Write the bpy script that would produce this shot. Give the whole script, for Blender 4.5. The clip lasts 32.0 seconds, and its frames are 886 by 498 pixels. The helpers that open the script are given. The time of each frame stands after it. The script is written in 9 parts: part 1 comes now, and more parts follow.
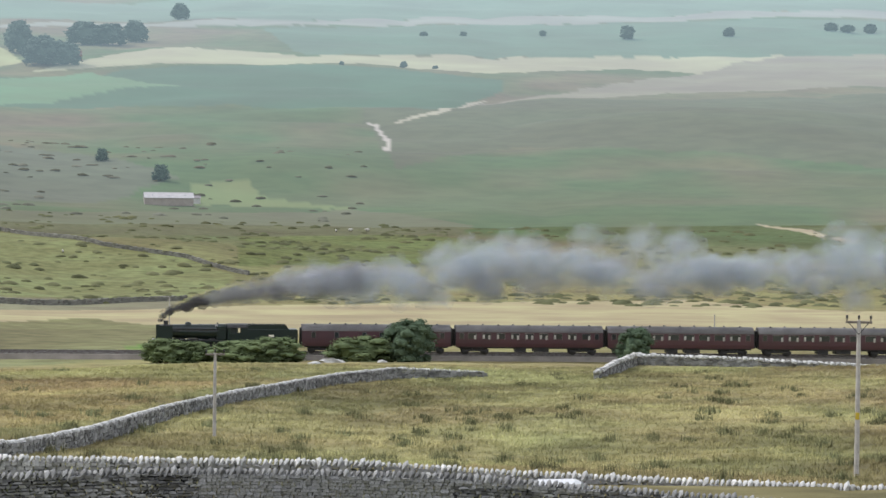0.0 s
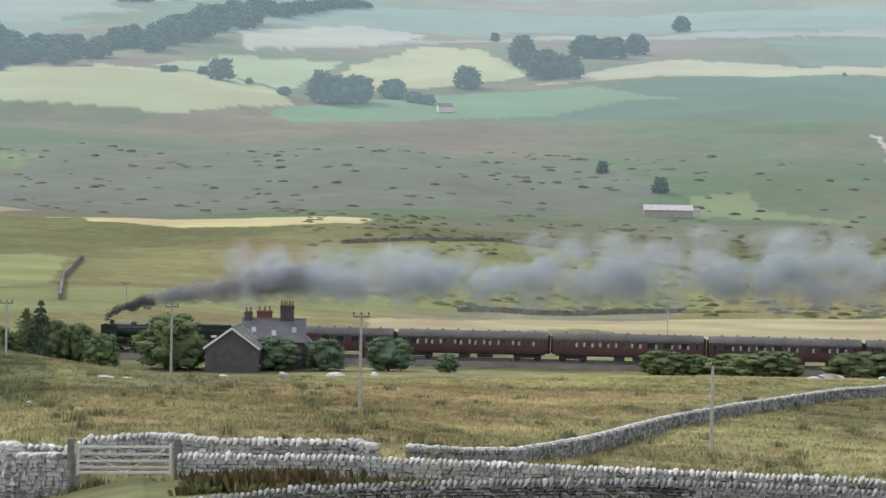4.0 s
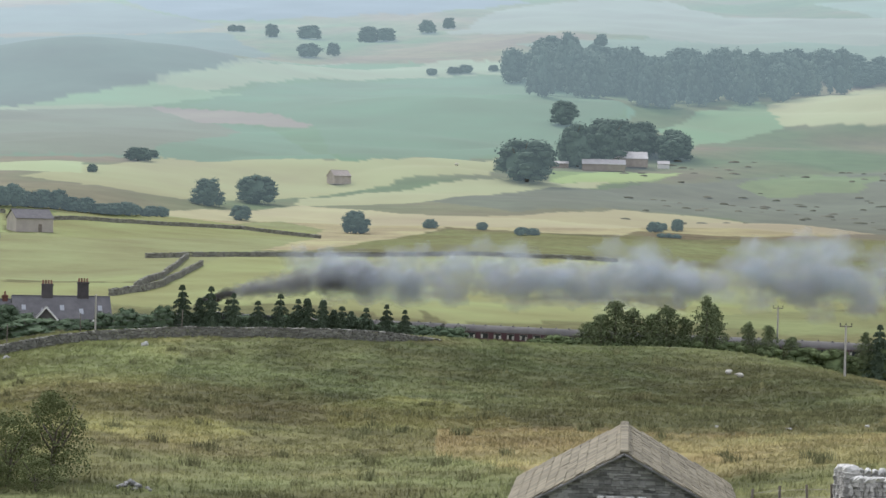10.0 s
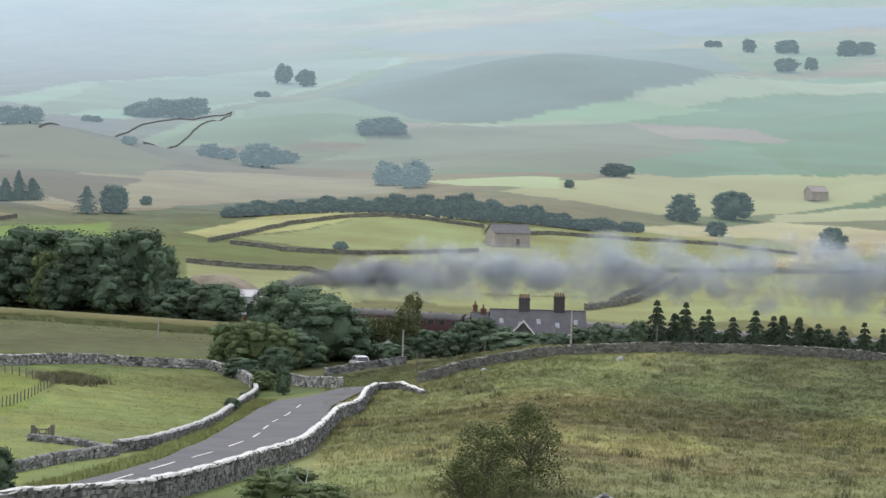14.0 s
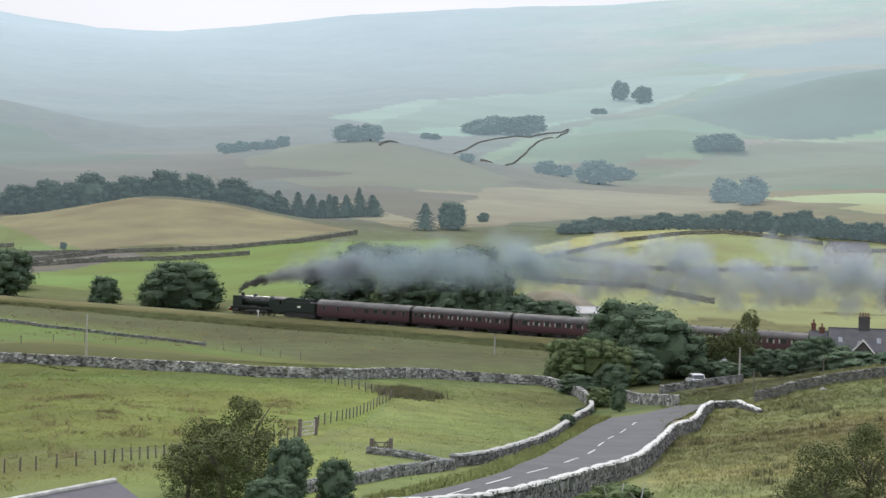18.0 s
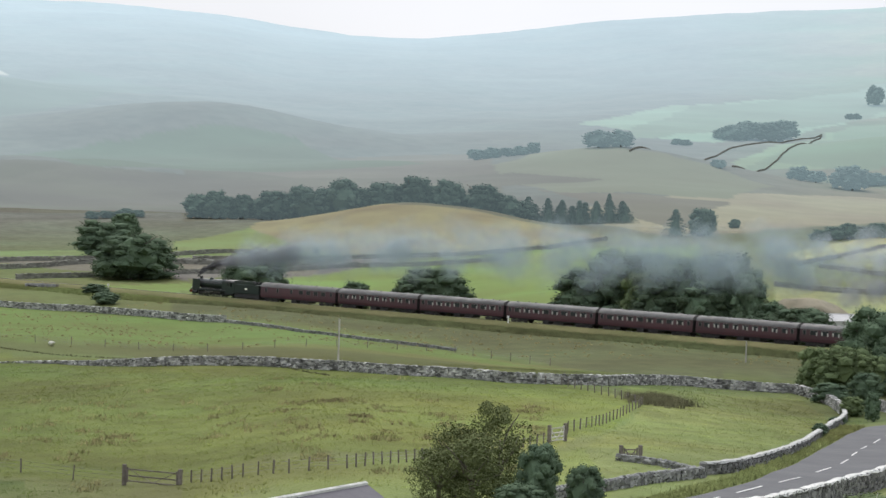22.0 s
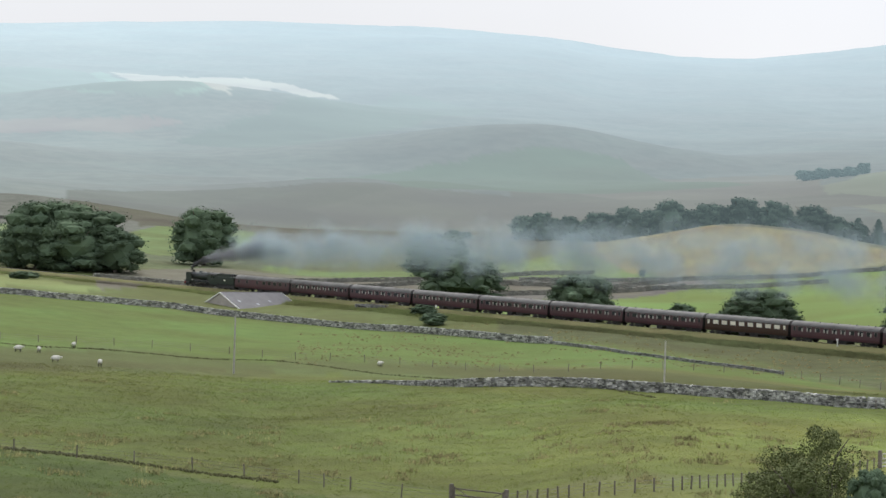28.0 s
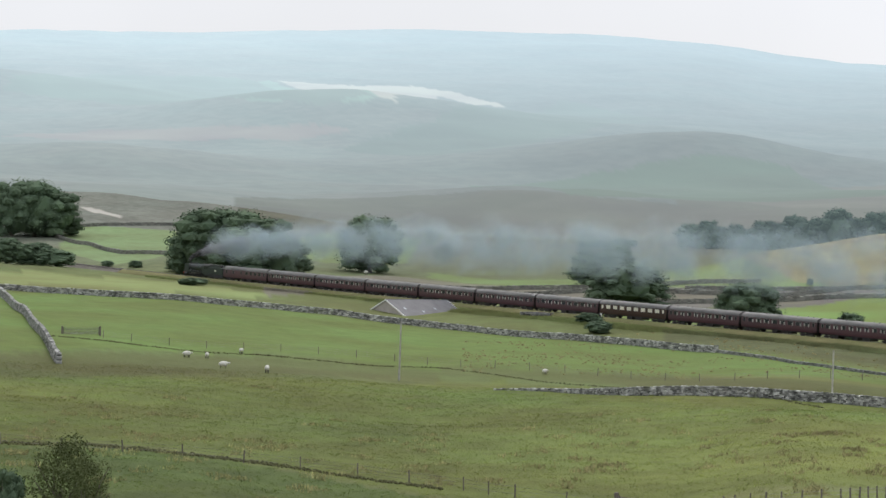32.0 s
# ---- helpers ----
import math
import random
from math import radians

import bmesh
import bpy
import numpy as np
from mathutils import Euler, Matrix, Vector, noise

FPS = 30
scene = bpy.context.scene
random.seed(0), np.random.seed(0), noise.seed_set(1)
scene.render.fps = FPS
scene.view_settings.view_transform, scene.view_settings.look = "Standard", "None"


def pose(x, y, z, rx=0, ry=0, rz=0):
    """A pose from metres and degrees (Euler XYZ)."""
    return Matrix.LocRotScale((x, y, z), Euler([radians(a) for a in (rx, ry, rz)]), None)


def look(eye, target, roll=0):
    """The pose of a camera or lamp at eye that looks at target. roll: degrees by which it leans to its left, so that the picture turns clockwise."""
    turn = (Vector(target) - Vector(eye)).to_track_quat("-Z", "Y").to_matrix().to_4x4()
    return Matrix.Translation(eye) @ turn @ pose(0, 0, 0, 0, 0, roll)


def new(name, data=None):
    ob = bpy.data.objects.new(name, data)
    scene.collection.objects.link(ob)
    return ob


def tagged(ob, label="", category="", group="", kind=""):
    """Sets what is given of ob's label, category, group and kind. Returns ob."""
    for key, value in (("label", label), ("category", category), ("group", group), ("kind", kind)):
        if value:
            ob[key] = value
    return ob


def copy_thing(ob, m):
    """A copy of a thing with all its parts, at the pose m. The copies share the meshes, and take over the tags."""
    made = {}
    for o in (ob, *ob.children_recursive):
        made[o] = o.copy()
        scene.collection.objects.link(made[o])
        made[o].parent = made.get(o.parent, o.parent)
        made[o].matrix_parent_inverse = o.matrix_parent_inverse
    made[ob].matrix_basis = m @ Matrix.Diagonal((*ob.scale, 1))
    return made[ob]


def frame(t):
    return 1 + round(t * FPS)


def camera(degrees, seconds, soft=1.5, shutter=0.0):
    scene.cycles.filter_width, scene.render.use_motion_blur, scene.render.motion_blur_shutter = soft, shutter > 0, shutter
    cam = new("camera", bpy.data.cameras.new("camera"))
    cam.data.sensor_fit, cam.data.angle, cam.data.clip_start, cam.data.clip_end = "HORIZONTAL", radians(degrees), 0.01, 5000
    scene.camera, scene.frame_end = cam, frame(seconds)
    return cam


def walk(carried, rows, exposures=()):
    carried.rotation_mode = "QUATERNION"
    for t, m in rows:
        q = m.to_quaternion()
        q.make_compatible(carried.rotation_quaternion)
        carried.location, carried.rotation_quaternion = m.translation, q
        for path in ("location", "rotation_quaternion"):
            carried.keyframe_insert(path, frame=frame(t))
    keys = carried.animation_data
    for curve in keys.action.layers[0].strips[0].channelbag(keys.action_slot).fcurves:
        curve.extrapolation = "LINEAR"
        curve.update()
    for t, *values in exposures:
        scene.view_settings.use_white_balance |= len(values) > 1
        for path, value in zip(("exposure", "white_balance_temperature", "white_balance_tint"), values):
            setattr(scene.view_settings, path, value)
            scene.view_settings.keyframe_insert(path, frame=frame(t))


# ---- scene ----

# ---- camera: it stands on a hillside and turns to follow the train ----
EYE = (0.0, 0.0, 25.0)
cam = camera(22.06, 32.0, soft=1.5)


def aim(bearing, tilt, roll):
    """Bearing is counted leftwards from the +Y axis."""
    b, e = radians(bearing), radians(tilt)
    way = Vector((-math.sin(b) * math.cos(e), math.cos(b) * math.cos(e), math.sin(e)))
    return look(EYE, Vector(EYE) + way * 100, roll)


walk(cam, [(t, aim(b, e, r)) for t, b, e, r in (
    (0, 0.000, -1.200, 0.69), (0.5, 1.372, -1.152, 0.73), (1, 3.003, -1.079, 0.76), (1.5, 4.526, -1.000, 0.82), (2, 6.292, -0.951,
    0.84), (2.5, 7.928, -1.012, 0.85), (4.5, 14.330, -1.012, 1.09), (5, 16.297, -0.925, 1.13), (5.5, 18.072, -0.885, 1.17), (6,
    19.901, -0.899, 1.21), (6.5, 21.633, -0.890, 1.25), (7, 23.383, -0.843, 1.23), (7.5, 25.390, -0.852, 1.31), (8, 26.860,
    -0.831, 1.29), (8.5, 28.432, -0.853, 1.37), (9, 30.169, -0.881, 1.37), (9.5, 31.699, -0.906, 1.44), (10, 33.485, -0.928,
    1.42), (10.5, 35.114, -0.932, 1.47), (11, 36.817, -0.912, 1.45), (11.5, 38.044, -0.746, 1.48), (12, 39.653, -0.810, 1.52),
    (12.5, 41.361, -0.864, 1.56), (13, 43.047, -0.887, 1.57), (13.5, 44.299, -0.881, 1.64), (14, 45.429, -0.851, 1.66), (14.5,
    46.535, -0.863, 1.71), (16.5, 50.749, -0.747, 1.74), (17, 51.887, -0.751, 1.75), (17.5, 52.910, -0.719, 1.79), (18, 53.894,
    -0.679, 1.77), (18.5, 54.618, -0.638, 1.82), (19, 55.441, -0.624, 1.81), (19.5, 56.137, -0.649, 1.84), (20, 56.816, -0.692,
    1.83), (20.5, 57.470, -0.714, 1.85), (21, 58.353, -0.723, 1.82), (21.5, 59.275, -0.745, 1.86), (22, 60.191, -0.722, 1.86),
    (22.5, 60.947, -0.682, 1.89), (23, 61.704, -0.635, 1.88), (23.5, 62.301, -0.660, 1.91), (24, 62.979, -0.702, 1.84), (24.5,
    63.648, -0.678, 1.89), (25, 64.496, -0.658, 1.89), (25.5, 65.280, -0.623, 1.87), (26, 66.084, -0.561, 1.91), (26.5, 66.721,
    -0.489, 1.85), (28.5, 68.951, -0.453, 1.88), (29, 69.476, -0.464, 1.93), (29.5, 69.967, -0.484, 2.00), (30, 70.518, -0.487,
    1.99), (30.5, 70.950, -0.412, 1.99), (31, 71.380, -0.342, 1.97), (31.5, 71.938, -0.359, 1.94), (32, 72.576, -0.383, 1.97))], exposures=[(0, 0.22, 6150, 14), (14, 0.22, 6170, 14), (22, 0.22, 6280, 11.5), (28, 0.18, 6300, 11), (32, 0.16, 6300, 11)])

# ---- light: an overcast summer evening, bright haze over the fells ----
world = bpy.data.worlds.new("sky")
scene.world = world
world.use_nodes = True
wn, wl = world.node_tree.nodes, world.node_tree.links
wn.clear()
w_out, w_bg, w_mix = wn.new("ShaderNodeOutputWorld"), wn.new("ShaderNodeBackground"), wn.new("ShaderNodeMix")
w_sky, w_noise, w_ramp = wn.new("ShaderNodeTexSky"), wn.new("ShaderNodeTexNoise"), wn.new("ShaderNodeValToRGB")
w_sky.sky_type, w_sky.sun_disc = "NISHITA", False
w_sky.sun_elevation, w_sky.sun_rotation, w_sky.dust_density = radians(42), radians(-70), 3.0
w_noise.inputs["Scale"].default_value, w_noise.inputs["Detail"].default_value = 3.0, 4.0
w_ramp.color_ramp.elements[0].color, w_ramp.color_ramp.elements[1].color = (7.0, 7.3, 7.8, 1), (11.0, 11.2, 11.6, 1)
w_mix.data_type = "RGBA"
w_mix.inputs[0].default_value = 0.85
wl.new(w_sky.outputs[0], w_mix.inputs[6])
wl.new(w_noise.outputs[0], w_ramp.inputs[0])
w_co, w_sep, w_grad, w_mul = wn.new("ShaderNodeTexCoord"), wn.new("ShaderNodeSeparateXYZ"), wn.new("ShaderNodeMapRange"), wn.new("ShaderNodeVectorMath")
w_grad.inputs[1].default_value, w_grad.inputs[2].default_value, w_grad.inputs[3].default_value, w_grad.inputs[4].default_value = 0.0, 0.8, 0.76, 1.14
w_mul.operation = "MULTIPLY"
wl.new(w_co.outputs["Generated"], w_sep.inputs[0])
wl.new(w_sep.outputs[2], w_grad.inputs[0])
wl.new(w_ramp.outputs[0], w_mul.inputs[0])
wl.new(w_grad.outputs[0], w_mul.inputs[1])
wl.new(w_mul.outputs[0], w_mix.inputs[7])
wl.new(w_mix.outputs[2], w_bg.inputs[0])
w_bg.inputs[1].default_value = 0.1
wl.new(w_bg.outputs[0], w_out.inputs[0])
sun = new("sun", bpy.data.lights.new("sun", "SUN"))
sun.data.energy, sun.data.angle, sun.data.color = 1.7, radians(14), (1.0, 0.95, 0.86)
sun.matrix_world = look((-94 * 3, 34 * 3, 300), (0, 0, 0))
scene.cycles.transparent_max_bounces = 128

# ---- materials ----
def surface(name, base, other, scale=3.0, rough=0.8, bump=0.3, fine=40.0, metal=0.0, vary=0.12, spec=0.3, bump_dist=0.02, island=False):
    """Two colours mixed by broad and fine noise, piece-by-piece variation, and relief."""
    m = bpy.data.materials.new(name)
    m.use_nodes = True
    n, l = m.node_tree.nodes, m.node_tree.links
    b = n["Principled BSDF"]
    co, big, small = n.new("ShaderNodeTexCoord"), n.new("ShaderNodeTexNoise"), n.new("ShaderNodeTexNoise")
    big.inputs["Scale"].default_value, big.inputs["Detail"].default_value = scale, 5
    small.inputs["Scale"].default_value, small.inputs["Detail"].default_value = fine, 4
    add, ramp, mix = n.new("ShaderNodeMath"), n.new("ShaderNodeValToRGB"), n.new("ShaderNodeMix")
    info, hsv, val = n.new("ShaderNodeObjectInfo"), n.new("ShaderNodeHueSaturation"), n.new("ShaderNodeMapRange")
    l.new(co.outputs["Object"], big.inputs[0]), l.new(co.outputs["Object"], small.inputs[0])
    add.operation = "MULTIPLY_ADD"
    l.new(small.outputs[0], add.inputs[0])
    add.inputs[1].default_value = 0.45
    l.new(big.outputs[0], add.inputs[2])
    ramp.color_ramp.elements[0].position, ramp.color_ramp.elements[1].position = 0.52, 0.92
    l.new(add.outputs[0], ramp.inputs[0])
    mix.data_type = "RGBA"
    mix.inputs[6].default_value, mix.inputs[7].default_value = (*base, 1), (*other, 1)
    l.new(ramp.outputs[0], mix.inputs[0])
    val.inputs[3].default_value, val.inputs[4].default_value = 1 - vary, 1 + vary
    if island:
        geo = n.new("ShaderNodeNewGeometry")
        l.new(geo.outputs["Random Per Island"], val.inputs[0])
    else:
        l.new(info.outputs["Random"], val.inputs[0])
    l.new(val.outputs[0], hsv.inputs["Value"])
    l.new(mix.outputs[2], hsv.inputs["Color"])
    l.new(hsv.outputs[0], b.inputs["Base Color"])
    b.inputs["Roughness"].default_value, b.inputs["Metallic"].default_value = rough, metal
    b.inputs["Specular IOR Level"].default_value = spec
    if bump:
        bp = n.new("ShaderNodeBump")
        bp.inputs["Strength"].default_value, bp.inputs["Distance"].default_value = bump, bump_dist
        l.new(small.outputs[0], bp.inputs["Height"])
        l.new(bp.outputs[0], b.inputs["Normal"])
    return m


def foliage(name, base, other, scale=0.8, glow=None):
    """Leaves: colour varies clump by clump and with broad noise; glow adds emission that imitates haze."""
    m = surface(name, base, other, scale, 0.9, 0.0, 9.0, vary=0.15, spec=0.06)
    n, l = m.node_tree.nodes, m.node_tree.links
    geo, hsv = n.new("ShaderNodeNewGeometry"), n["Hue/Saturation/Value"]
    mr, mul = n.new("ShaderNodeMapRange"), n.new("ShaderNodeMath")
    mr.inputs[3].default_value, mr.inputs[4].default_value = 0.76, 1.24
    mul.operation = "MULTIPLY"
    l.new(geo.outputs["Random Per Island"], mr.inputs[0])
    l.new(mr.outputs[0], mul.inputs[0])
    l.new(n["Map Range"].outputs[0], mul.inputs[1])
    l.new(mul.outputs[0], hsv.inputs["Value"])
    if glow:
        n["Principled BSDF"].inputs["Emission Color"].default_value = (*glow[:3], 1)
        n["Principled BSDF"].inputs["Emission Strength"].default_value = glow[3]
    return m


def land(name, glow=None):
    """Grass and moor: the colour of each field is stored in the sheet; broad and fine mottling is laid over it. A glow
    colour imitates haze by emission.
    """
    m = bpy.data.materials.new(name)
    m.use_nodes = True
    n, l = m.node_tree.nodes, m.node_tree.links
    b = n["Principled BSDF"]
    att, rgh, co = n.new("ShaderNodeAttribute"), n.new("ShaderNodeAttribute"), n.new("ShaderNodeTexCoord")
    att.attribute_name, rgh.attribute_name = "field_colour", "tussocks"
    n1, n2, n3 = (n.new("ShaderNodeTexNoise") for _ in range(3))
    for k, s, d in ((n1, 0.04 if not glow else 0.012, 7 if not glow else 4), (n2, 0.3 if not glow else 0.08, 8 if not glow else 4), (n3, 2.5, 4)):
        k.inputs["Scale"].default_value, k.inputs["Detail"].default_value = s, d
        l.new(co.outputs["Object"], k.inputs[0])
    stretch = n.new("ShaderNodeMapping")
    stretch.inputs["Scale"].default_value = (0.85, 1.0, 1.0)
    l.new(co.outputs["Object"], stretch.inputs[0])
    l.new(stretch.outputs[0], n2.inputs[0])
    hsv1, hsv2 = n.new("ShaderNodeHueSaturation"), n.new("ShaderNodeHueSaturation")
    m1, m2, mh = n.new("ShaderNodeMapRange"), n.new("ShaderNodeMapRange"), n.new("ShaderNodeMapRange")
    for k, lo, hi, out0, out1 in ((m1, 0.3, 0.7, 0.8 if not glow else 0.88, 1.18 if not glow else 1.1), (m2, 0.37, 0.62, 0.72 if not glow else 0.84, 1.18 if not glow else 1.1), (mh, 0.35, 0.65, 0.485, 0.515)):
        k.inputs[1].default_value, k.inputs[2].default_value, k.inputs[3].default_value, k.inputs[4].default_value = lo, hi, out0, out1
    l.new(n1.outputs[0], m1.inputs[0]), l.new(n2.outputs[0], m2.inputs[0]), l.new(n1.outputs[0], mh.inputs[0])
    mixv = n.new("ShaderNodeMix")
    mixv.inputs[2].default_value = 1.0
    l.new(rgh.outputs["Fac"], mixv.inputs[0])
    l.new(m2.outputs[0], mixv.inputs[3])
    l.new(att.outputs["Color"], hsv1.inputs["Color"])
    l.new(m1.outputs[0], hsv1.inputs["Value"]), l.new(mh.outputs[0], hsv1.inputs["Hue"])
    l.new(hsv1.outputs[0], hsv2.inputs["Color"]), l.new(mixv.outputs[0], hsv2.inputs["Value"])
    l.new(hsv2.outputs[0], b.inputs["Base Color"])
    b.inputs["Roughness"].default_value, b.inputs["Specular IOR Level"].default_value = 0.95, 0.1
    bp = n.new("ShaderNodeBump")
    bp.inputs["Strength"].default_value, bp.inputs["Distance"].default_value = 0.5 if not glow else 0.1, 0.25
    l.new(n3.outputs[0], bp.inputs["Height"]), l.new(bp.outputs[0], b.inputs["Normal"])
    # haze over far land, put in as emission stored per vertex
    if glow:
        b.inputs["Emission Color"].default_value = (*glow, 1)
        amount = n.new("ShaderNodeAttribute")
        amount.attribute_name = "haze_glow"
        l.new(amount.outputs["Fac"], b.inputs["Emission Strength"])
    return m


def smoke(name, colour, thickness):
    m = bpy.data.materials.new(name)
    m.use_nodes = True
    n, l = m.node_tree.nodes, m.node_tree.links
    n.clear()
    out, mix, clear, solid = (n.new("ShaderNode" + k) for k in ("OutputMaterial", "MixShader", "BsdfTransparent", "BsdfDiffuse"))
    trans, both = n.new("ShaderNodeBsdfTranslucent"), n.new("ShaderNodeMixShader")
    co, tex, mr = n.new("ShaderNodeTexCoord"), n.new("ShaderNodeTexNoise"), n.new("ShaderNodeMapRange")
    tex.inputs["Scale"].default_value, tex.inputs["Detail"].default_value = 0.35, 2
    l.new(co.outputs["Object"], tex.inputs[0])
    mr.inputs[1].default_value, mr.inputs[2].default_value, mr.inputs[3].default_value, mr.inputs[4].default_value = 0.35, 0.65, thickness * 0.35, thickness
    l.new(tex.outputs[0], mr.inputs[0]), l.new(mr.outputs[0], mix.inputs[0])
    solid.inputs[0].default_value = trans.inputs[0].default_value = (*colour, 1)
    both.inputs[0].default_value = 0.5
    l.new(solid.outputs[0], both.inputs[1]), l.new(trans.outputs[0], both.inputs[2])
    l.new(clear.outputs[0], mix.inputs[1]), l.new(both.outputs[0], mix.inputs[2])
    l.new(mix.outputs[0], out.inputs[0])
    return m


GLASS = surface("dark_glass", (0.03, 0.035, 0.04), (0.05, 0.055, 0.06), 2, 0.08, 0, spec=0.8)
MAROON = surface("maroon_paint", (0.092, 0.036, 0.042), (0.072, 0.032, 0.037), 0.4, 0.35, 0.05, 6, vary=0.1, spec=0.5)
CREAM = surface("cream_paint", (0.84, 0.8, 0.66), (0.78, 0.74, 0.6), 0.5, 0.4, 0.05, 6)
UMBER = surface("umber_paint", (0.06, 0.03, 0.02), (0.05, 0.03, 0.02), 0.5, 0.4, 0.05, 6)
COACH_ROOF = surface("coach_roof_grey", (0.13, 0.125, 0.12), (0.2, 0.19, 0.18), 0.5, 0.7, 0.1, 5)
SOOT = surface("sooty_black_iron", (0.03, 0.03, 0.03), (0.055, 0.052, 0.048), 1.2, 0.5, 0.2, 9, vary=0.05)
LOCO_GREEN = surface("dark_green_paint", (0.013, 0.025, 0.02), (0.011, 0.02, 0.017), 0.8, 0.3, 0.05, 7, vary=0.04, spec=0.6)
STEEL = surface("worn_steel", (0.3, 0.29, 0.28), (0.15, 0.13, 0.12), 3, 0.4, 0.1, 20, metal=0.9)
RED_PAINT = surface("red_buffer_paint", (0.35, 0.03, 0.02), (0.25, 0.03, 0.02), 3, 0.5, 0.05)
WHITE_PAINT = surface("white_paint", (0.8, 0.8, 0.78), (0.7, 0.7, 0.66), 2, 0.5, 0.05)
CURTAIN = surface("pale_curtain", (0.55, 0.53, 0.48), (0.42, 0.4, 0.35), 2, 0.9, 0.05)
BALLAST = surface("grey_ballast", (0.15, 0.135, 0.11), (0.24, 0.215, 0.18), 0.4, 0.95, 0.6, 8, bump_dist=0.06)
LIMESTONE = surface("grey_limestone", (0.3, 0.3, 0.28), (0.16, 0.16, 0.15), 1.2, 0.95, 0.5, 12, vary=0.45, island=True)
GREY_COPE = surface("grey_cope_limestone", (0.34, 0.34, 0.32), (0.2, 0.2, 0.19), 2.5, 0.95, 0.5, 14, vary=0.4)
RUSH_DARK = surface("dark_rush_clump", (0.1, 0.11, 0.055), (0.13, 0.13, 0.065), 0.02, 1.0, 0, 0.1, vary=0.3, spec=0.1, island=True)
# rush colour lightened and blued to imitate haze on the hillside
HILL_RUSH = surface("hazed_hill_rush", (0.13, 0.14, 0.105), (0.16, 0.16, 0.125), 0.02, 1.0, 0, 0.1, vary=0.3, spec=0.1, island=True)
FAR_STONE = surface("distant_wall_stone", (0.24, 0.235, 0.2), (0.17, 0.17, 0.145), 0.5, 0.95, 0.3, 4, vary=0.3, island=True)
MOOR_RUSH = surface("olive_moor_rush", (0.075, 0.078, 0.036), (0.1, 0.098, 0.045), 0.08, 1.0, 0, 1.0, vary=0.35, spec=0.1, island=True)
STONE_MIX = surface("weathered_mixed_limestone", (0.5, 0.49, 0.46), (0.13, 0.13, 0.12), 0.9, 0.95, 0.5, 9, vary=0.7, island=True)
TUFT = surface("moor_grass_tuft", (0.235, 0.195, 0.092), (0.175, 0.168, 0.076), 0.05, 1.0, 0, 0.6, vary=0.12, spec=0.1, island=True)
PALE_STONE = surface("pale_lichened_limestone", (0.7, 0.69, 0.65), (0.42, 0.42, 0.39), 2.5, 0.95, 0.5, 14, vary=0.25)
# filling behind stones and slates, shade between them put into its darker colour
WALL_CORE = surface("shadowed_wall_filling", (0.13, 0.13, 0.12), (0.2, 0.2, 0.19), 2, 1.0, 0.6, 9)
SLATE = surface("stone_slate", (0.265, 0.235, 0.165), (0.18, 0.165, 0.12), 1.0, 0.9, 0.4, 10, vary=0.25)
ROOF_GREY = surface("grey_roof_slate", (0.11, 0.108, 0.112), (0.155, 0.15, 0.152), 1, 0.7, 0.3, 8, vary=0.2)
POLE_WOOD = surface("weathered_grey_pole", (0.5, 0.48, 0.44), (0.36, 0.34, 0.31), 2, 0.9, 0.3, 15)
GATE_WOOD = surface("silvered_gate_timber", (0.66, 0.64, 0.59), (0.52, 0.5, 0.46), 3, 0.9, 0.3, 15)
DARK_WOOD = surface("dark_weathered_post", (0.14, 0.12, 0.1), (0.24, 0.21, 0.18), 4, 0.95, 0.3, 15)
ASPHALT = surface("worn_asphalt", (0.1, 0.101, 0.105), (0.135, 0.135, 0.138), 0.3, 0.85, 0.3, 20)
ROAD_WHITE = surface("road_marking_white", (0.75, 0.75, 0.72), (0.55, 0.55, 0.52), 3, 0.7, 0.1)
SCREE = surface("pale_verge_gravel", (0.34, 0.3, 0.22), (0.25, 0.22, 0.15), 0.6, 0.95, 0.4, 8)
FLEECE = surface("sheep_fleece", (0.72, 0.69, 0.62), (0.6, 0.57, 0.5), 6, 1.0, 0.5, 20)
DARK_FACE = surface("dark_sheep_skin", (0.06, 0.055, 0.05), (0.1, 0.09, 0.08), 8, 0.9, 0.1)
BRICK = surface("red_chimney_brick", (0.22, 0.1, 0.075), (0.16, 0.085, 0.065), 4, 0.9, 0.3, 20)
POT = surface("terracotta_pot", (0.3, 0.15, 0.1), (0.22, 0.13, 0.1), 4, 0.8, 0.1)
RUBBER = surface("black_rubber", (0.02, 0.02, 0.02), (0.035, 0.035, 0.035), 5, 0.8, 0.1)
CAR_WHITE = surface("white_car_paint", (0.8, 0.8, 0.8), (0.75, 0.75, 0.75), 2, 0.2, 0, spec=0.6)
LEAF = foliage("broadleaf_green", (0.086, 0.124, 0.08), (0.116, 0.16, 0.092))
LEAF_LIGHT = foliage("sunlit_hawthorn_green", (0.104, 0.14, 0.066), (0.142, 0.176, 0.08))
LEAF_DARK = foliage("dark_conifer_green", (0.068, 0.094, 0.066), (0.094, 0.122, 0.076))
LEAF_LARCH = foliage("olive_larch_green", (0.135, 0.172, 0.088), (0.175, 0.205, 0.105))
LEAF_SPARSE = foliage("olive_thorn_green", (0.112, 0.134, 0.058), (0.156, 0.174, 0.074))
# far leaves emit this colour to imitate haze in front of them
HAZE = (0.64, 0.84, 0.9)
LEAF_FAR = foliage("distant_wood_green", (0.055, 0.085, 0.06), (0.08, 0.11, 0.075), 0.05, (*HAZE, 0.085))
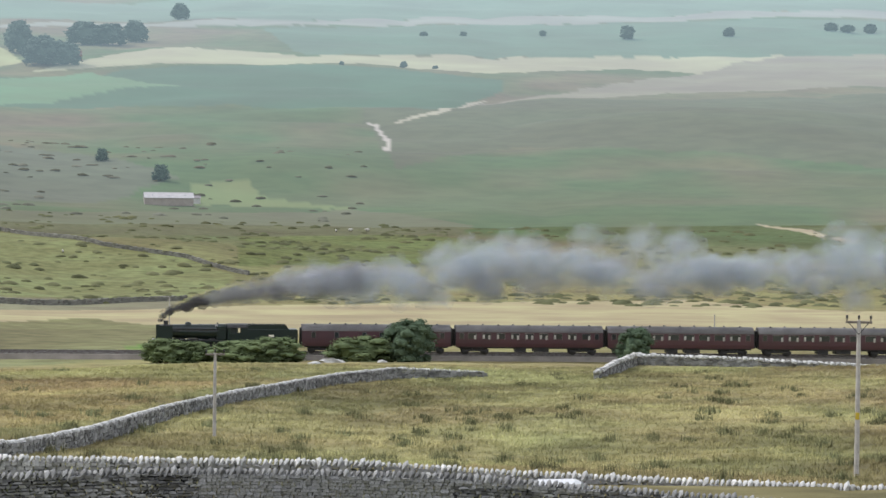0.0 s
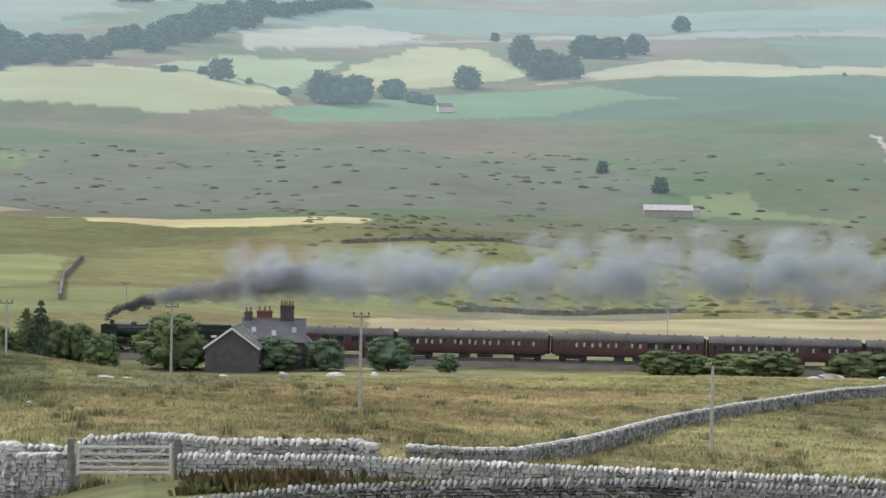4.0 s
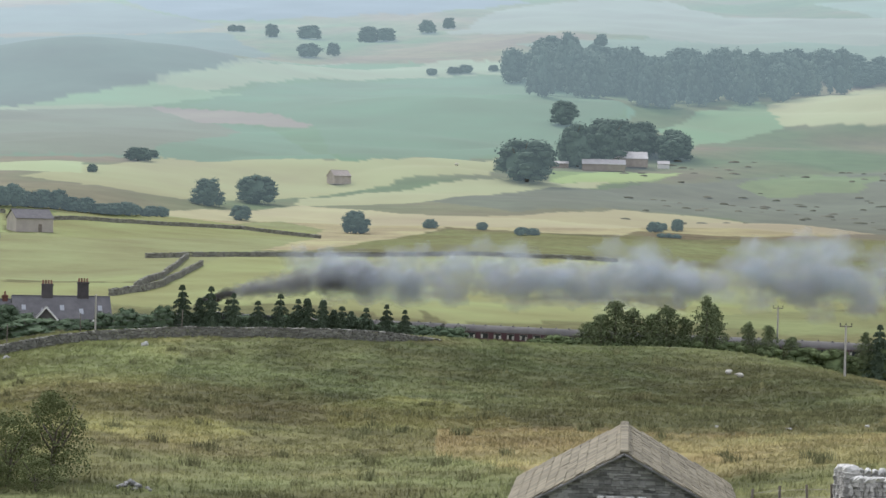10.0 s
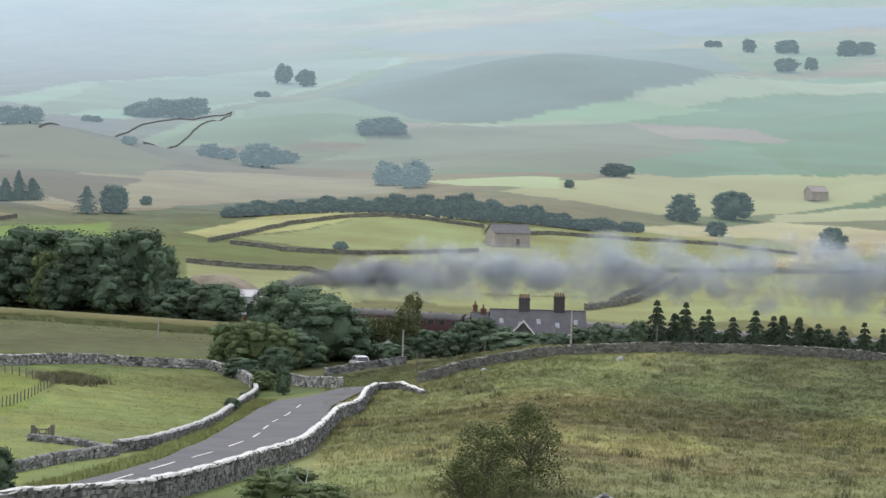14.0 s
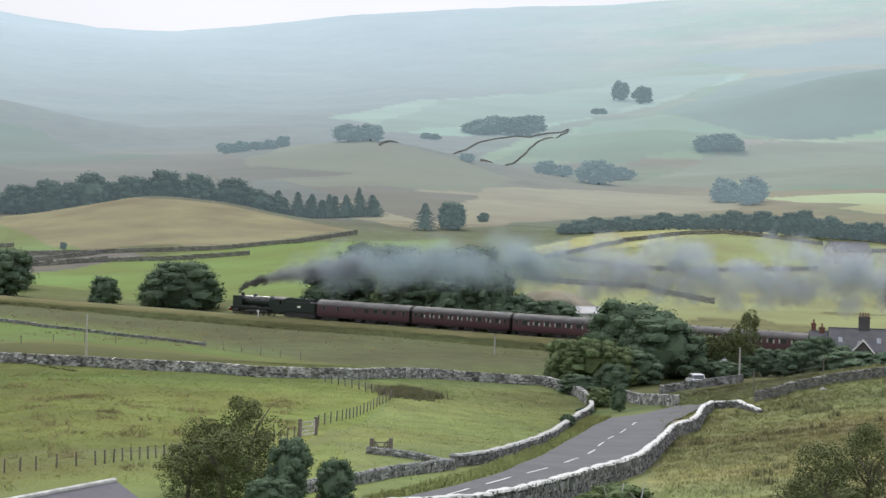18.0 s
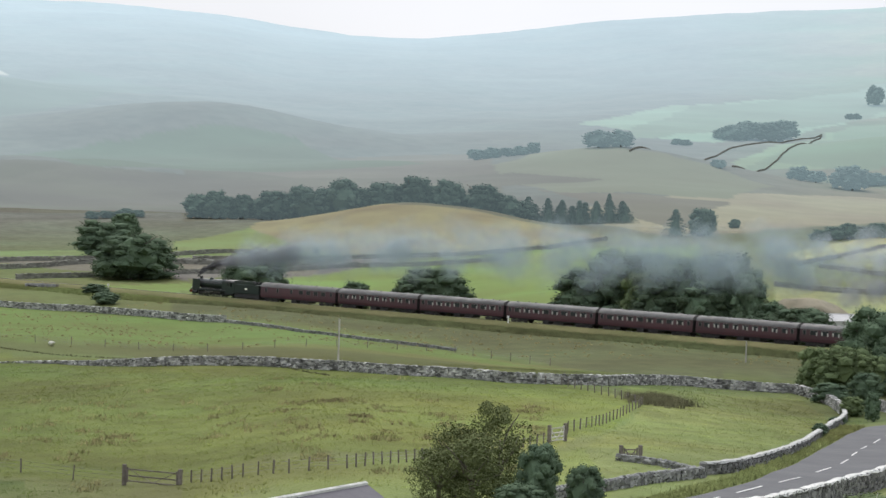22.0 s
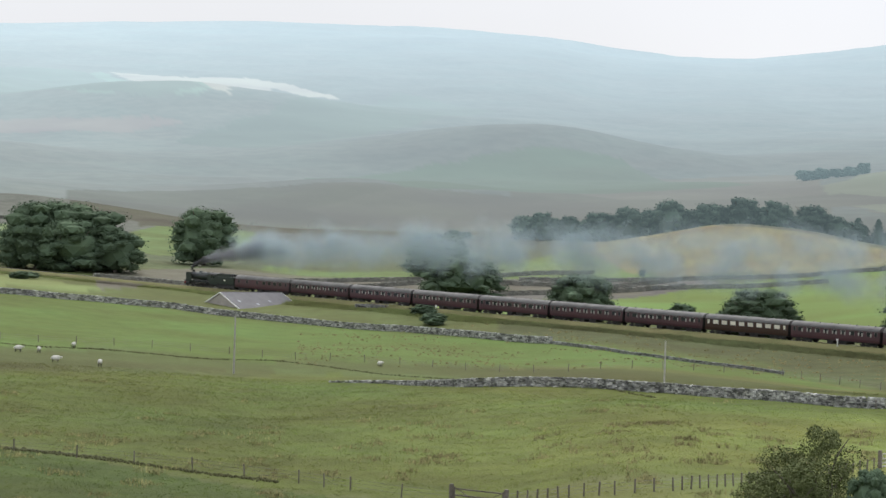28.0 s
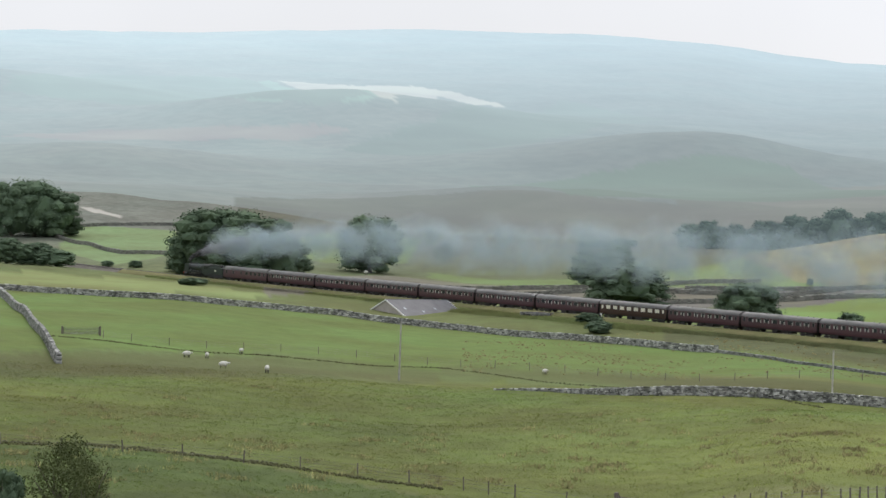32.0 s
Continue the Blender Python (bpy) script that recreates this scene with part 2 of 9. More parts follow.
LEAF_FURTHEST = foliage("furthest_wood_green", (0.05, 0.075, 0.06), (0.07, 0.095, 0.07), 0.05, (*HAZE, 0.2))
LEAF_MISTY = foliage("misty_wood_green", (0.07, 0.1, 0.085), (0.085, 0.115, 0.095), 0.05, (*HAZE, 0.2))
BANK = surface("tan_bank_grass", (0.21, 0.19, 0.09), (0.15, 0.155, 0.065), 0.15, 1.0, 0.6, 3.0, spec=0.1, bump_dist=0.1)
VERGE = surface("yellow_green_verge_grass", (0.17, 0.165, 0.07), (0.12, 0.14, 0.05), 0.5, 1.0, 0, 2.0, vary=0.3, spec=0.1, island=True)
BARK = surface("grey_bark", (0.12, 0.1, 0.08), (0.2, 0.18, 0.15), 3, 0.95, 0.4, 15)
SMOKE_DARK = smoke("black_coal_smoke", (0.15, 0.148, 0.152), 0.24)
SMOKE_GREY = smoke("grey_coal_smoke", (0.56, 0.59, 0.62), 0.09)
SMOKE_MID = smoke("dark_grey_coal_smoke", (0.37, 0.38, 0.4), 0.12)
SMOKE_PALE = smoke("pale_blue_smoke", (0.65, 0.71, 0.745), 0.08)
SMOKE_THIN = smoke("thin_blue_smoke", (0.56, 0.66, 0.7), 0.03)
# Sections through the land: bearing, then range and height of the breaks of slope; five on the near side of the railway.
SECTIONS = []
SECTIONS.append((-10.9, ((72, 16.0), (114, 11.5), (165, 9.1), (215, 8.0), (262, 6.7), (385, 3.9), (480, 2.3), (600, 0.2), (800, 8.6), (950, 17.1), (1100, 34.7), (1300, 61.8), (1600, 101.5), (1950, 151.4), (2600, 256.8), (3300, 415.5))))
SECTIONS.append((2.0, ((70, 15.8), (140, 9.4), (172, 8.3), (235, 6.5), (275, 5.5), (370, 3.4), (480, 2.0), (580, 1.2), (750, 7.3), (880, 15.2), (1000, 21.3), (1300, 58.9), (1500, 90.1), (1800, 134.4), (2500, 245.0), (3300, 413.3))))
SECTIONS.append((9.6, ((70, 15.9), (130, 10.5), (150, 9.5), (215, 7.0), (275, 5.0), (370, 3.5), (480, 1.5), (580, -0.1), (720, 7.1), (850, 15.3), (960, 20.0), (1300, 56.4), (1700, 115.9), (1900, 149.8), (2500, 238.0), (3300, 402.8))))
SECTIONS.append((14.7, ((66, 16.4), (130, 12.0), (175, 9.0), (235, 6.7), (275, 4.7), (380, 4.4), (450, 3.9), (540, 4.4), (680, 12.5), (800, 19.2), (950, 24.0), (1250, 54.6), (1500, 88.3), (1900, 145.1), (2600, 272.8), (3300, 420.9))))
SECTIONS.append((19.9, ((66, 16.25), (120, 12.7), (165, 10.3), (225, 7.5), (270, 4.7), (400, 6.9), (480, 6.8), (600, 8.3), (700, 12.5), (820, 18.5), (950, 22.1), (1250, 52.3), (1550, 97.3), (1750, 132.7), (2500, 247.0), (3300, 399.8))))
SECTIONS.append((26.7, ((110, 11.3), (165, 9.6), (225, 8.2), (262, 10.0), (280, 6.7), (400, 6.8), (480, 8.1), (650, 11.8), (800, 16.6), (900, 22.3), (1000, 29.4), (1200, 50.9), (1500, 83.3), (1800, 130.4), (2500, 239.1), (3300, 364.4))))
SECTIONS.append((30.1, ((110, 11.6), (165, 10.0), (205, 9.1), (255, 10.2), (278, 7.0), (400, 7.0), (470, 7.4), (600, 12.9), (750, 17.4), (850, 20.6), (1000, 34.7), (1150, 47.6), (1500, 80.5), (1900, 151.9), (2500, 247.8), (3300, 384.5))))
SECTIONS.append((37.0, ((110, 11.2), (150, 9.7), (195, 9.5), (245, 11.7), (275, 7.5), (380, 8.8), (450, 10.3), (580, 12.5), (700, 14.2), (850, 20.3), (1000, 29.3), (1200, 49.4), (1600, 95.0), (2000, 151.9), (2600, 247.6), (3300, 396.7))))
SECTIONS.append((43.0, ((110, 11.5), (145, 10.5), (185, 10.2), (250, 10.8), (280, 7.9), (420, 9.2), (480, 9.3), (560, 12.3), (660, 16.6), (780, 22.8), (900, 31.4), (1050, 45.5), (1500, 84.1), (2000, 148.5), (2500, 222.7), (3400, 395.0))))
SECTIONS.append((49.9, ((120, 10.0), (170, 8.0), (215, 6.2), (250, 5.0), (290, 5.3), (430, 8.6), (520, 11.6), (620, 15.1), (720, 20.6), (800, 24.1), (950, 31.0), (1100, 42.8), (1500, 71.4), (1900, 116.5), (2600, 207.9), (3400, 356.1))))
SECTIONS.append((55.4, ((130, 10.0), (165, 8.9), (215, 7.7), (275, 6.7), (310, 5.5), (450, 11.3), (530, 14.1), (640, 18.2), (720, 20.9), (820, 24.4), (950, 36.1), (1100, 48.8), (1400, 69.2), (1900, 118.0), (2600, 197.5), (3400, 336.6))))
SECTIONS.append((58.0, ((130, 9.9), (165, 8.7), (215, 8.0), (280, 6.7), (330, 5.0), (470, 10.0), (550, 12.9), (650, 17.2), (790, 24.3), (850, 23.2), (980, 37.5), (1150, 51.1), (1400, 70.6), (2000, 119.9), (2600, 187.1), (3400, 314.5))))
SECTIONS.append((61.1, ((125, 10.3), (160, 9.1), (210, 8.3), (290, 6.7), (350, 5.5), (480, 6.5), (560, 10.4), (660, 15.9), (800, 29.4), (870, 22.7), (1000, 38.5), (1200, 53.0), (1500, 67.4), (2100, 131.1), (2700, 208.0), (3500, 299.5))))
SECTIONS.append((64.4, ((125, 10.2), (160, 9.2), (210, 8.6), (290, 6.6), (370, 6.6), (500, 7.5), (590, 10.1), (670, 13.0), (790, 21.5), (850, 20.2), (1000, 36.6), (1200, 47.7), (1500, 68.1), (2100, 126.5), (2700, 201.9), (3500, 311.5))))
SECTIONS.append((66.1, ((150, 7.5), (185, 7.1), (230, 6.8), (300, 5.7), (380, 4.4), (560, 9.9), (620, 12.1), (700, 14.8), (800, 20.3), (900, 23.1), (1050, 33.2), (1250, 47.2), (1600, 85.2), (2200, 146.0), (2800, 234.6), (3600, 341.9))))
SECTIONS.append((72.9, ((150, 7.0), (190, 6.0), (240, 5.2), (310, 4.8), (460, 6.3), (600, 9.5), (680, 11.6), (760, 14.8), (880, 20.7), (960, 23.9), (1150, 40.7), (1400, 57.9), (1700, 90.1), (2300, 158.4), (2900, 243.2), (3600, 349.1))))
SECTIONS.append((79.4, ((150, 7.5), (190, 7.1), (250, 6.3), (340, 6.3), (480, 9.9), (670, 14.3), (750, 17.1), (830, 20.4), (900, 25.5), (1000, 34.2), (1200, 45.0), (1500, 61.1), (1900, 103.5), (2400, 165.5), (3000, 244.9), (3600, 324.4))))
SECTIONS.append((83.6, ((150, 7.3), (185, 6.8), (300, 6.5), (390, 8.6), (500, 10.6), (700, 10.9), (760, 14.3), (820, 18.4), (900, 24.4), (1050, 37.1), (1300, 52.6), (1500, 60.5), (1900, 97.8), (2400, 163.7), (3000, 242.2), (3600, 318.9))))
SECTIONS.append((115.0, ((75, 24.5), (110, 25.2), (150, 26.0), (220, 27.4), (270, 28.4), (400, 31.0), (480, 32.6), (580, 34.6), (700, 37.0), (850, 40.0), (1000, 43.0), (1200, 47.0), (1500, 53.0), (1900, 61.0), (2600, 75.0), (3400, 91.0))))
SECTIONS.append((150.0, ((75, 26.8), (110, 28.5), (150, 30.5), (220, 34.0), (270, 36.5), (400, 43.0), (480, 47.0), (580, 52.0), (700, 58.0), (850, 65.5), (1000, 73.0), (1200, 83.0), (1500, 98.0), (1900, 118.0), (2600, 153.0), (3400, 193.0))))
SECTIONS.append((180.0, ((75, 29.8), (110, 32.9), (150, 36.5), (220, 42.8), (270, 47.3), (400, 59.0), (480, 66.2), (580, 75.2), (700, 86.0), (850, 99.5), (1000, 113.0), (1200, 131.0), (1500, 158.0), (1900, 194.0), (2600, 257.0), (3400, 329.0))))
SECTIONS.append((215.0, ((75, 29.8), (110, 32.9), (150, 36.5), (220, 42.8), (270, 47.3), (400, 59.0), (480, 66.2), (580, 75.2), (700, 86.0), (850, 99.5), (1000, 113.0), (1200, 131.0), (1500, 158.0), (1900, 194.0), (2600, 257.0), (3400, 329.0))))
SECTIONS.append((250.0, ((75, 27.5), (110, 29.6), (150, 32.0), (220, 36.2), (270, 39.2), (400, 47.0), (480, 51.8), (580, 57.8), (700, 65.0), (850, 74.0), (1000, 83.0), (1200, 95.0), (1500, 113.0), (1900, 137.0), (2600, 179.0), (3400, 227.0))))
SECTIONS.append((310.0, ((75, 24.5), (110, 25.2), (150, 26.0), (220, 27.4), (270, 28.4), (400, 31.0), (480, 32.6), (580, 34.6), (700, 37.0), (850, 40.0), (1000, 43.0), (1200, 47.0), (1500, 53.0), (1900, 61.0), (2600, 75.0), (3400, 91.0))))


# ---- the railway's line ----
TRACK_STEP = 5.0
_u = np.arange(-400, 1001, TRACK_STEP)
_h = -0.0983 - 1.0889e-3 * _u + 1.0547e-6 * _u ** 2
_tx, _ty = np.cumsum(-np.cos(_h)) * TRACK_STEP, np.cumsum(np.sin(_h)) * TRACK_STEP
_tx, _ty = _tx - _tx[80] - 0.2, _ty - _ty[80] + 297.6


def rail_z(s):
    return 25 - 20.0 + 1.0136e-3 * s + 1.5326e-5 * s * s


def on_track(s):
    """The point of the line s metres along it, at rail level."""
    return Vector((float(np.interp(s, _u, _tx)), float(np.interp(s, _u, _ty)), float(rail_z(max(s, -60)))))


def riding(s_rear, s_front):
    """The pose of a vehicle whose wheels stand at these two places; its x axis points forwards."""
    a, b = on_track(s_rear), on_track(s_front)
    turn = (b - a).to_track_quat("X", "Z").to_matrix().to_4x4()
    return Matrix.Translation((a + b) / 2) @ turn


# ---- the land ----
# rounded hills: bearing, range, half width in degrees, half depth in metres, height
KNOLLS = ((42.5, 1850, 4.5, 150, 30), (48.6, 1480, 3.2, 110, 16), (55.6, 1180, 3.2, 90, 12), (65.8, 1560, 5.0, 120, 20), (75.5, 2000, 5.0, 160, 26), (60.5, 800, 3.6, 60, 3), (70.5, 1150, 4.5, 90, 10),
          (35.5, 1130, 4.0, 70, 8), (21.0, 1540, 3.2, 90, 14), (31.5, 1560, 5.0, 120, 18), (5.0, 1150, 5.0, 90, 9), (-7.0, 1350, 4.0, 110, 12), (7.5, 720, 4.0, 50, 5), (46.5, 745, 3.0, 50, 3), (14.0, 1120, 5.0, 90, 8), (81.0, 1500, 4.5, 120, 16), (86.0, 2300, 5.0, 180, 25))
STEPS = np.arange(-180, 180, 0.25)
_b = np.array([s[0] for s in SECTIONS]) % 360
_order = np.argsort(_b)
_tab = np.array([s[1] for s in SECTIONS], float)[_order]
_kernel = np.exp(-0.5 * (np.arange(-10, 11) * 0.25 / 0.9) ** 2)
_kernel /= _kernel.sum()


def _round_table(values):
    v = np.interp(STEPS % 360, _b[_order], values, period=360)
    return np.convolve(np.concatenate([v[-10:], v, v[:10]]), _kernel, "valid")


_RNG = np.array([_round_table(_tab[:, i, 0]) for i in range(16)])
_HGT = np.array([_round_table(_tab[:, i, 1]) for i in range(16)])
_tb, _td = np.degrees(np.arctan2(-_tx, _ty)), np.hypot(_tx, _ty)
_in = (_tb > -25) & (_tb < 90)
_raild = np.interp(STEPS, _tb[_in], _td[_in])
_rail_s = np.interp(STEPS, _tb[_in], _u[_in])
_out = (STEPS < -25) | (STEPS > 90)
_raild[_out] = np.interp(STEPS[_out], [-180, -60, -25, 90, 120, 180], [335, 335, _raild[STEPS >= -25][0], _raild[STEPS <= 90][-1], 335, 335])
_railz = np.where(_out, 0, rail_z(_rail_s))
_near = np.minimum(_RNG[4], _raild - 18)
_gap = np.maximum(_RNG[5], _raild + 30)
_blend = np.interp(STEPS, [-60, -25, 90, 115], [0, 1, 1, 0])


def _mid(k):
    w = ((_raild + k) - _near) / (_gap - _near)
    return _HGT[4] * (1 - w) + _HGT[5] * w


ROWS_D = np.vstack([np.full(len(STEPS), -0.03), np.full(len(STEPS), 30.0), _RNG[0:4], _near, _raild - 8, _raild, _raild + 8, _gap, np.maximum(_RNG[6], _gap + 20), _RNG[7:]])
_l = [_mid(k) * (1 - _blend) + (_railz - 0.8) * _blend for k in (-8, 0, 8)]
ROWS_Z = np.vstack([np.full(len(STEPS), 23.4), np.where(_HGT[0] < 16, 17.5, 23.4 * 0.45 + _HGT[0] * 0.55), _HGT[0:4], _HGT[4], *_l, _HGT[5:]])
ROWS_D = np.maximum.accumulate(ROWS_D, axis=0) + np.arange(len(ROWS_D))[:, None] * 0.05
_lattice = np.random.RandomState(5).rand(256, 256)


def lumps(x, y, size):
    """Smooth noise, 0 to 1, with lumps of that size in metres."""
    u, v = np.asarray(x) / size + 1000, np.asarray(y) / size + 1000
    i, j = np.floor(u).astype(int), np.floor(v).astype(int)
    a, b = u - i, v - j
    a, b = a * a * (3 - 2 * a), b * b * (3 - 2 * b)
    g = lambda p, q: _lattice[p % 256, q % 256]
    return (g(i, j) * (1 - a) + g(i + 1, j) * a) * (1 - b) + (g(i, j + 1) * (1 - a) + g(i + 1, j + 1) * a) * b


def ground_z(x, y):
    """The height of the land, for arrays or single numbers."""
    x, y = np.atleast_1d(np.asarray(x, float)), np.atleast_1d(np.asarray(y, float))
    bearing, d = np.degrees(np.arctan2(-x, y)), np.hypot(x, y)
    f = (bearing + 180) / 0.25
    i = np.floor(f).astype(int) % len(STEPS)
    w = f - np.floor(f)
    D = ROWS_D[:, i] * (1 - w) + ROWS_D[:, (i + 1) % len(STEPS)] * w
    Z = ROWS_Z[:, i] * (1 - w) + ROWS_Z[:, (i + 1) % len(STEPS)] * w
    k = np.clip((D <= d).sum(0) - 1, 0, len(D) - 2)
    n = np.arange(len(d))
    slope = (Z[1:] - Z[:-1]) / (D[1:] - D[:-1])
    # tangents for a rounded profile
    tan = np.vstack([slope[:1], np.where(slope[1:] * slope[:-1] > 0, 2 * slope[1:] * slope[:-1] / (slope[1:] + slope[:-1] + 1e-12), 0), slope[-1:]])
    h = D[k + 1, n] - D[k, n]
    t = np.clip((d - D[k, n]) / h, 0, 1)
    z = (2 * t ** 3 - 3 * t * t + 1) * Z[k, n] + (t ** 3 - 2 * t * t + t) * h * tan[k, n] + (3 * t * t - 2 * t ** 3) * Z[k + 1, n] + (t ** 3 - t * t) * h * tan[k + 1, n]
    off_rail = np.clip((np.abs(d - np.interp(bearing, STEPS, _raild)) - 9) / 12, 0, 1)
    z += off_rail * ((lumps(x, y, 23) - 0.5) * np.clip(d / 250, 0.1, 1) * 0.8 + (lumps(x, y, 7) - 0.5) * 0.14 + (lumps(x, y, 160) - 0.5) * np.clip((d - 700) / 300, 0, 1) * 6 + (np.abs(lumps(x + 300, y, 75) - 0.5) - 0.2) * np.clip((d - 800) / 250, 0, 1) * np.interp(bearing, [30, 45], [8, 4]))
    for kb, kd, wb, wd, kh in KNOLLS:
        z = z + kh * np.exp(-(((bearing - kb + 180) % 360 - 180) / wb) ** 2 - ((d - kd) / wd) ** 2)
    return z


def at(bearing, d, lift=0.0):
    """A point on the land at that bearing and range."""
    b = radians(bearing)
    x, y = -math.sin(b) * d, math.cos(b) * d
    return Vector((x, y, float(ground_z(x, y)[0]) + lift))


# ---- fields: colour, tussocks, and corners as bearing and range ----
# far colours are greyed with range, which puts haze into them
FIELDS = []
FIELDS.append(((0.36, 0.315, 0.18), 0.15, ((14.41, 414.1), (11.02, 472.2), (6.85, 495.5), (3.17, 512.8), (-1.67, 531.2), (-5.92, 580.1), (-12.04, 470.7), (-12.05, 358), (-4.52, 364.5), (7.33, 362.8), (7.33, 342.8), (11.02, 355.4), (14.41, 352.8))))
FIELDS.append(((0.13, 0.19, 0.05), 0.3, ((12.38, 354.6), (8.94, 364.7), (7.33, 342.8), (7.33, 311.1), (12.38, 324), (14.67, 332.3))))
FIELDS.append(((0.2, 0.19, 0.12), 0.4, ((13.74, 489), (11.02, 544.3), (6.43, 569.8), (6.85, 488.8), (11.02, 469.8), (13.74, 417.5))))
FIELDS.append(((0.185, 0.200, 0.085), 0.8, ((15.48, 670.2), (11.03, 773.7), (8.54, 710.6), (6.44, 686.8), (5.16, 646.7), (6.43, 569.8), (11.02, 544.3), (15.48, 492))))
FIELDS.append(((0.125, 0.142, 0.051), 0.9, ((5.18, 866.8), (-1.65, 814.3), (-1.23, 710.2), (5.17, 675.3))))
FIELDS.append(((0.128, 0.130, 0.070), 0.5, ((12.4, 879.7), (2.35, 1005.7), (-0.79, 909.8), (-0.51, 844.4), (12.4, 775.9), (14.69, 770.6))))
FIELDS.append(((0.163, 0.193, 0.08), 0.2, ((6.25, 1064.2), (4.91, 1075.6), (4.69, 1038.2), (2.28, 1009.8), (6.31, 999.2))))
FIELDS.append(((0.112, 0.115, 0.062), 0.6, ((2.09, 1466.1), (-10.97, 1621.5), (-13.3, 1363), (-11, 1183), (-1.62, 1261.8), (1.22, 1123))))
FIELDS.append(((0.086, 0.127, 0.073), 0.15, ((12.16, 1655.7), (7.19, 1720.8), (3.66, 1742.3), (1.25, 1737), (-1.31, 1677.2), (-1.32, 1581.8), (-0.19, 1424.1), (5.49, 1485.8), (12.15, 1479.3), (14.44, 1524))))
FIELDS.append(((0.295, 0.282, 0.177), 0.1, ((10.45, 1715.3), (9, 1769.8), (7.05, 1883.9), (4.52, 1878.8), (3.52, 1832.7), (-3.01, 1889.9), (-8.77, 1983.4), (-8.5, 1832.5), (-6.55, 1800), (-4.43, 1822), (-1.03, 1723.5), (1.25, 1759.1), (4.37, 1746.5), (8.86, 1731))))
FIELDS.append(((0.21, 0.19, 0.13), 0.15, ((-8.77, 1983.4), (-9.33, 2042.8), (-11.39, 2014.9), (-13.7, 1896.7), (-11.4, 1705.2), (-5.57, 1616.8), (-0.9, 1484.5), (-3.02, 1622.6), (-5.84, 1777.9))))
FIELDS.append(((0.113, 0.152, 0.094), 0.15, ((4.66, 2133.5), (-11.38, 2401.1), (-13.69, 2231), (-11.39, 2014.9), (-3.01, 1889.9), (3.52, 1847.7))))
FIELDS.append(((0.212, 0.212, 0.167), 0.1, ((15.12, 2081.8), (4.1, 2232.8), (-11.38, 2498.9), (-13.68, 2548.8), (-11.38, 2434.6), (-1.58, 2232.6), (15.12, 2041.9), (17.35, 1966.2))))
FIELDS.append(((0.137, 0.176, 0.118), 0.15, ((15.12, 2395.1), (-11.37, 2739.3), (-13.67, 2717.5), (-11.38, 2498.9), (4.1, 2236.4), (15.12, 2161.3), (17.35, 2205.1))))
FIELDS.append(((0.333, 0.305, 0.221), 0.1, ((1.23, 1376.3), (0.24, 1414.4), (-1.04, 1520), (-1.04, 1503.5), (0.1, 1400.6), (1.16, 1367.4))))
FIELDS.append(((0.401, 0.365, 0.301), 0, ((1.8, 1377.2), (1.63, 1374.9), (1.26, 1261.5), (1.37, 1238.6), (1.51, 1237.7), (1.43, 1266.8))))
FIELDS.append(((0.345, 0.298, 0.203), 0.1, ((-7.72, 943.1), (-8.98, 925.1), (-10.51, 847.8), (-10.23, 843.3), (-8.98, 899.2))))
FIELDS.append(((0.225, 0.244, 0.118), 0.1, ((31.75, 625.6), (26.48, 635.3), (22.51, 633), (23.07, 562.6), (26.32, 505.5), (31.73, 471.7), (34.04, 518.5))))
FIELDS.append(((0.243, 0.261, 0.123), 0.1, ((31.73, 453.5), (29.12, 479.2), (26.73, 419.8), (26.73, 398.8), (31.72, 386.5), (34.03, 394.6))))
FIELDS.append(((0.19, 0.205, 0.088), 0.3, ((26.74, 437.6), (20.36, 474.3), (17.36, 502.6), (11.16, 582.6), (11.15, 491.8), (21.06, 377.9), (26.73, 388))))
FIELDS.append(((0.225, 0.243, 0.1), 0.1, ((27.4, 640), (25.95, 655), (23.5, 640), (21.9, 622), (22.4, 485), (24.5, 445), (26.3, 425), (27.4, 402))))
FIELDS.append(((0.134, 0.138, 0.059), 0.6, ((31.76, 781.9), (22.53, 845.9), (14.71, 811.4), (12.6, 855), (18.25, 698.8), (23.93, 618), (31.75, 627.9), (34.05, 692))))
FIELDS.append(((0.456, 0.399, 0.213), 0.1, ((22.53, 845.9), (14.29, 855.7), (14.57, 794.4), (19.11, 769.5))))
FIELDS.append(((0.295, 0.264, 0.146), 0.2, ((31.77, 909.6), (28.88, 955.6), (26.36, 957.6), (22.39, 887.4), (25.36, 844.5), (31.77, 869.5), (34.07, 883.8))))
FIELDS.append(((0.12, 0.127, 0.08), 0.6, ((31.78, 1028.4), (23.98, 1198.9), (15.46, 1299.5), (8.91, 1163), (6.59, 1074.6), (8.89, 980.1), (22.53, 883.3), (26.36, 962.8), (28.88, 960.4), (31.77, 925.9), (34.07, 973.2))))
FIELDS.append(((0.138, 0.174, 0.072), 0.5, ((26.09, 1135), (24.26, 1196.1), (22.56, 1187.1), (22.98, 1121.2), (25.38, 1101.3))))
FIELDS.append(((0.163, 0.221, 0.074), 0.1, ((30.69, 1130.8), (27.64, 1177.6), (28.2, 1112.7), (30.96, 1058.8))))
FIELDS.append(((0.283, 0.29, 0.154), 0.08, ((25.5, 1573.9), (23.17, 1741.2), (21.47, 1743.7), (19.05, 1701), (16.91, 1650.8), (16.26, 1480.1), (19.31, 1434.9), (25.42, 1468.6))))
FIELDS.append(((0.133, 0.209, 0.112), 0.1, ((28.22, 1435.4), (25.57, 1601.2), (25.42, 1464.6), (27.24, 1395.3))))
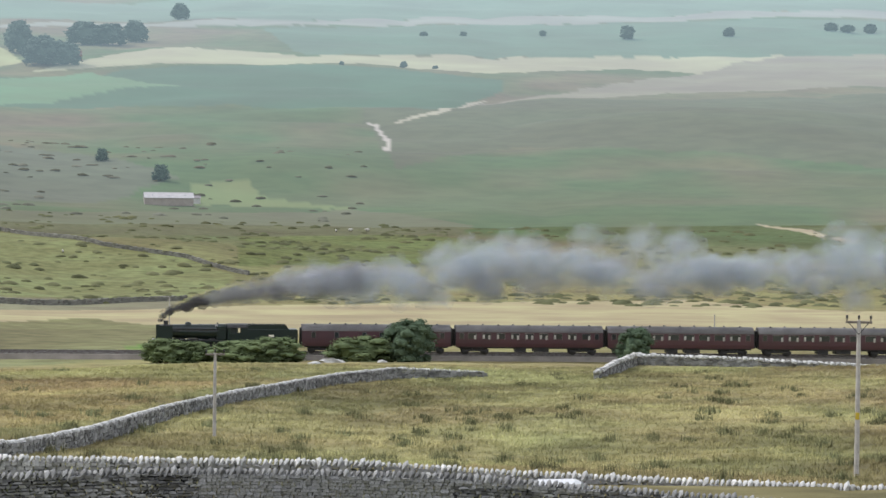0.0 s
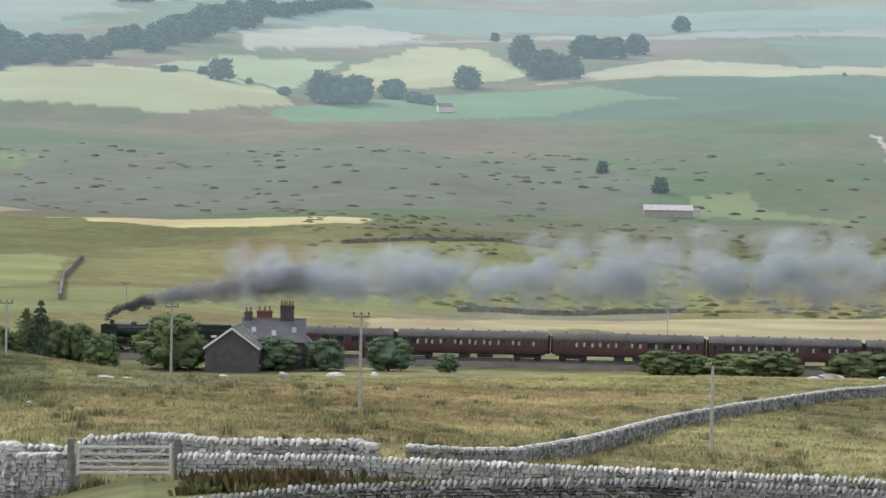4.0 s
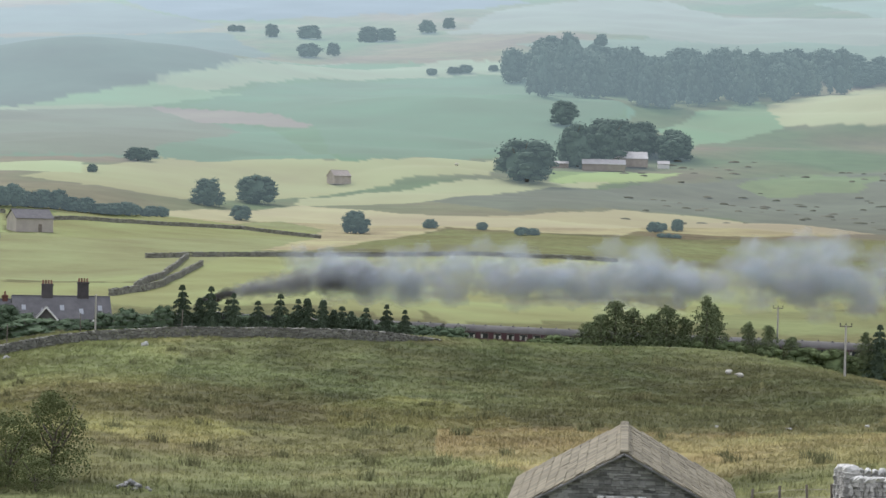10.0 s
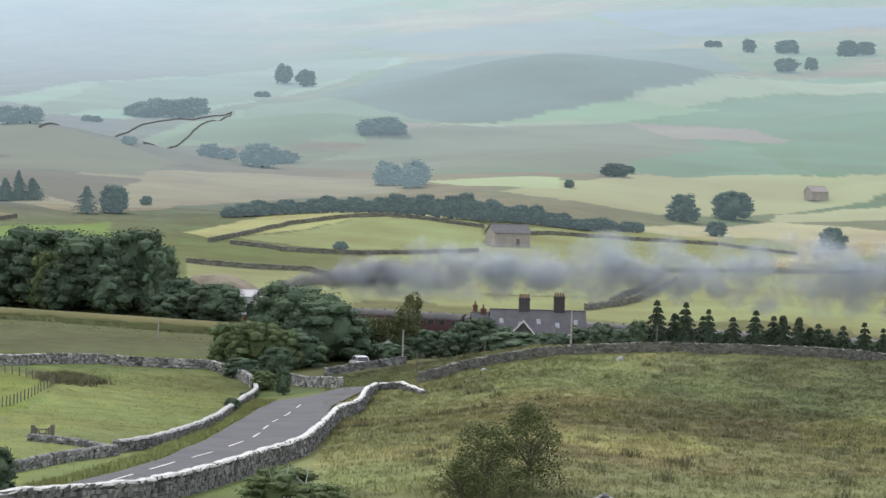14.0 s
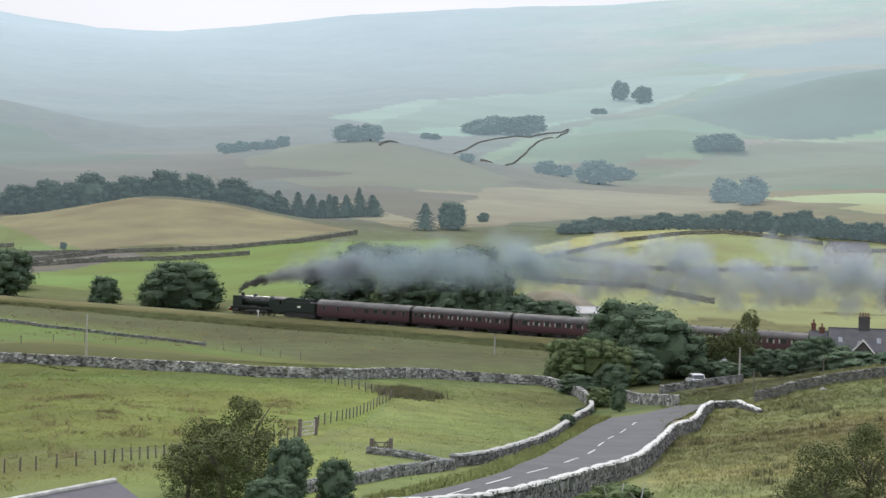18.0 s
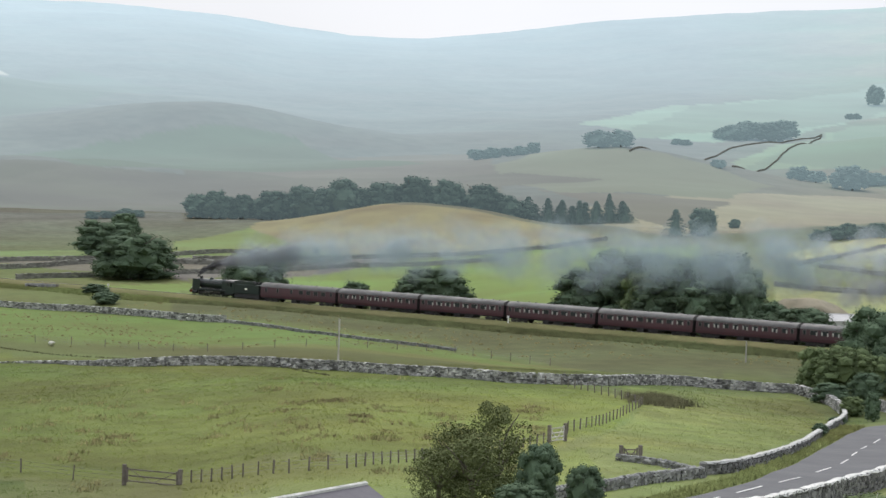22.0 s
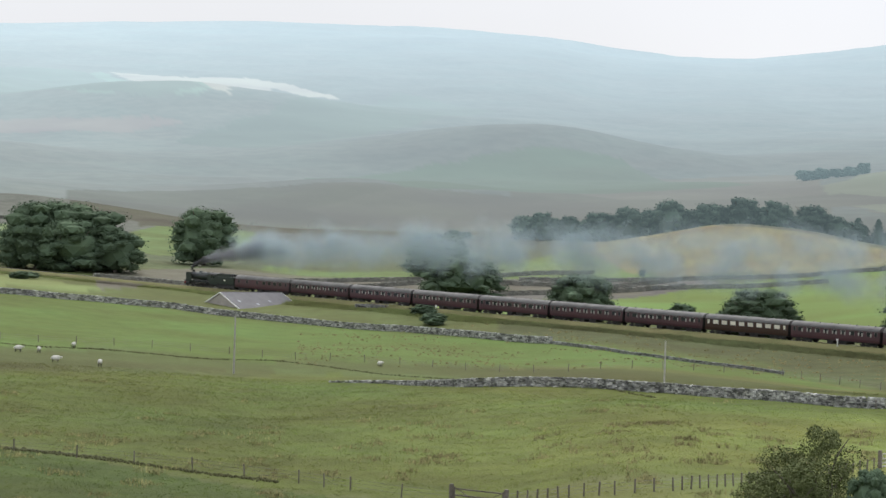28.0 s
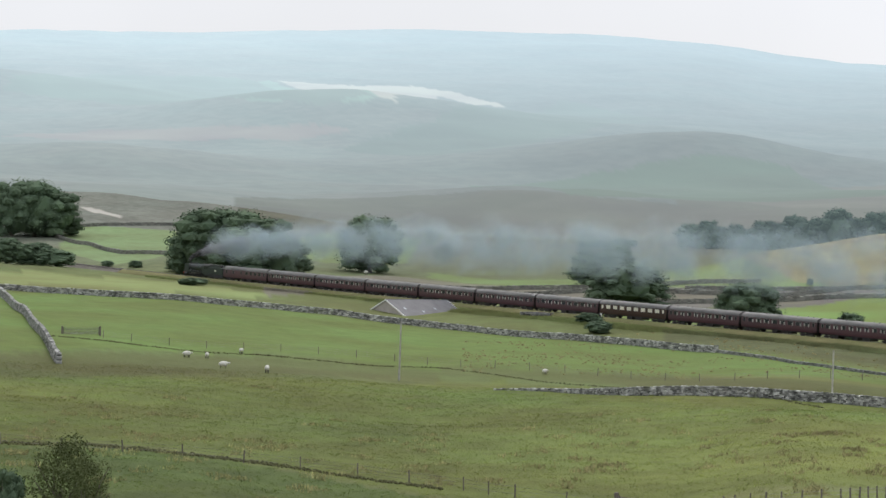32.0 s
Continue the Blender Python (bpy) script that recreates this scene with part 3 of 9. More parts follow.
FIELDS.append(((0.118, 0.194, 0.118), 0.1, ((31.83, 1839.1), (28.65, 1504.9), (30.16, 1398.6), (31.8, 1262.5), (34.11, 1480.1))))
FIELDS.append(((0.237, 0.277, 0.145), 0.1, ((19.91, 1732), (17.78, 1869.3), (15.08, 1901.2), (16.48, 1654.7))))
FIELDS.append(((0.294, 0.294, 0.15), 0.1, ((14.94, 1858.3), (13.26, 1996.1), (11.58, 1988.3), (10.46, 1778.1), (12.96, 1671.1), (15.49, 1679.1))))
FIELDS.append(((0.28, 0.267, 0.203), 0.1, ((17.65, 2112.3), (14.82, 2230.1), (12.85, 2154.1), (14.81, 2008.1), (17.78, 1931.5))))
FIELDS.append(((0.132, 0.201, 0.104), 0.15, ((16.89, 1450.3), (12.11, 1645.1), (8.96, 1712.1), (6.64, 1602.4), (8.95, 1539.5), (12.66, 1460.6), (16.32, 1395.7))))
FIELDS.append(((0.129, 0.168, 0.11), 0.1, ((31.84, 2099.6), (28.26, 2171.8), (21.21, 2218.3), (24.32, 1880.8), (29.64, 2003.1))))
FIELDS.append(((0.145, 0.184, 0.126), 0.1, ((24.35, 2775.1), (21.22, 2390), (9.01, 2672.2), (6.71, 2738.6), (9.02, 2841.6))))
FIELDS.append(((0.243, 0.261, 0.112), 0.1, ((39.81, 569.2), (36.32, 596), (29.08, 636.9), (29.07, 535.3), (32.76, 425.3), (29.63, 467.3), (29.61, 392.6), (33.31, 373.2), (34.17, 399), (41.17, 386.7), (41.18, 432.5), (40.63, 448.9))))
FIELDS.append(((0.234, 0.252, 0.112), 0.1, ((41.74, 562.9), (40.09, 568.9), (40.77, 460.3), (41.73, 447.7), (44.04, 512.4))))
FIELDS.append(((0.159, 0.169, 0.07), 0.6, ((37.17, 645.4), (33.37, 831.3), (28.95, 782.5), (21.47, 847.1), (21.46, 775.8), (28.8, 643.9), (32.79, 656.1))))
FIELDS.append(((0.327, 0.298, 0.171), 0.3, ((41.76, 812.2), (37.05, 945.8), (34.65, 907.2), (28.53, 879.3), (28.95, 803.4), (33.37, 847.2), (36.61, 644.8), (41.74, 598.4), (44.06, 666.5))))
FIELDS.append(((0.215, 0.234, 0.113), 0.2, ((41.76, 740.3), (37.61, 849), (36.48, 816.1), (37.17, 708.5), (41.75, 633.6), (44.06, 660.3))))
FIELDS.append(((0.275, 0.278, 0.135), 0.05, ((41.79, 1052.7), (39.45, 1143.7), (36.66, 1108.8), (34.26, 1144), (32.06, 1217.3), (32.26, 1079.9), (34.53, 1064), (37.48, 986.8), (40.12, 909.1), (41.78, 915.8), (44.08, 940))))
FIELDS.append(((0.29, 0.299, 0.155), 0.1, ((37.06, 993), (33.68, 1050), (29.56, 1098.2), (27.71, 1152.2), (30.55, 1051.7), (32.82, 1000.6), (34.52, 951.9), (37.19, 944.7))))
FIELDS.append(((0.113, 0.175, 0.088), 0.15, ((41.81, 1511), (38.52, 1712.8), (34.59, 1863.8), (31.47, 1857.8), (28.89, 1518.6), (28.88, 1493.1), (30.3, 1431.5), (32.28, 1258.4), (35.67, 1112.5), (41.8, 1144.7), (44.1, 1336.7))))
FIELDS.append(((0.181, 0.213, 0.142), 0.1, ((41.83, 1662.4), (36.01, 1995.5), (31.48, 1919.9), (31.47, 1871.2), (35.72, 1852), (39.21, 1692.2), (41.81, 1529.6), (44.12, 1607.8))))
FIELDS.append(((0.241, 0.311, 0.11), 0.1, ((30.84, 1086.8), (29.14, 1178.8), (27.57, 1168.3), (28.56, 1103.3))))
FIELDS.append(((0.243, 0.261, 0.112), 0.1, ((51.86, 534.7), (48.77, 523.4), (47.06, 483.4), (47.48, 417.5), (49.87, 405.5), (51.83, 402.8))))
FIELDS.append(((0.243, 0.261, 0.112), 0.1, ((45.78, 440.1), (33.75, 457.9), (34, 375.2), (41.92, 389.5), (45.77, 420.2))))
FIELDS.append(((0.225, 0.239, 0.112), 0.15, ((47.09, 613.5), (44.53, 647.8), (41.4, 661.9), (36.58, 757.9), (39.95, 498.9), (46.21, 438.9), (48.06, 527))))
FIELDS.append(((0.329, 0.329, 0.141), 0.1, ((52.01, 666), (49.51, 763.3), (46.97, 824.2), (44.41, 733.5), (47.39, 732.6), (51.32, 642.1))))
FIELDS.append(((0.234, 0.261, 0.112), 0.15, ((50.62, 647.2), (47.39, 732.6), (44.4, 728.8), (44.39, 649.3), (48.08, 616.3))))
FIELDS.append(((0.224, 0.242, 0.102), 0.15, ((43.26, 747.4), (40.56, 823.8), (36.73, 799.4), (36.72, 737.2), (43.25, 628.7))))
FIELDS.append(((0.215, 0.196, 0.131), 0.4, ((54.67, 975.7), (49.96, 1056.5), (46.57, 1028.2), (46.42, 957.5), (49.38, 908.4), (52.72, 799.4), (54.65, 754.2), (56.96, 887.5))))
FIELDS.append(((0.292, 0.328, 0.165), 0.1, ((45.86, 1011.6), (42.44, 1059.8), (42.44, 983.5), (44.86, 978.4))))
FIELDS.append(((0.165, 0.218, 0.149), 0.1, ((54.72, 2042.1), (46.93, 2383.2), (46.36, 2370.8), (48.61, 1993.8), (54.7, 1611.1), (57.01, 1775.6))))
FIELDS.append(((0.155, 0.204, 0.122), 0.1, ((53.04, 1390.8), (50.7, 1747), (48.18, 1801.2), (45.47, 1523.5), (47.58, 1369.9), (52.76, 1346.4))))
FIELDS.append(((0.102, 0.128, 0.091), 0.3, ((48.6, 1895.3), (45.23, 2347.1), (38.99, 2352.3), (37.84, 2036.7), (41.49, 1627.6), (44.62, 1559.1))))
FIELDS.append(((0.113, 0.174, 0.088), 0.15, ((44.47, 1545.3), (42.49, 1622), (40.09, 1708.4), (35.87, 1997.1), (32.15, 1942.2), (29.81, 1505), (32.08, 1225), (37.91, 1215.7), (40.06, 1557.7))))
FIELDS.append(((0.275, 0.278, 0.135), 0.05, ((42.64, 908.9), (41.73, 1019.5), (40.74, 1118.7), (38.9, 1156.3), (36.36, 1114.1), (36.34, 1055.7), (38.58, 961.9), (41.43, 938.3))))
FIELDS.append(((0.15, 0.15, 0.06), 0.9, ((48.12, 219.2), (45.58, 228.8), (41.33, 359.9), (39.89, 225.1), (41.27, 158.9), (44.79, 109.1), (48.63, 120.8))))
FIELDS.append(((0.155, 0.215, 0.06), 0.05, ((64.24, 565.7), (62.29, 602.5), (59.19, 643.6), (56.21, 657.7), (53.79, 694.5), (53.75, 463.7), (57.3, 443.5), (61.27, 471.9), (62.69, 509.6), (64.23, 514.8))))
FIELDS.append(((0.155, 0.215, 0.06), 0.05, ((69.16, 501.8), (65.62, 535.4), (65.61, 498.2), (69.15, 472.8))))
FIELDS.append(((0.15, 0.14, 0.12), 0.4, ((67.01, 648.1), (63.14, 653.8), (61.31, 623), (62.98, 584.4), (64.51, 563), (66.99, 536.8))))
FIELDS.append(((0.214, 0.194, 0.11), 0.1, ((65.1, 770.3), (63.73, 901.5), (61.21, 778.6), (59.22, 781.5), (56.08, 728.9), (58.63, 649.8), (63.14, 662.2), (63.56, 664.7), (64.4, 706.2))))
FIELDS.append(((0.16, 0.2, 0.075), 0.1, ((67.02, 722.1), (65.1, 770.3), (63.56, 672.4), (67.01, 648.1))))
FIELDS.append(((0.234, 0.252, 0.112), 0.1, ((51.85, 528.5), (49.51, 534.1), (48.09, 501.8), (44.36, 456.5), (44.36, 427.3), (48.08, 423.1), (50.62, 459.2), (51.9, 463.7))))
FIELDS.append(((0.098, 0.108, 0.046), 0.5, ((66.98, 445.1), (61.13, 430.8), (56.57, 385.1), (50.88, 384.9), (51.13, 303.5), (55.97, 298), (60.12, 367.1), (66.97, 419.3))))
FIELDS.append(((0.16, 0.215, 0.055), 0.1, ((66.69, 410), (63.64, 367.9), (60.82, 353.3), (66.68, 350.9))))
FIELDS.append(((0.14, 0.15, 0.05), 0.2, ((66.67, 346.5), (60.82, 350.4), (56.54, 306.8), (58.53, 279.8), (66.66, 313.7))))
FIELDS.append(((0.172, 0.192, 0.056), 0.5, ((66.66, 297), (60.8, 271.2), (55.96, 239.2), (55.09, 220.9), (57.19, 163.5), (60.74, 154.9), (66.58, 157.6))))
FIELDS.append(((0.132, 0.15, 0.048), 0.7, ((55.68, 250.1), (51.12, 269.4), (50.25, 235.9), (52.49, 168.7), (55.06, 165.9), (56.48, 163.6), (55.09, 216.3))))
FIELDS.append(((0.135, 0.158, 0.047), 0.2, ((66.58, 149.4), (60.31, 148.8), (56.48, 163.6), (55.59, 119.9), (56.43, 112.1), (66.56, 125.6))))
FIELDS.append(((0.106, 0.102, 0.072), 0.3, ((66.81, 1376.9), (61.94, 1186.3), (58.68, 1043.9), (58.67, 965), (66.76, 814))))
FIELDS.append(((0.166, 0.229, 0.159), 0.1, ((55.59, 1622.7), (54.19, 2016.9), (49.66, 2154.9), (50.35, 1850.3), (53.45, 1577.4))))
FIELDS.append(((0.122, 0.168, 0.044), 0.3, ((86.32, 467.3), (81.14, 482.4), (77.07, 465.1), (70.35, 444.3), (65.5, 399.7), (62.07, 371.4), (56.15, 293.5), (60.08, 325.8), (65.76, 339.7), (72.86, 340.6), (77.59, 351.2), (81.1, 326.1), (86.27, 300.3))))
FIELDS.append(((0.1, 0.11, 0.038), 0.2, ((86.27, 294.4), (81.09, 320.4), (77.04, 342.6), (72.86, 337.8), (65.76, 333.8), (60.07, 313.4), (56.15, 282.3), (64.33, 294.3), (71.44, 325.4), (81.08, 278.1), (86.25, 247.7))))
FIELDS.append(((0.118, 0.142, 0.036), 0.5, ((86.25, 247.7), (81.08, 278.1), (77.02, 287.6), (71.16, 318.3), (64.32, 278.4), (57.25, 251.7), (55.02, 225.7), (56.1, 179.8), (60.28, 155), (67.08, 150.3), (70.63, 153.2), (76.95, 176.3), (81.03, 190), (86.22, 186.2))))
FIELDS.append(((0.085, 0.115, 0.03), 0.6, ((86.21, 183.9), (81.03, 187.7), (76.95, 173.9), (70.63, 151.1), (67.92, 136.9), (80.97, 130.1), (86.16, 119.5))))
FIELDS.append(((0.16, 0.15, 0.11), 0.3, ((74.05, 673.8), (70.81, 640.5), (62.99, 624), (63.55, 580.3), (68.67, 568.7), (72.92, 632.4), (77.08, 507.4), (77.1, 608.2))))
FIELDS.append(((0.15, 0.2, 0.075), 0.1, ((72.94, 702.6), (71.24, 673), (63, 674.5), (62.99, 639.6), (70.1, 632.3), (72.93, 674.6))))
FIELDS.append(((0.149, 0.197, 0.076), 0.2, ((76.3, 851.9), (74.37, 977.3), (73.1, 899.1), (73.5, 741.8), (75.45, 719.3), (76.29, 736.3))))
FIELDS.append(((0.102, 0.099, 0.07), 0.3, ((77.71, 1123.8), (71.59, 1144.1), (63.06, 1114.9), (59.81, 1127.7), (64.45, 914.2), (71.55, 876.4), (75.76, 920.6), (77.68, 877.9))))
# sunlit patch on the far fell, its light put into a paler colour
FIELDS.append(((0.278, 0.263, 0.21), 0.02, ((76.76, 2592.5), (75.07, 2509.1), (73.37, 2502.2), (72.23, 2429.8), (71.08, 2261), (71.94, 2301.4), (72.79, 2389.5), (74.07, 1968.5), (73.78, 1934.8), (74.78, 1983.1), (76.61, 2543.2))))
FIELDS.append(((0.165, 0.21, 0.157), 0.05, ((79.96, 2347.6), (76.98, 2598.5), (74.48, 1985), (74.75, 1924.5), (77.23, 1936.1), (79.95, 2108.6))))
FIELDS.append(((0.2, 0.23, 0.085), 0.1, ((83.58, 581), (78.98, 576.9), (76.57, 503.7), (83.57, 495.6), (85.62, 496.2), (85.63, 556))))
FIELDS.append(((0.170, 0.224, 0.100), 0.3, ((81.96, 868.8), (79.17, 851.9), (79.15, 718), (80.82, 670.3), (82.22, 759))))
# hill slopes: lighter crests, shaded sides and haze steps painted as patches
FIELDS.append(((0.1, 0.127, 0.09), 0.1, ((45.98, 2275.6), (40.74, 2249.5), (38.78, 2322.6), (38.63, 2177.2), (37.78, 2081.1), (39.32, 1757.6), (41.84, 1670.9), (44.18, 1587.3), (45.95, 1486.8), (48.25, 1875.8))))
FIELDS.append(((0.21, 0.249, 0.154), 0.05, ((45.95, 1476.6), (44.18, 1587.3), (40.44, 1701.5), (37.92, 1847.2), (33.6, 1975.7), (31.95, 1934.6), (31.94, 1853.8), (33.59, 1848.6), (36.77, 1786.9), (39.03, 1698), (41.13, 1565.1), (44.59, 1501.7))))
FIELDS.append(((0.118, 0.176, 0.101), 0.05, ((40.01, 1576.2), (38.19, 1726.1), (33.59, 1843.6), (31.09, 1843.1), (28.8, 1514), (29.92, 1443.6), (30.47, 1211.6), (32.32, 1249.1), (34.74, 1125.3), (36.16, 1123.1), (36.74, 1446.8), (37.89, 1521.8))))
FIELDS.append(((0.207, 0.182, 0.141), 0.05, ((45.95, 1476.6), (40.43, 1571.1), (37.89, 1521.8), (36.74, 1446.8), (37.88, 1432.3), (41.12, 1474), (45.94, 1418.2), (48.23, 1411.5))))
FIELDS.append(((0.124, 0.187, 0.111), 0.05, ((45.94, 1414.3), (41.12, 1463.9), (37.88, 1424.4), (36.3, 1122.7), (45.92, 1089.3), (48.22, 1296.2))))
# light mist and blue haze of the upper slopes put into these colours
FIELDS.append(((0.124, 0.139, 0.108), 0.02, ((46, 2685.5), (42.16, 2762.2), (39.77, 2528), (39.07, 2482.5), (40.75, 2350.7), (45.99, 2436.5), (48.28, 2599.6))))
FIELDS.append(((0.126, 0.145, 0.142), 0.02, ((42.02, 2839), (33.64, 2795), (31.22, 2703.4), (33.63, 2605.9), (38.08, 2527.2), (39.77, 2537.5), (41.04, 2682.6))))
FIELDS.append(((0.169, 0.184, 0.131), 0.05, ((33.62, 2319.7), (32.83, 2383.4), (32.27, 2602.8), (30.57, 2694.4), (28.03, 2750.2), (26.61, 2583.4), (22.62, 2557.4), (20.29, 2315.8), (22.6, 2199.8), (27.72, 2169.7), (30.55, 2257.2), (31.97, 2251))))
FIELDS.append(((0.146, 0.212, 0.105), 0.05, ((28.08, 1433.2), (26.27, 1606.6), (25.58, 1614.5), (25.21, 1461.3), (26.95, 1385.1), (27.64, 1266.2))))
FIELDS.append(((0.145, 0.153, 0.101), 0.1, ((59.65, 1131.6), (58.4, 1158.3), (56.86, 1450.9), (55.72, 1167.6), (53.44, 1148.2), (51.94, 1075.2), (53.13, 978), (57.39, 971.5))))
FIELDS.append(((0.134, 0.168, 0.115), 0.03, ((55.6, 1705.6), (54.05, 2052.1), (52.01, 2135), (49.31, 2399.7), (46.83, 2383.6), (47.6, 2137.5), (49.36, 2001.4), (49.92, 1886.3), (51.99, 1753.1), (55.45, 1584.8))))
FIELDS.append(((0.1, 0.125, 0.09), 0.1, ((48.5, 1836.8), (46.41, 2313.9), (45.01, 2369.9), (41.01, 2285.5), (38.68, 1821.1), (40.98, 1686.9), (45.23, 1510.9), (46.08, 1647.1))))
FIELDS.append(((0.131, 0.172, 0.106), 0.05, ((51.97, 1460.6), (50.2, 1818.7), (48.64, 1846.1), (46.65, 1670.9), (45.37, 1499.7), (49.17, 1351.8), (50.59, 1352.1), (51.96, 1391.9), (54.38, 1147.5))))
FIELDS.append(((0.149, 0.162, 0.106), 0.15, ((49.58, 1169.2), (47.33, 1389.5), (44.95, 1502.8), (40.96, 1569.4), (38.62, 1390.8), (40.92, 1118.6), (45.61, 1112.6), (49.15, 1163.1))))
FIELDS.append(((0.166, 0.239, 0.133), 0.05, ((44.53, 1551.6), (40.98, 1686.9), (38.65, 1648), (40.96, 1575.9))))
FIELDS.append(((0.125, 0.116, 0.085), 0.2, ((63.53, 1401.3), (59.66, 1437.6), (58.81, 1094.3), (57.67, 971.8), (53.13, 965.4), (54.24, 815.9), (56.96, 940.7), (58.8, 1057.4), (63.51, 1092.1), (65.82, 1204.6))))
FIELDS.append(((0.143, 0.166, 0.128), 0.03, ((81.46, 2611.1), (77.46, 2584.2), (74.64, 1978.3), (75.75, 1906.8), (81.44, 2123.2), (83.74, 2183.4))))
FIELDS.append(((0.185, 0.158, 0.13), 0.05, ((81.42, 1852.3), (76.44, 1827.2), (74.61, 1796.6), (76.43, 1753.9), (81.41, 1768.4), (83.71, 1799))))
FIELDS.append(((0.114, 0.13, 0.099), 0.05, ((75.3, 1691.3), (72.77, 1861.2), (69.61, 2372), (67.17, 2180.8), (69.58, 1773.6), (72.75, 1564.1))))
FIELDS.append(((0.102, 0.097, 0.068), 0.1, ((76.36, 969.4), (71.58, 1144.2), (69.53, 1124.7), (67.09, 1086.9), (69.5, 995.2), (76.07, 883.8))))
FIELDS.append(((0.097, 0.118, 0.076), 0.1, ((69.54, 1410.8), (66.56, 1472.4), (63.93, 1473.2), (60.55, 1214.2), (69.53, 1131.6), (71.95, 1352.5))))
FIELDS.append(((0.111, 0.105, 0.075), 0.1, ((69.53, 1124.7), (58.5, 1101.5), (56.18, 1050.1), (58.49, 1022.2), (65.01, 967.9), (69.49, 957.6), (71.93, 1055.9))))
FIELDS.append(((0.4, 0.38, 0.33), 0, ((81.7, 947), (81.2, 941), (80.6, 909), (80.65, 902), (81.25, 926))))
# shaded face of the knoll, painted as a darker patch
FIELDS.append(((0.112, 0.12, 0.052), 0.9, ((34.95, 235.7), (30.89, 254.5), (27.42, 352.6), (24.17, 331.5), (22.17, 209.3), (22.44, 168.2), (26.68, 167.5), (34.91, 163.5), (37.17, 201.7))))
# lit shoulder of the knoll, painted as a brighter patch
FIELDS.append(((0.19, 0.192, 0.072), 0.7, ((36.5, 178), (34.5, 190), (33.4, 187), (32.4, 178), (31.2, 163), (32.5, 160), (36, 158))))
FIELDS.append(((0.185, 0.186, 0.07), 0.7, ((45.5, 182), (44, 177), (41.6, 160), (39.4, 163), (38.2, 152), (40.2, 139), (41.8, 147), (44.2, 165))))
FIELDS.append(((0.225, 0.19, 0.085), 0.8, ((33.57, 159.2), (26.68, 163.1), (22.15, 157.7), (19.59, 185.6), (15.33, 225.1), (8.79, 287.1), (4.3, 242), (8.76, 166.9), (16.72, 117.4), (23.27, 124.8), (30.83, 122.3), (33.56, 136.8))))
FIELDS.append(((0.175, 0.17, 0.082), 0.8, ((21.89, 311), (18.19, 335.7), (8.82, 419.7), (5.66, 374.3), (8.79, 292.2), (15.33, 238.8), (19.59, 196), (21.86, 161.7))))


def inside(b, d, ring):
    """Which of the points lie in the ring of corners."""
    hit = np.zeros(len(b), bool)
    d = np.log(d)
    for (b0, d0), (b1, d1) in zip(ring, ring[1:] + ring[:1]):
        d0, d1 = math.log(d0), math.log(d1)
        if b0 != b1:
            hit ^= ((b0 > b) != (b1 > b)) & (d < (d1 - d0) * (b - b0) / (b1 - b0) + d0)
    return hit


def base_colour(b, d, x, y):
    """The common cover of the land, before the fields are laid over it."""
    u = np.clip(lumps(x, y, 60) * 0.6 + lumps(x, y, 19) * 0.4, 0, 1)[:, None]
    moor = np.array([0.25, 0.21, 0.095]) * (1 - u) + np.array([0.185, 0.185, 0.08]) * u
    pasture = np.array([0.14, 0.15, 0.055]) * (1 - u) + np.array([0.105, 0.135, 0.045]) * u
    olive = np.array([0.162, 0.156, 0.067]) * (1 - u) + np.array([0.11, 0.12, 0.052]) * u
    west = np.clip((b - 17) / 9, 0, 1)[:, None]
    moor = moor * (1 - west) + olive * west
    left = (np.clip((b - 47) / 3, 0, 1) * np.clip((165 - b) / 40, 0, 1))[:, None]
    c = moor * (1 - left) + pasture * left
    u3 = np.clip((lumps(x, y, 130) * 0.65 + lumps(x, y, 38) * 0.35 - 0.5) * 2.6 + 0.5, 0, 1)[:, None]
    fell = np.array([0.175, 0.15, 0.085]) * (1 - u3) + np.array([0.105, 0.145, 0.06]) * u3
    # moor greyed to imitate haze on the unlit-by-emission ground
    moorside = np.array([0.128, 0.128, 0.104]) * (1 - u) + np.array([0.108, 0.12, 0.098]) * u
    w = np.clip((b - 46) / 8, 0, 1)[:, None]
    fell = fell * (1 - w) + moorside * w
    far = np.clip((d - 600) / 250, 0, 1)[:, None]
    # slopes lightened in the west for haze, darkened in the east under it
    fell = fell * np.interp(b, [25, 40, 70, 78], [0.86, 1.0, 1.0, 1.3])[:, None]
    return c * (1 - far) + fell * far, np.where(b > 48, np.where(d < 600, 0.35, 0.5), np.where(d < 280, 1.0, 0.6))


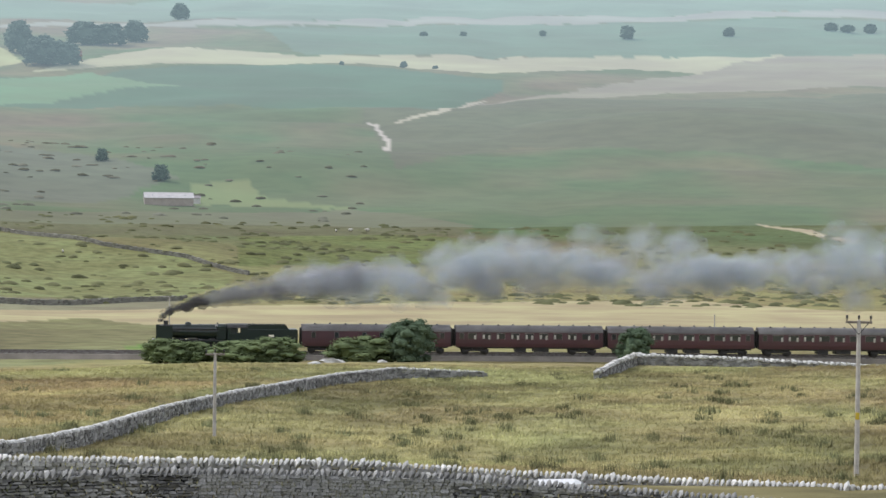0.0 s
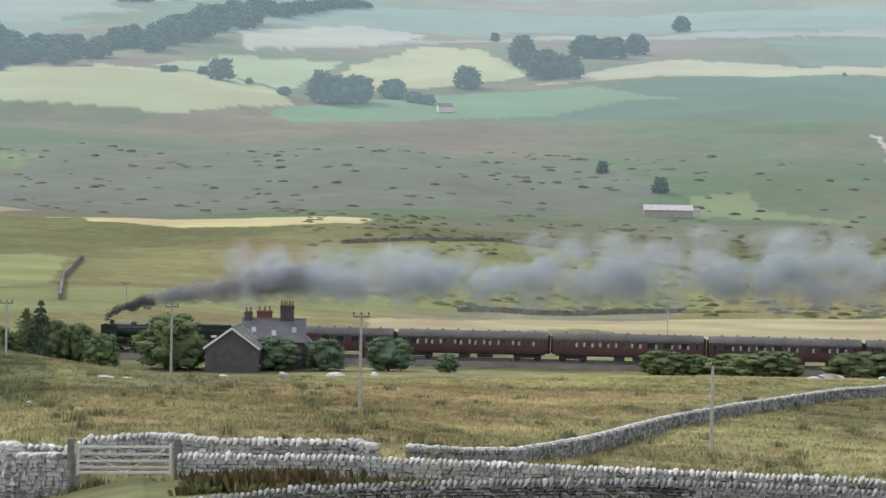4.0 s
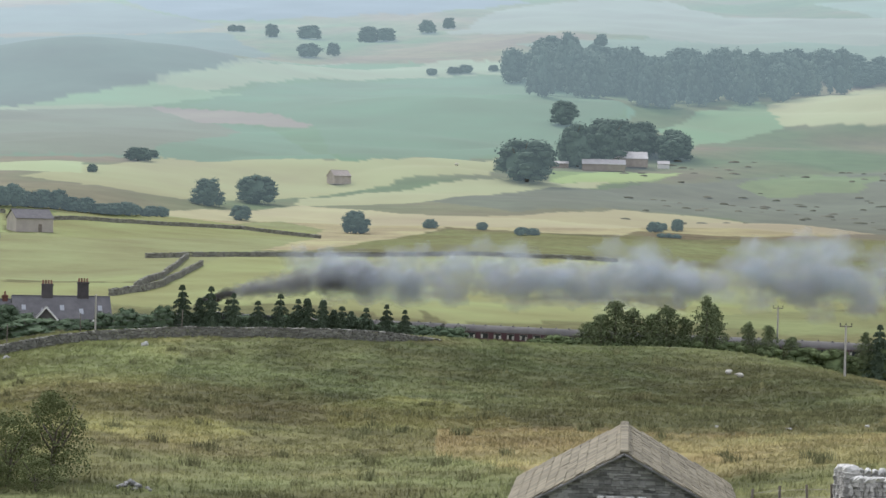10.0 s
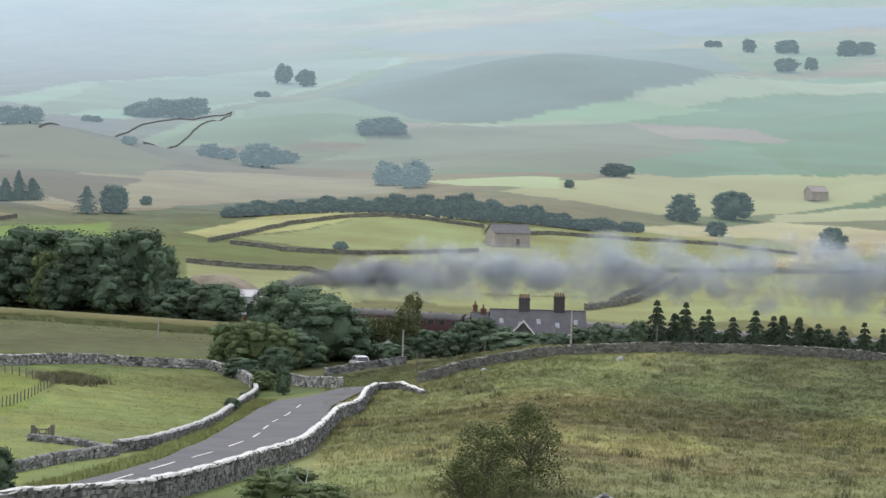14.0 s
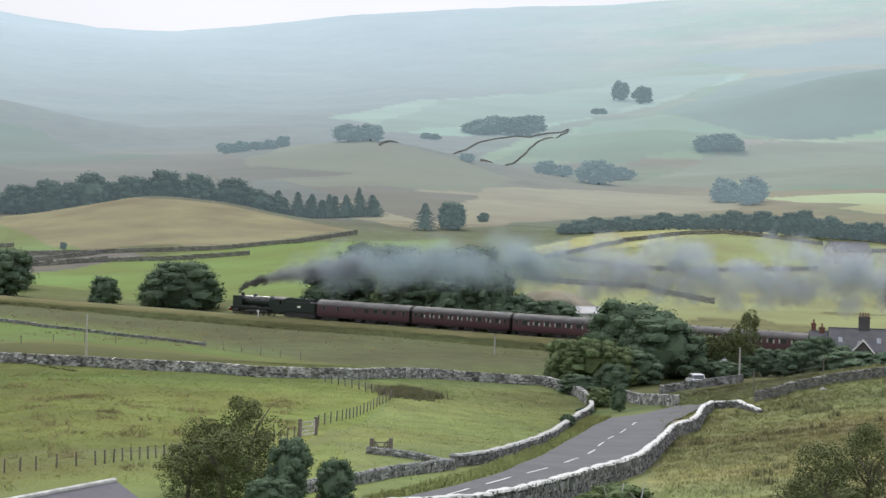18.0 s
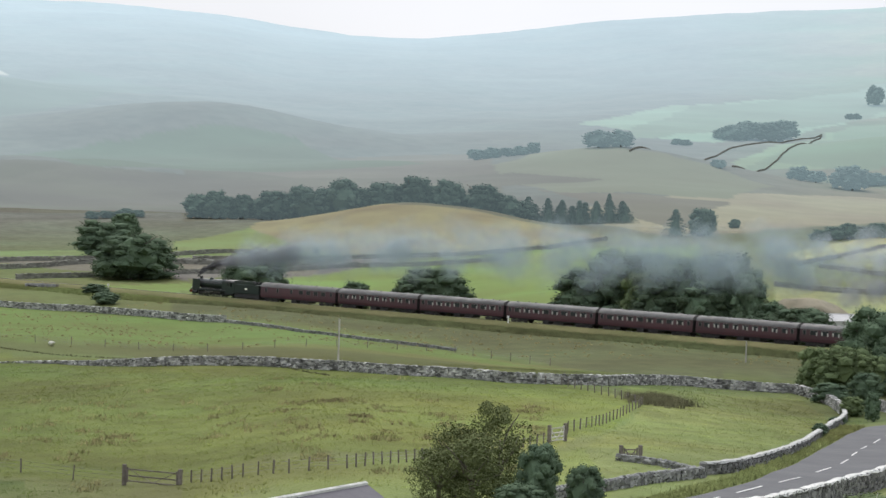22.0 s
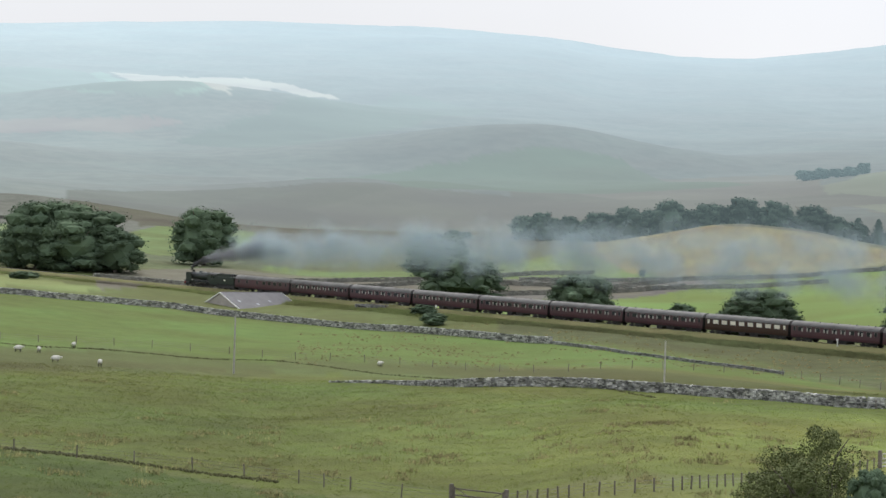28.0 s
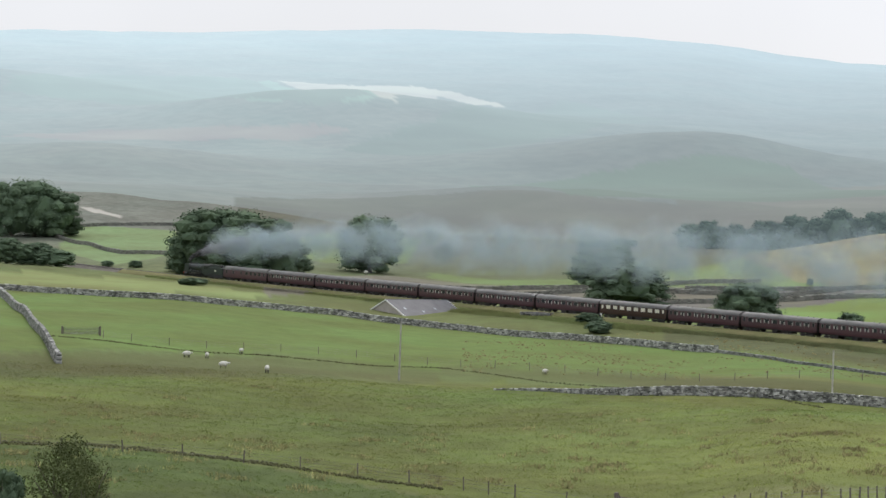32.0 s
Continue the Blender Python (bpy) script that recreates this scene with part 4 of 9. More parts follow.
def cover(b, d, x, y):
    """Colour and roughness of the land: common cover, fields, and uneven patches near by."""
    col, rough = base_colour(b, d, x, y)
    wob = (lumps(x, y, 12) - 0.5)
    wide = (lumps(x, y, 70) - 0.5) * np.clip((d - 600) / 400, 0, 1)
    bw, dw = b + wob * 0.12 + wide * 0.3, d * (1 + wob * 0.006 + wide * 0.01)
    for colour, tuss, ring in FIELDS:
        m = inside(bw, dw, list(ring))
        col[m], rough[m] = colour, tuss
    # pasture brightness put into the colour by bearing to fit the view, darker westwards
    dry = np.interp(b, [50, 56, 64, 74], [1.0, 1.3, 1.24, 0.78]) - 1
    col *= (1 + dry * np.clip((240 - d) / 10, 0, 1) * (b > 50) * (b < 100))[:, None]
    # straw-coloured and green patches in the rough grass, milder in the pasture
    near = np.clip((330 - d) / 40, 0, 1) * np.where(b > 50, 0.45, 1.0)
    k1 = np.clip((lumps(x, y, 34) * 0.5 + lumps(x + 90, y, 12) * 0.3 + lumps(x, y + 50, 4.5) * 0.2 - 0.5) * 3.2, -0.5, 0.5)
    k2 = np.clip((lumps(x + 500, y, 27) * 0.6 + lumps(x, y + 900, 8) * 0.4 - 0.5) * 3, -0.5, 0.5)
    col = col * (1 + near * 0.58 * k1)[:, None] * np.stack([1 + near * 0.13 * k2, 1 - near * 0.02 * k2, 1 + near * 0.05 * k2], 1)
    return col, rough


def land_sheet(name, rows, material, bearings, glows=False):
    """One sheet of land between two rows of the sections."""
    B = np.array(bearings)
    f = (B + 180) / 0.25
    i = np.floor(f).astype(int) % len(STEPS)
    D = ROWS_D[:, i]
    levels = [D[r] + (D[r + 1] - D[r]) * k / n for r, n in rows for k in range(n)] + [D[rows[-1][0] + 1]]
    D = np.array(levels)
    nb, nd = len(B), len(D)
    BB = np.broadcast_to(B, D.shape)
    X, Y = -np.sin(np.radians(BB)) * D, np.cos(np.radians(BB)) * D
    Z = ground_z(X.ravel(), Y.ravel())
    v = np.stack([X.ravel(), Y.ravel(), Z], 1)
    a = (np.arange(nd - 1)[:, None] * nb + np.arange(nb - 1)).ravel()
    faces = np.stack([a, a + nb, a + nb + 1, a + 1], 1)
    me = bpy.data.meshes.new(name)
    me.from_pydata(v.tolist(), [], faces.tolist())
    me.polygons.foreach_set("use_smooth", np.ones(len(faces), bool))
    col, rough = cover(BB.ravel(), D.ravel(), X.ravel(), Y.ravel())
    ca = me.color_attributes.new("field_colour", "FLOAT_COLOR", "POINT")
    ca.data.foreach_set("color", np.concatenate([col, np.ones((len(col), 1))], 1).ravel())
    ra = me.attributes.new("tussocks", "FLOAT", "POINT")
    ra.data.foreach_set("value", rough)
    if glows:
        # painted haze: emission grows with range and towards the west
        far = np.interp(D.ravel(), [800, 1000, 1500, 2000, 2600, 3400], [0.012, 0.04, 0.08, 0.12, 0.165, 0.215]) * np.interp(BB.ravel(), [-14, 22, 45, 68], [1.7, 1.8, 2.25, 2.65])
        ga = me.attributes.new("haze_glow", "FLOAT", "POINT")
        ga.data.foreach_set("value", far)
    me.materials.append(material)
    return new(name, me)


VIEW = list(np.arange(-14, 87.01, 0.1))
ROUND = VIEW + list(np.arange(90, 347, 3.0) - 0.0)
ROUND = [b if b <= 180 else b - 360 for b in ROUND] + [VIEW[0]]
NEAR_ROWS = [(0, 3), (1, 8), (2, 14), (3, 18), (4, 18), (5, 14), (6, 6), (7, 4), (8, 4), (9, 12), (10, 22), (11, 24), (12, 28), (13, 26)]
LAND = land("grass_and_moor")
# hill sheets emit a pale blue that stands in for haze
HILLS = land("hazed_hill_grass", (0.64, 0.84, 0.96))
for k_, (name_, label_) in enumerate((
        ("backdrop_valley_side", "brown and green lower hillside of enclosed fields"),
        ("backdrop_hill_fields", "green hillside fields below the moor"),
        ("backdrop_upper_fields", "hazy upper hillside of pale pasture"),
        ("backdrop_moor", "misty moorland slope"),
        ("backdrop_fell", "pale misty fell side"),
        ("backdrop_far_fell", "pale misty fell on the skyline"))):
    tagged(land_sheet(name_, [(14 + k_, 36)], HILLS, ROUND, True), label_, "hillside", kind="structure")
tagged(land_sheet("ground", NEAR_ROWS, LAND, ROUND), "rough moorland and green pasture rolling down to a railway", "ground", kind="structure")


# ---- building kit ----
def part(name, bm, material, parent=None, label="", m=None, smooth=False):
    """Links a bmesh as one mesh object, under a thing or a part if one is given."""
    me = bpy.data.meshes.new(name)
    bmesh.ops.recalc_face_normals(bm, faces=bm.faces)
    bm.to_mesh(me)
    bm.free()
    for p in me.polygons:
        p.use_smooth = smooth
    me.materials.append(material)
    return part_of(name, me, parent, label, m)


def part_of(name, me, parent=None, label="", m=None):
    """Another object on mesh data that exists."""
    ob = new(name, me)
    ob.parent = parent
    if m is not None:
        ob.matrix_basis = m
    if label:
        ob["label"] = label
    return ob


def empty(name, m, label, category, group=""):
    ob = new(name)
    ob.empty_display_size = 0.2
    ob.matrix_basis = m
    return tagged(ob, label, category, group)


def box(bm, x0, x1, y0, y1, z0, z1, bevel=0.0):
    r = bmesh.ops.create_cube(bm, size=1)
    vs = r["verts"]
    for v in vs:
        v.co = Vector(((x0 + x1) / 2 + v.co.x * (x1 - x0), (y0 + y1) / 2 + v.co.y * (y1 - y0), (z0 + z1) / 2 + v.co.z * (z1 - z0)))
    if bevel:
        es = {e for v in vs for e in v.link_edges}
        bmesh.ops.bevel(bm, geom=list(es), offset=bevel, segments=1, affect="EDGES")
    return bm


def rod(bm, p, q, r0, r1=None, seg=10):
    """A tapered round bar from p to q."""
    p, q = Vector(p), Vector(q)
    m = Matrix.Translation((p + q) / 2) @ (q - p).to_track_quat("Z", "Y").to_matrix().to_4x4()
    bmesh.ops.create_cone(bm, cap_ends=True, segments=seg, radius1=r0, radius2=r0 if r1 is None else r1, depth=(q - p).length, matrix=m)
    return bm


def loft(bm, rings, close=True, caps=True):
    """Skins a row of rings of equal count."""
    rows = [[bm.verts.new(c) for c in ring] for ring in rings]
    n = len(rows[0])
    for a, b in zip(rows, rows[1:]):
        for i in range(n if close else n - 1):
            bm.faces.new((a[i], a[(i + 1) % n], b[(i + 1) % n], b[i]))
    if caps and close:
        bm.faces.new(rows[0][::-1])
        bm.faces.new(rows[-1])
    return bm


def blob(bm, centre, size, seed, rough=0.25, sub=2):
    r = bmesh.ops.create_icosphere(bm, subdivisions=sub, radius=1)
    for v in r["verts"]:
        k = 1 + rough * (noise.noise(v.co * 1.7 + Vector((seed * 7.3, seed * 3.1, seed))) + 0.5 * noise.noise(v.co * 4.1 + Vector((seed, seed * 5.7, 2))) + (0.4 * noise.noise(v.co * 8.3 + Vector((seed, 3, seed))) if sub > 2 else 0))
        v.co = Vector((v.co.x * size[0] * k + centre[0], v.co.y * size[1] * k + centre[1], v.co.z * size[2] * k + centre[2]))
    return bm


# ---- the railway and the train ----
def strip_along(name, s0, s1, step, offsets, material, parent=None, smooth=False):
    """A ribbon that follows the line: offsets are (sideways, up) of its section, near side positive."""
    bm = bmesh.new()
    rings = []
    s = s0
    while s <= s1:
        p = on_track(s)
        q = on_track(s + 1)
        side = Vector(((q - p).y, -(q - p).x, 0)).normalized() * -1
        rings.append([p + side * o + Vector((0, 0, u)) for o, u in offsets])
        s += step
    loft(bm, rings, close=True)
    return part(name, bm, material, parent, smooth=smooth)


railway = empty("railway_track", Matrix(), "railway track on pale stone ballast along an embankment", "railway")
strip_along("ballast", -75, 760, 8, [(-2.6, -0.9), (-1.9, -0.16), (1.5, -0.16), (2.2, -0.9)], BALLAST, railway)
strip_along("ballast", -75, 760, 8, [(-6.4, -0.9), (-5.7, -0.2), (-2.3, -0.2), (-1.8, -0.9)], BALLAST, railway)
for off in (-0.72, 0.72, -4.72, -3.28):
    strip_along("rail", -75, 760, 8, [(off - 0.035, -0.16), (off - 0.035, 0.0), (off + 0.035, 0.0), (off + 0.035, -0.16)], STEEL, railway)


strip_along("bank_lip", 262, 650, 6, [(2.0, -1.0), (2.1, 0.3), (2.9, 0.42), (4.2, -0.1), (6.5, -1.6)], BANK, railway, smooth=True)


def coach(body_paint, waist_paint, label, panes, cream=False):
    """A corridor coach, 19.4 m long; x runs along it and z = 0 is rail level."""
    c = empty("railway_coach", Matrix(), label, "railway coach", "train of coaches")
    half = 9.7
    side = [(-1.36, 1.05), (-1.41, 1.5), (-1.41, 2.1), (-1.36, 3.02), (1.36, 3.02), (1.41, 2.1), (1.41, 1.5), (1.36, 1.05)]
    part("body", loft(bmesh.new(), [[(x, y, z) for y, z in side] for x in (-half, half)]), body_paint, c)
    arc = [(1.4 * math.cos(a), 2.98 + 0.87 * math.sin(a)) for a in [math.pi * k / 12 for k in range(13)]]
    roof = part("roof", loft(bmesh.new(), [[(x, y, z) for y, z in arc] for x in (-half - 0.03, half + 0.03)]), COACH_ROOF, c, "weathered grey curved roof")
    vent = None
    for k in range(9):
        m = pose(-8 + k * 2, 0.35 * (-1) ** k, 3.8)
        if vent is None:
            vent = part("ventilator", rod(bmesh.new(), (0, 0, 0), (0, 0, 0.18), 0.17, 0.11, 8), COACH_ROOF, roof, m=m)
        else:
            part_of("ventilator", vent.data, roof, m=m)
    part("underframe", box(bmesh.new(), -9.4, 9.4, -1.2, 1.2, 0.85, 1.06, 0.03), SOOT, c)
    bm = box(bmesh.new(), -2.6, -0.6, -1.1, 1.1, 0.4, 0.86, 0.05)
    box(bm, 0.4, 1.8, -1.15, 1.15, 0.35, 0.86, 0.05)
    part("battery_box", bm, SOOT, c)
    for e in (-1, 1):
        part("gangway", box(bmesh.new(), e * 9.65, e * 9.98, -0.55, 0.55, 1.1, 3.35, 0.06), SOOT, c)
        part("end_panel", box(bmesh.new(), e * 9.69, e * 9.73, -1.3, 1.3, 1.1, 2.98), SOOT, c)
    wheel = None
    for x in (-7.1, 7.1):
        bm = bmesh.new()
        for y in (-1.0, 1.0):
            box(bm, x - 1.8, x + 1.8, y - 0.07, y + 0.07, 0.45, 0.75, 0.03)
            for dx in (-1.25, 1.25):
                box(bm, x + dx - 0.2, x + dx + 0.2, y - 0.1, y + 0.1, 0.3, 0.62, 0.03)
        box(bm, x - 0.3, x + 0.3, -1.0, 1.0, 0.5, 0.85)
        bogie = part("bogie", bm, SOOT, c)
        for dx in (-1.3, 1.3):
            for y in (-0.75, 0.75):
                if wheel is None:
                    wheel = part("wheel", rod(bmesh.new(), (0, -0.06, 0), (0, 0.06, 0), 0.46, seg=18), SOOT, bogie, m=pose(x + dx, y, 0.46))
                else:
                    part_of("wheel", wheel.data, bogie, m=pose(x + dx, y, 0.46))
    pane_me, rim_me, blind_me = {}, {}, None
    for y in (-1, 1):
        for x, w in panes:
            w -= 0.1 if cream and w > 1 else 0
            if w not in pane_me:
                p = part("window", box(bmesh.new(), -w / 2, w / 2, -0.02, 0.02, -0.42, 0.42, 0.012), CREAM if cream else GLASS, c, m=pose(x, y * 1.405, 2.4, -y * 3.1))
                pane_me[w] = p.data
                q = part("frame", loft(bmesh.new(), [[(x_ * (w / 2 + g_), y_, z_ * (0.42 + g_)) for x_, z_ in ((-1, -1), (1, -1), (1, 1), (-1, 1))] for y_, g_ in ((-0.025, 0.0), (0.026, 0.0), (0.026, 0.05), (-0.025, 0.05), (-0.025, 0.0))], caps=False), STEEL, p)
                rim_me[w] = q.data
            else:
                p = part_of("window", pane_me[w], c, m=pose(x, y * 1.405, 2.4, -y * 3.1))
                part_of("frame", rim_me[w], p)
            if w > 1 and not cream:
                for e in (-1, 1):
                    if (int(abs(x) * 10) + e * y) % 4 == 0:
                        continue
                    spot = pose(e * (w / 2 - 0.16), y * 0.027, 0.04 * e)
                    if blind_me is None:
                        blind_me = part("curtain", box(bmesh.new(), -0.13, 0.13, -0.006, 0.006, -0.32, 0.22), CURTAIN, p, m=spot).data
                    else:
                        part_of("curtain", blind_me, p, m=spot)
    return c


SALOON = [(-8.9, 0.5)] + [(-7.2 + k * 2.05, 1.35) for k in range(8)] + [(8.9, 0.5)]
BRAKE = [(-8.6, 0.5), (-6.6, 1.0), (-4.7, 1.0), (-2.8, 1.0), (-0.9, 1.0), (1.6, 0.5), (5.2, 0.5), (8.2, 0.5)]
COMPART = [(-8.9, 0.5)] + [(-7.5 + k * 1.88, 1.05) for k in range(9)] + [(8.9, 0.5)]
COACHES = []
KINDS = (coach(MAROON, MAROON, "maroon brake coach with few windows and grey roof", BRAKE),
         coach(MAROON, MAROON, "maroon saloon coach with wide curtained windows", SALOON),
         coach(MAROON, MAROON, "maroon corridor coach with narrow windows", COMPART),
         coach(UMBER, CREAM, "dark umber dining coach with cream blinds at its windows", SALOON, True))
for i, k in enumerate((0, 2, 1, 1, 1, 2, 1, 3, 2, 1, 2, 1, 0)):
    COACHES.append(KINDS[k] if KINDS[k] not in COACHES else copy_thing(KINDS[k], Matrix()))


def wheel_mesh(r, spokes):
    bm = bmesh.new()
    ring = lambda rr, y: [(rr * math.cos(2 * math.pi * k / 28), y, rr * math.sin(2 * math.pi * k / 28)) for k in range(28)]
    loft(bm, [ring(r * 0.86, -0.06), ring(r, -0.06), ring(r, 0.06), ring(r * 0.86, 0.06), ring(r * 0.86, -0.06)], caps=False)
    rod(bm, (0, -0.09, 0), (0, 0.11, 0), r * 0.2, seg=12)
    for k in range(spokes):
        a = 2 * math.pi * k / spokes
        rod(bm, (0, 0, 0), (r * 0.9 * math.cos(a), 0, r * 0.9 * math.sin(a)), 0.045, 0.035, 5)
    loft(bm, [[(r * 0.86 * math.cos(t), y, r * 0.86 * math.sin(t)) for t in (2.6, 2.85, 3.14, 3.43, 3.68)] for y in (-0.05, 0.05)])
    return bm


loco = empty("steam_locomotive", Matrix(), "dark green and black steam locomotive pulling the train", "steam locomotive")
tender = empty("locomotive_tender", Matrix(), "dark green tender loaded with coal", "tender")


def build_loco():
    """x = 0 in the middle of the 12 m engine; the chimney end is at +x."""
    rr = lambda r, x, z, n=24: [(x, r * math.cos(2 * math.pi * k / n), z + r * math.sin(2 * math.pi * k / n)) for k in range(n)]
    boiler = part("boiler", loft(bmesh.new(), [rr(1.0, -3.1, 2.72), rr(0.98, -0.8, 2.72), rr(0.87, 2.9, 2.78)]), LOCO_GREEN, loco, "dark green lagged boiler", smooth=False)
    for x, r in ((-2.0, 1.0), (-0.6, 0.985), (0.9, 0.945), (2.3, 0.9)):
        part("boiler_band", loft(bmesh.new(), [rr(r, x - 0.03, 2.76), rr(r, x + 0.03, 2.76)]), SOOT, boiler)
    smokebox = part("smokebox", loft(bmesh.new(), [rr(0.86, 2.9, 2.78), rr(0.86, 4.5, 2.78), rr(0.7, 4.58, 2.78), rr(0.3, 4.72, 2.78)]), SOOT, loco, "sooty black smokebox")
    bm = rod(bmesh.new(), (4.7, 0, 2.78), (4.85, 0, 2.78), 0.1, seg=8)
    part("door_dart", bm, STEEL, smokebox)
    firebox = part("firebox", box(bmesh.new(), -4.3, -2.6, -1.0, 1.0, 1.5, 3.74, 0.3), LOCO_GREEN, loco)
    bm = loft(bmesh.new(), [rr(0, 0, 0)] and [[(3.75 + r * math.cos(t), r * math.sin(t), z) for t in [2 * math.pi * k / 18 for k in range(18)]] for r, z in ((0.42, 3.5), (0.3, 3.66), (0.28, 4.0), (0.36, 4.06), (0.36, 4.12), (0.26, 4.12))])
    part("chimney", bm, SOOT, loco, "short black chimney")
    bm = loft(bmesh.new(), [[(0.9 + r * math.cos(t), r * math.sin(t), z) for t in [2 * math.pi * k / 18 for k in range(18)]] for r, z in ((0.5, 3.5), (0.42, 3.68), (0.38, 3.85), (0.2, 3.98), (0.02, 4.0))])
    part("dome", bm, LOCO_GREEN, loco)
    bm = rod(rod(bmesh.new(), (-2.9, 0.25, 3.6), (-2.9, 0.25, 3.95), 0.08), (-2.9, -0.25, 3.6), (-2.9, -0.25, 3.95), 0.08)
    part("safety_valve", bm, STEEL, loco, "polished safety valves")
    part("running_plate", box(bmesh.new(), -4.3, 5.5, -1.3, 1.3, 1.62, 1.7, 0.02), SOOT, loco)
    for s in (-1, 1):
        part("valance", box(bmesh.new(), -4.3, 5.4, s * 1.24, s * 1.28, 1.42, 1.62, 0.01), LOCO_GREEN, loco)
        part("sand_pipe", rod(bmesh.new(), (-0.9, s * 1.0, 1.6), (-0.9, s * 0.85, 0.3), 0.04, seg=6), SOOT, loco)
        part("nameplate", box(bmesh.new(), -0.3, 1.0, s * 1.02, s * 1.05, 1.8, 1.98, 0.01), STEEL, loco, "curved brass-edged nameplate")
        part("ejector_pipe", rod(bmesh.new(), (-4.2, s * 1.03, 3.1), (3.2, s * 0.93, 3.12), 0.05, seg=6), SOOT, loco)
    part("frame", box(bmesh.new(), -5.6, 5.5, -0.62, 0.62, 0.75, 1.5, 0.03), SOOT, loco)
    part("buffer_beam", box(bmesh.new(), 5.45, 5.6, -1.25, 1.25, 0.85, 1.35, 0.02), RED_PAINT, loco, "red buffer beam")
    for y in (-0.87, 0.87):
        bm = rod(rod(bmesh.new(), (5.6, y, 1.08), (5.95, y, 1.08), 0.1), (5.95, y, 1.08), (6.02, y, 1.08), 0.23, seg=14)
        part("buffer", bm, STEEL, loco)
        bm = box(bmesh.new(), 2.9, 5.0, y * 1.42 - 0.02, y * 1.42 + 0.02, 1.56, 3.55, 0.01)
        part("smoke_deflector", bm, LOCO_GREEN, loco, "upright smoke deflector plate")
        s = 1 if y > 0 else -1
        bm = box(bmesh.new(), -6.7, -4.2, s * 1.27, s * 1.33, 1.1, 2.55, 0.01)
        box(bm, -4.55, -4.2, s * 1.27, s * 1.33, 2.55, 3.3)
        box(bm, -5.5, -5.3, s * 1.27, s * 1.33, 2.55, 3.3)
        box(bm, -6.7, -5.9, s * 1.27, s * 1.33, 2.55, 3.3)
        part("cab_side", bm, LOCO_GREEN, loco)
        part("cab_window", box(bmesh.new(), -5.3, -4.55, s * 1.29, s * 1.31, 2.55, 3.2), GLASS, loco)
        bm = loft(bmesh.new(), [[(x, s * (1.12 + 0.26 * math.cos(t)), 1.0 + 0.3 * math.sin(t)) for t in [2 * math.pi * k / 14 for k in range(14)]] for x in (3.6, 4.9)])
        part("cylinder", bm, SOOT, loco)
        bm = bmesh.new()
        for x0, x1 in ((-2.8, -0.9), (-0.7, 1.3), (1.5, 3.2)):
            n = 9
            loft(bm, [[(x0 + (x1 - x0) * k / n, s * 0.95 + e, 1.56 + 0.28 * math.sin(math.pi * k / n) + 0.01) for k in range(n + 1)] + [(x1, s * 0.95 + e, 1.5), (x0, s * 0.95 + e, 1.5)] for e in (-0.12, 0.14)])
        part("splasher", bm, SOOT, loco)
        part("lamp", box(bmesh.new(), 5.3, 5.46, y - 0.09, y + 0.09, 1.56, 1.85, 0.02), WHITE_PAINT, loco, "white headlamp")
        rodm = part("handrail", rod(bmesh.new(), (-3.0, s * 0.98, 2.95), (4.4, s * 0.95, 2.98), 0.025, seg=6), STEEL, loco)
    part("cab_front", box(bmesh.new(), -4.26, -4.18, -1.3, 1.3, 1.5, 3.4), LOCO_GREEN, loco)
    arc = [(1.38 * math.cos(a), 3.28 + 0.55 * math.sin(a)) for a in [math.pi * k / 10 for k in range(11)]]
    part("cab_roof", loft(bmesh.new(), [[(x, y, z) for y, z in arc] for x in (-6.8, -4.1)]), SOOT, loco)
    small = None
    for x in (2.9, 4.9):
        for y in (-0.74, 0.74):
            if small is None:
                small = part("bogie_wheel", wheel_mesh(0.5, 10), SOOT, loco, m=pose(x, y, 0.5))
            else:
                part_of("bogie_wheel", small.data, loco, m=pose(x, y, 0.5))
    drivers, rods, big = [], [], None
    for y in (-0.76, 0.76):
        for x in (-2.0, 0.3, 2.0 - 0.0):
            m = pose(x - 0.15, y, 0.98)
            w = part("driving_wheel", wheel_mesh(0.98, 18), SOOT, loco, m=m) if big is None else part_of("driving_wheel", big.data, loco, m=m)
            big = big or w
            drivers.append((w, x - 0.15, y))
        s = 1 if y > 0 else -1
        bm = box(bmesh.new(), -2.3, 2.0, s * 0.08 - 0.03, s * 0.08 + 0.03, -0.07, 0.07, 0.015)
        for x in (-2.15, 0.15, 1.85):
            rod(bm, (x, s * 0.04, 0), (x, s * 0.14, 0), 0.12, seg=10)
        rods.append((part("coupling_rod", bm, STEEL, loco, "bright steel coupling rod", m=pose(0, s * 0.92, 0.98)), s))
        bm = rod(bmesh.new(), (0.15, s * 1.08, 0.98), (3.7, s * 1.1, 1.0), 0.05, 0.04, 6)
        part("piston_rod", bm, STEEL, loco)
    return drivers, rods


DRIVERS, RODS = build_loco()


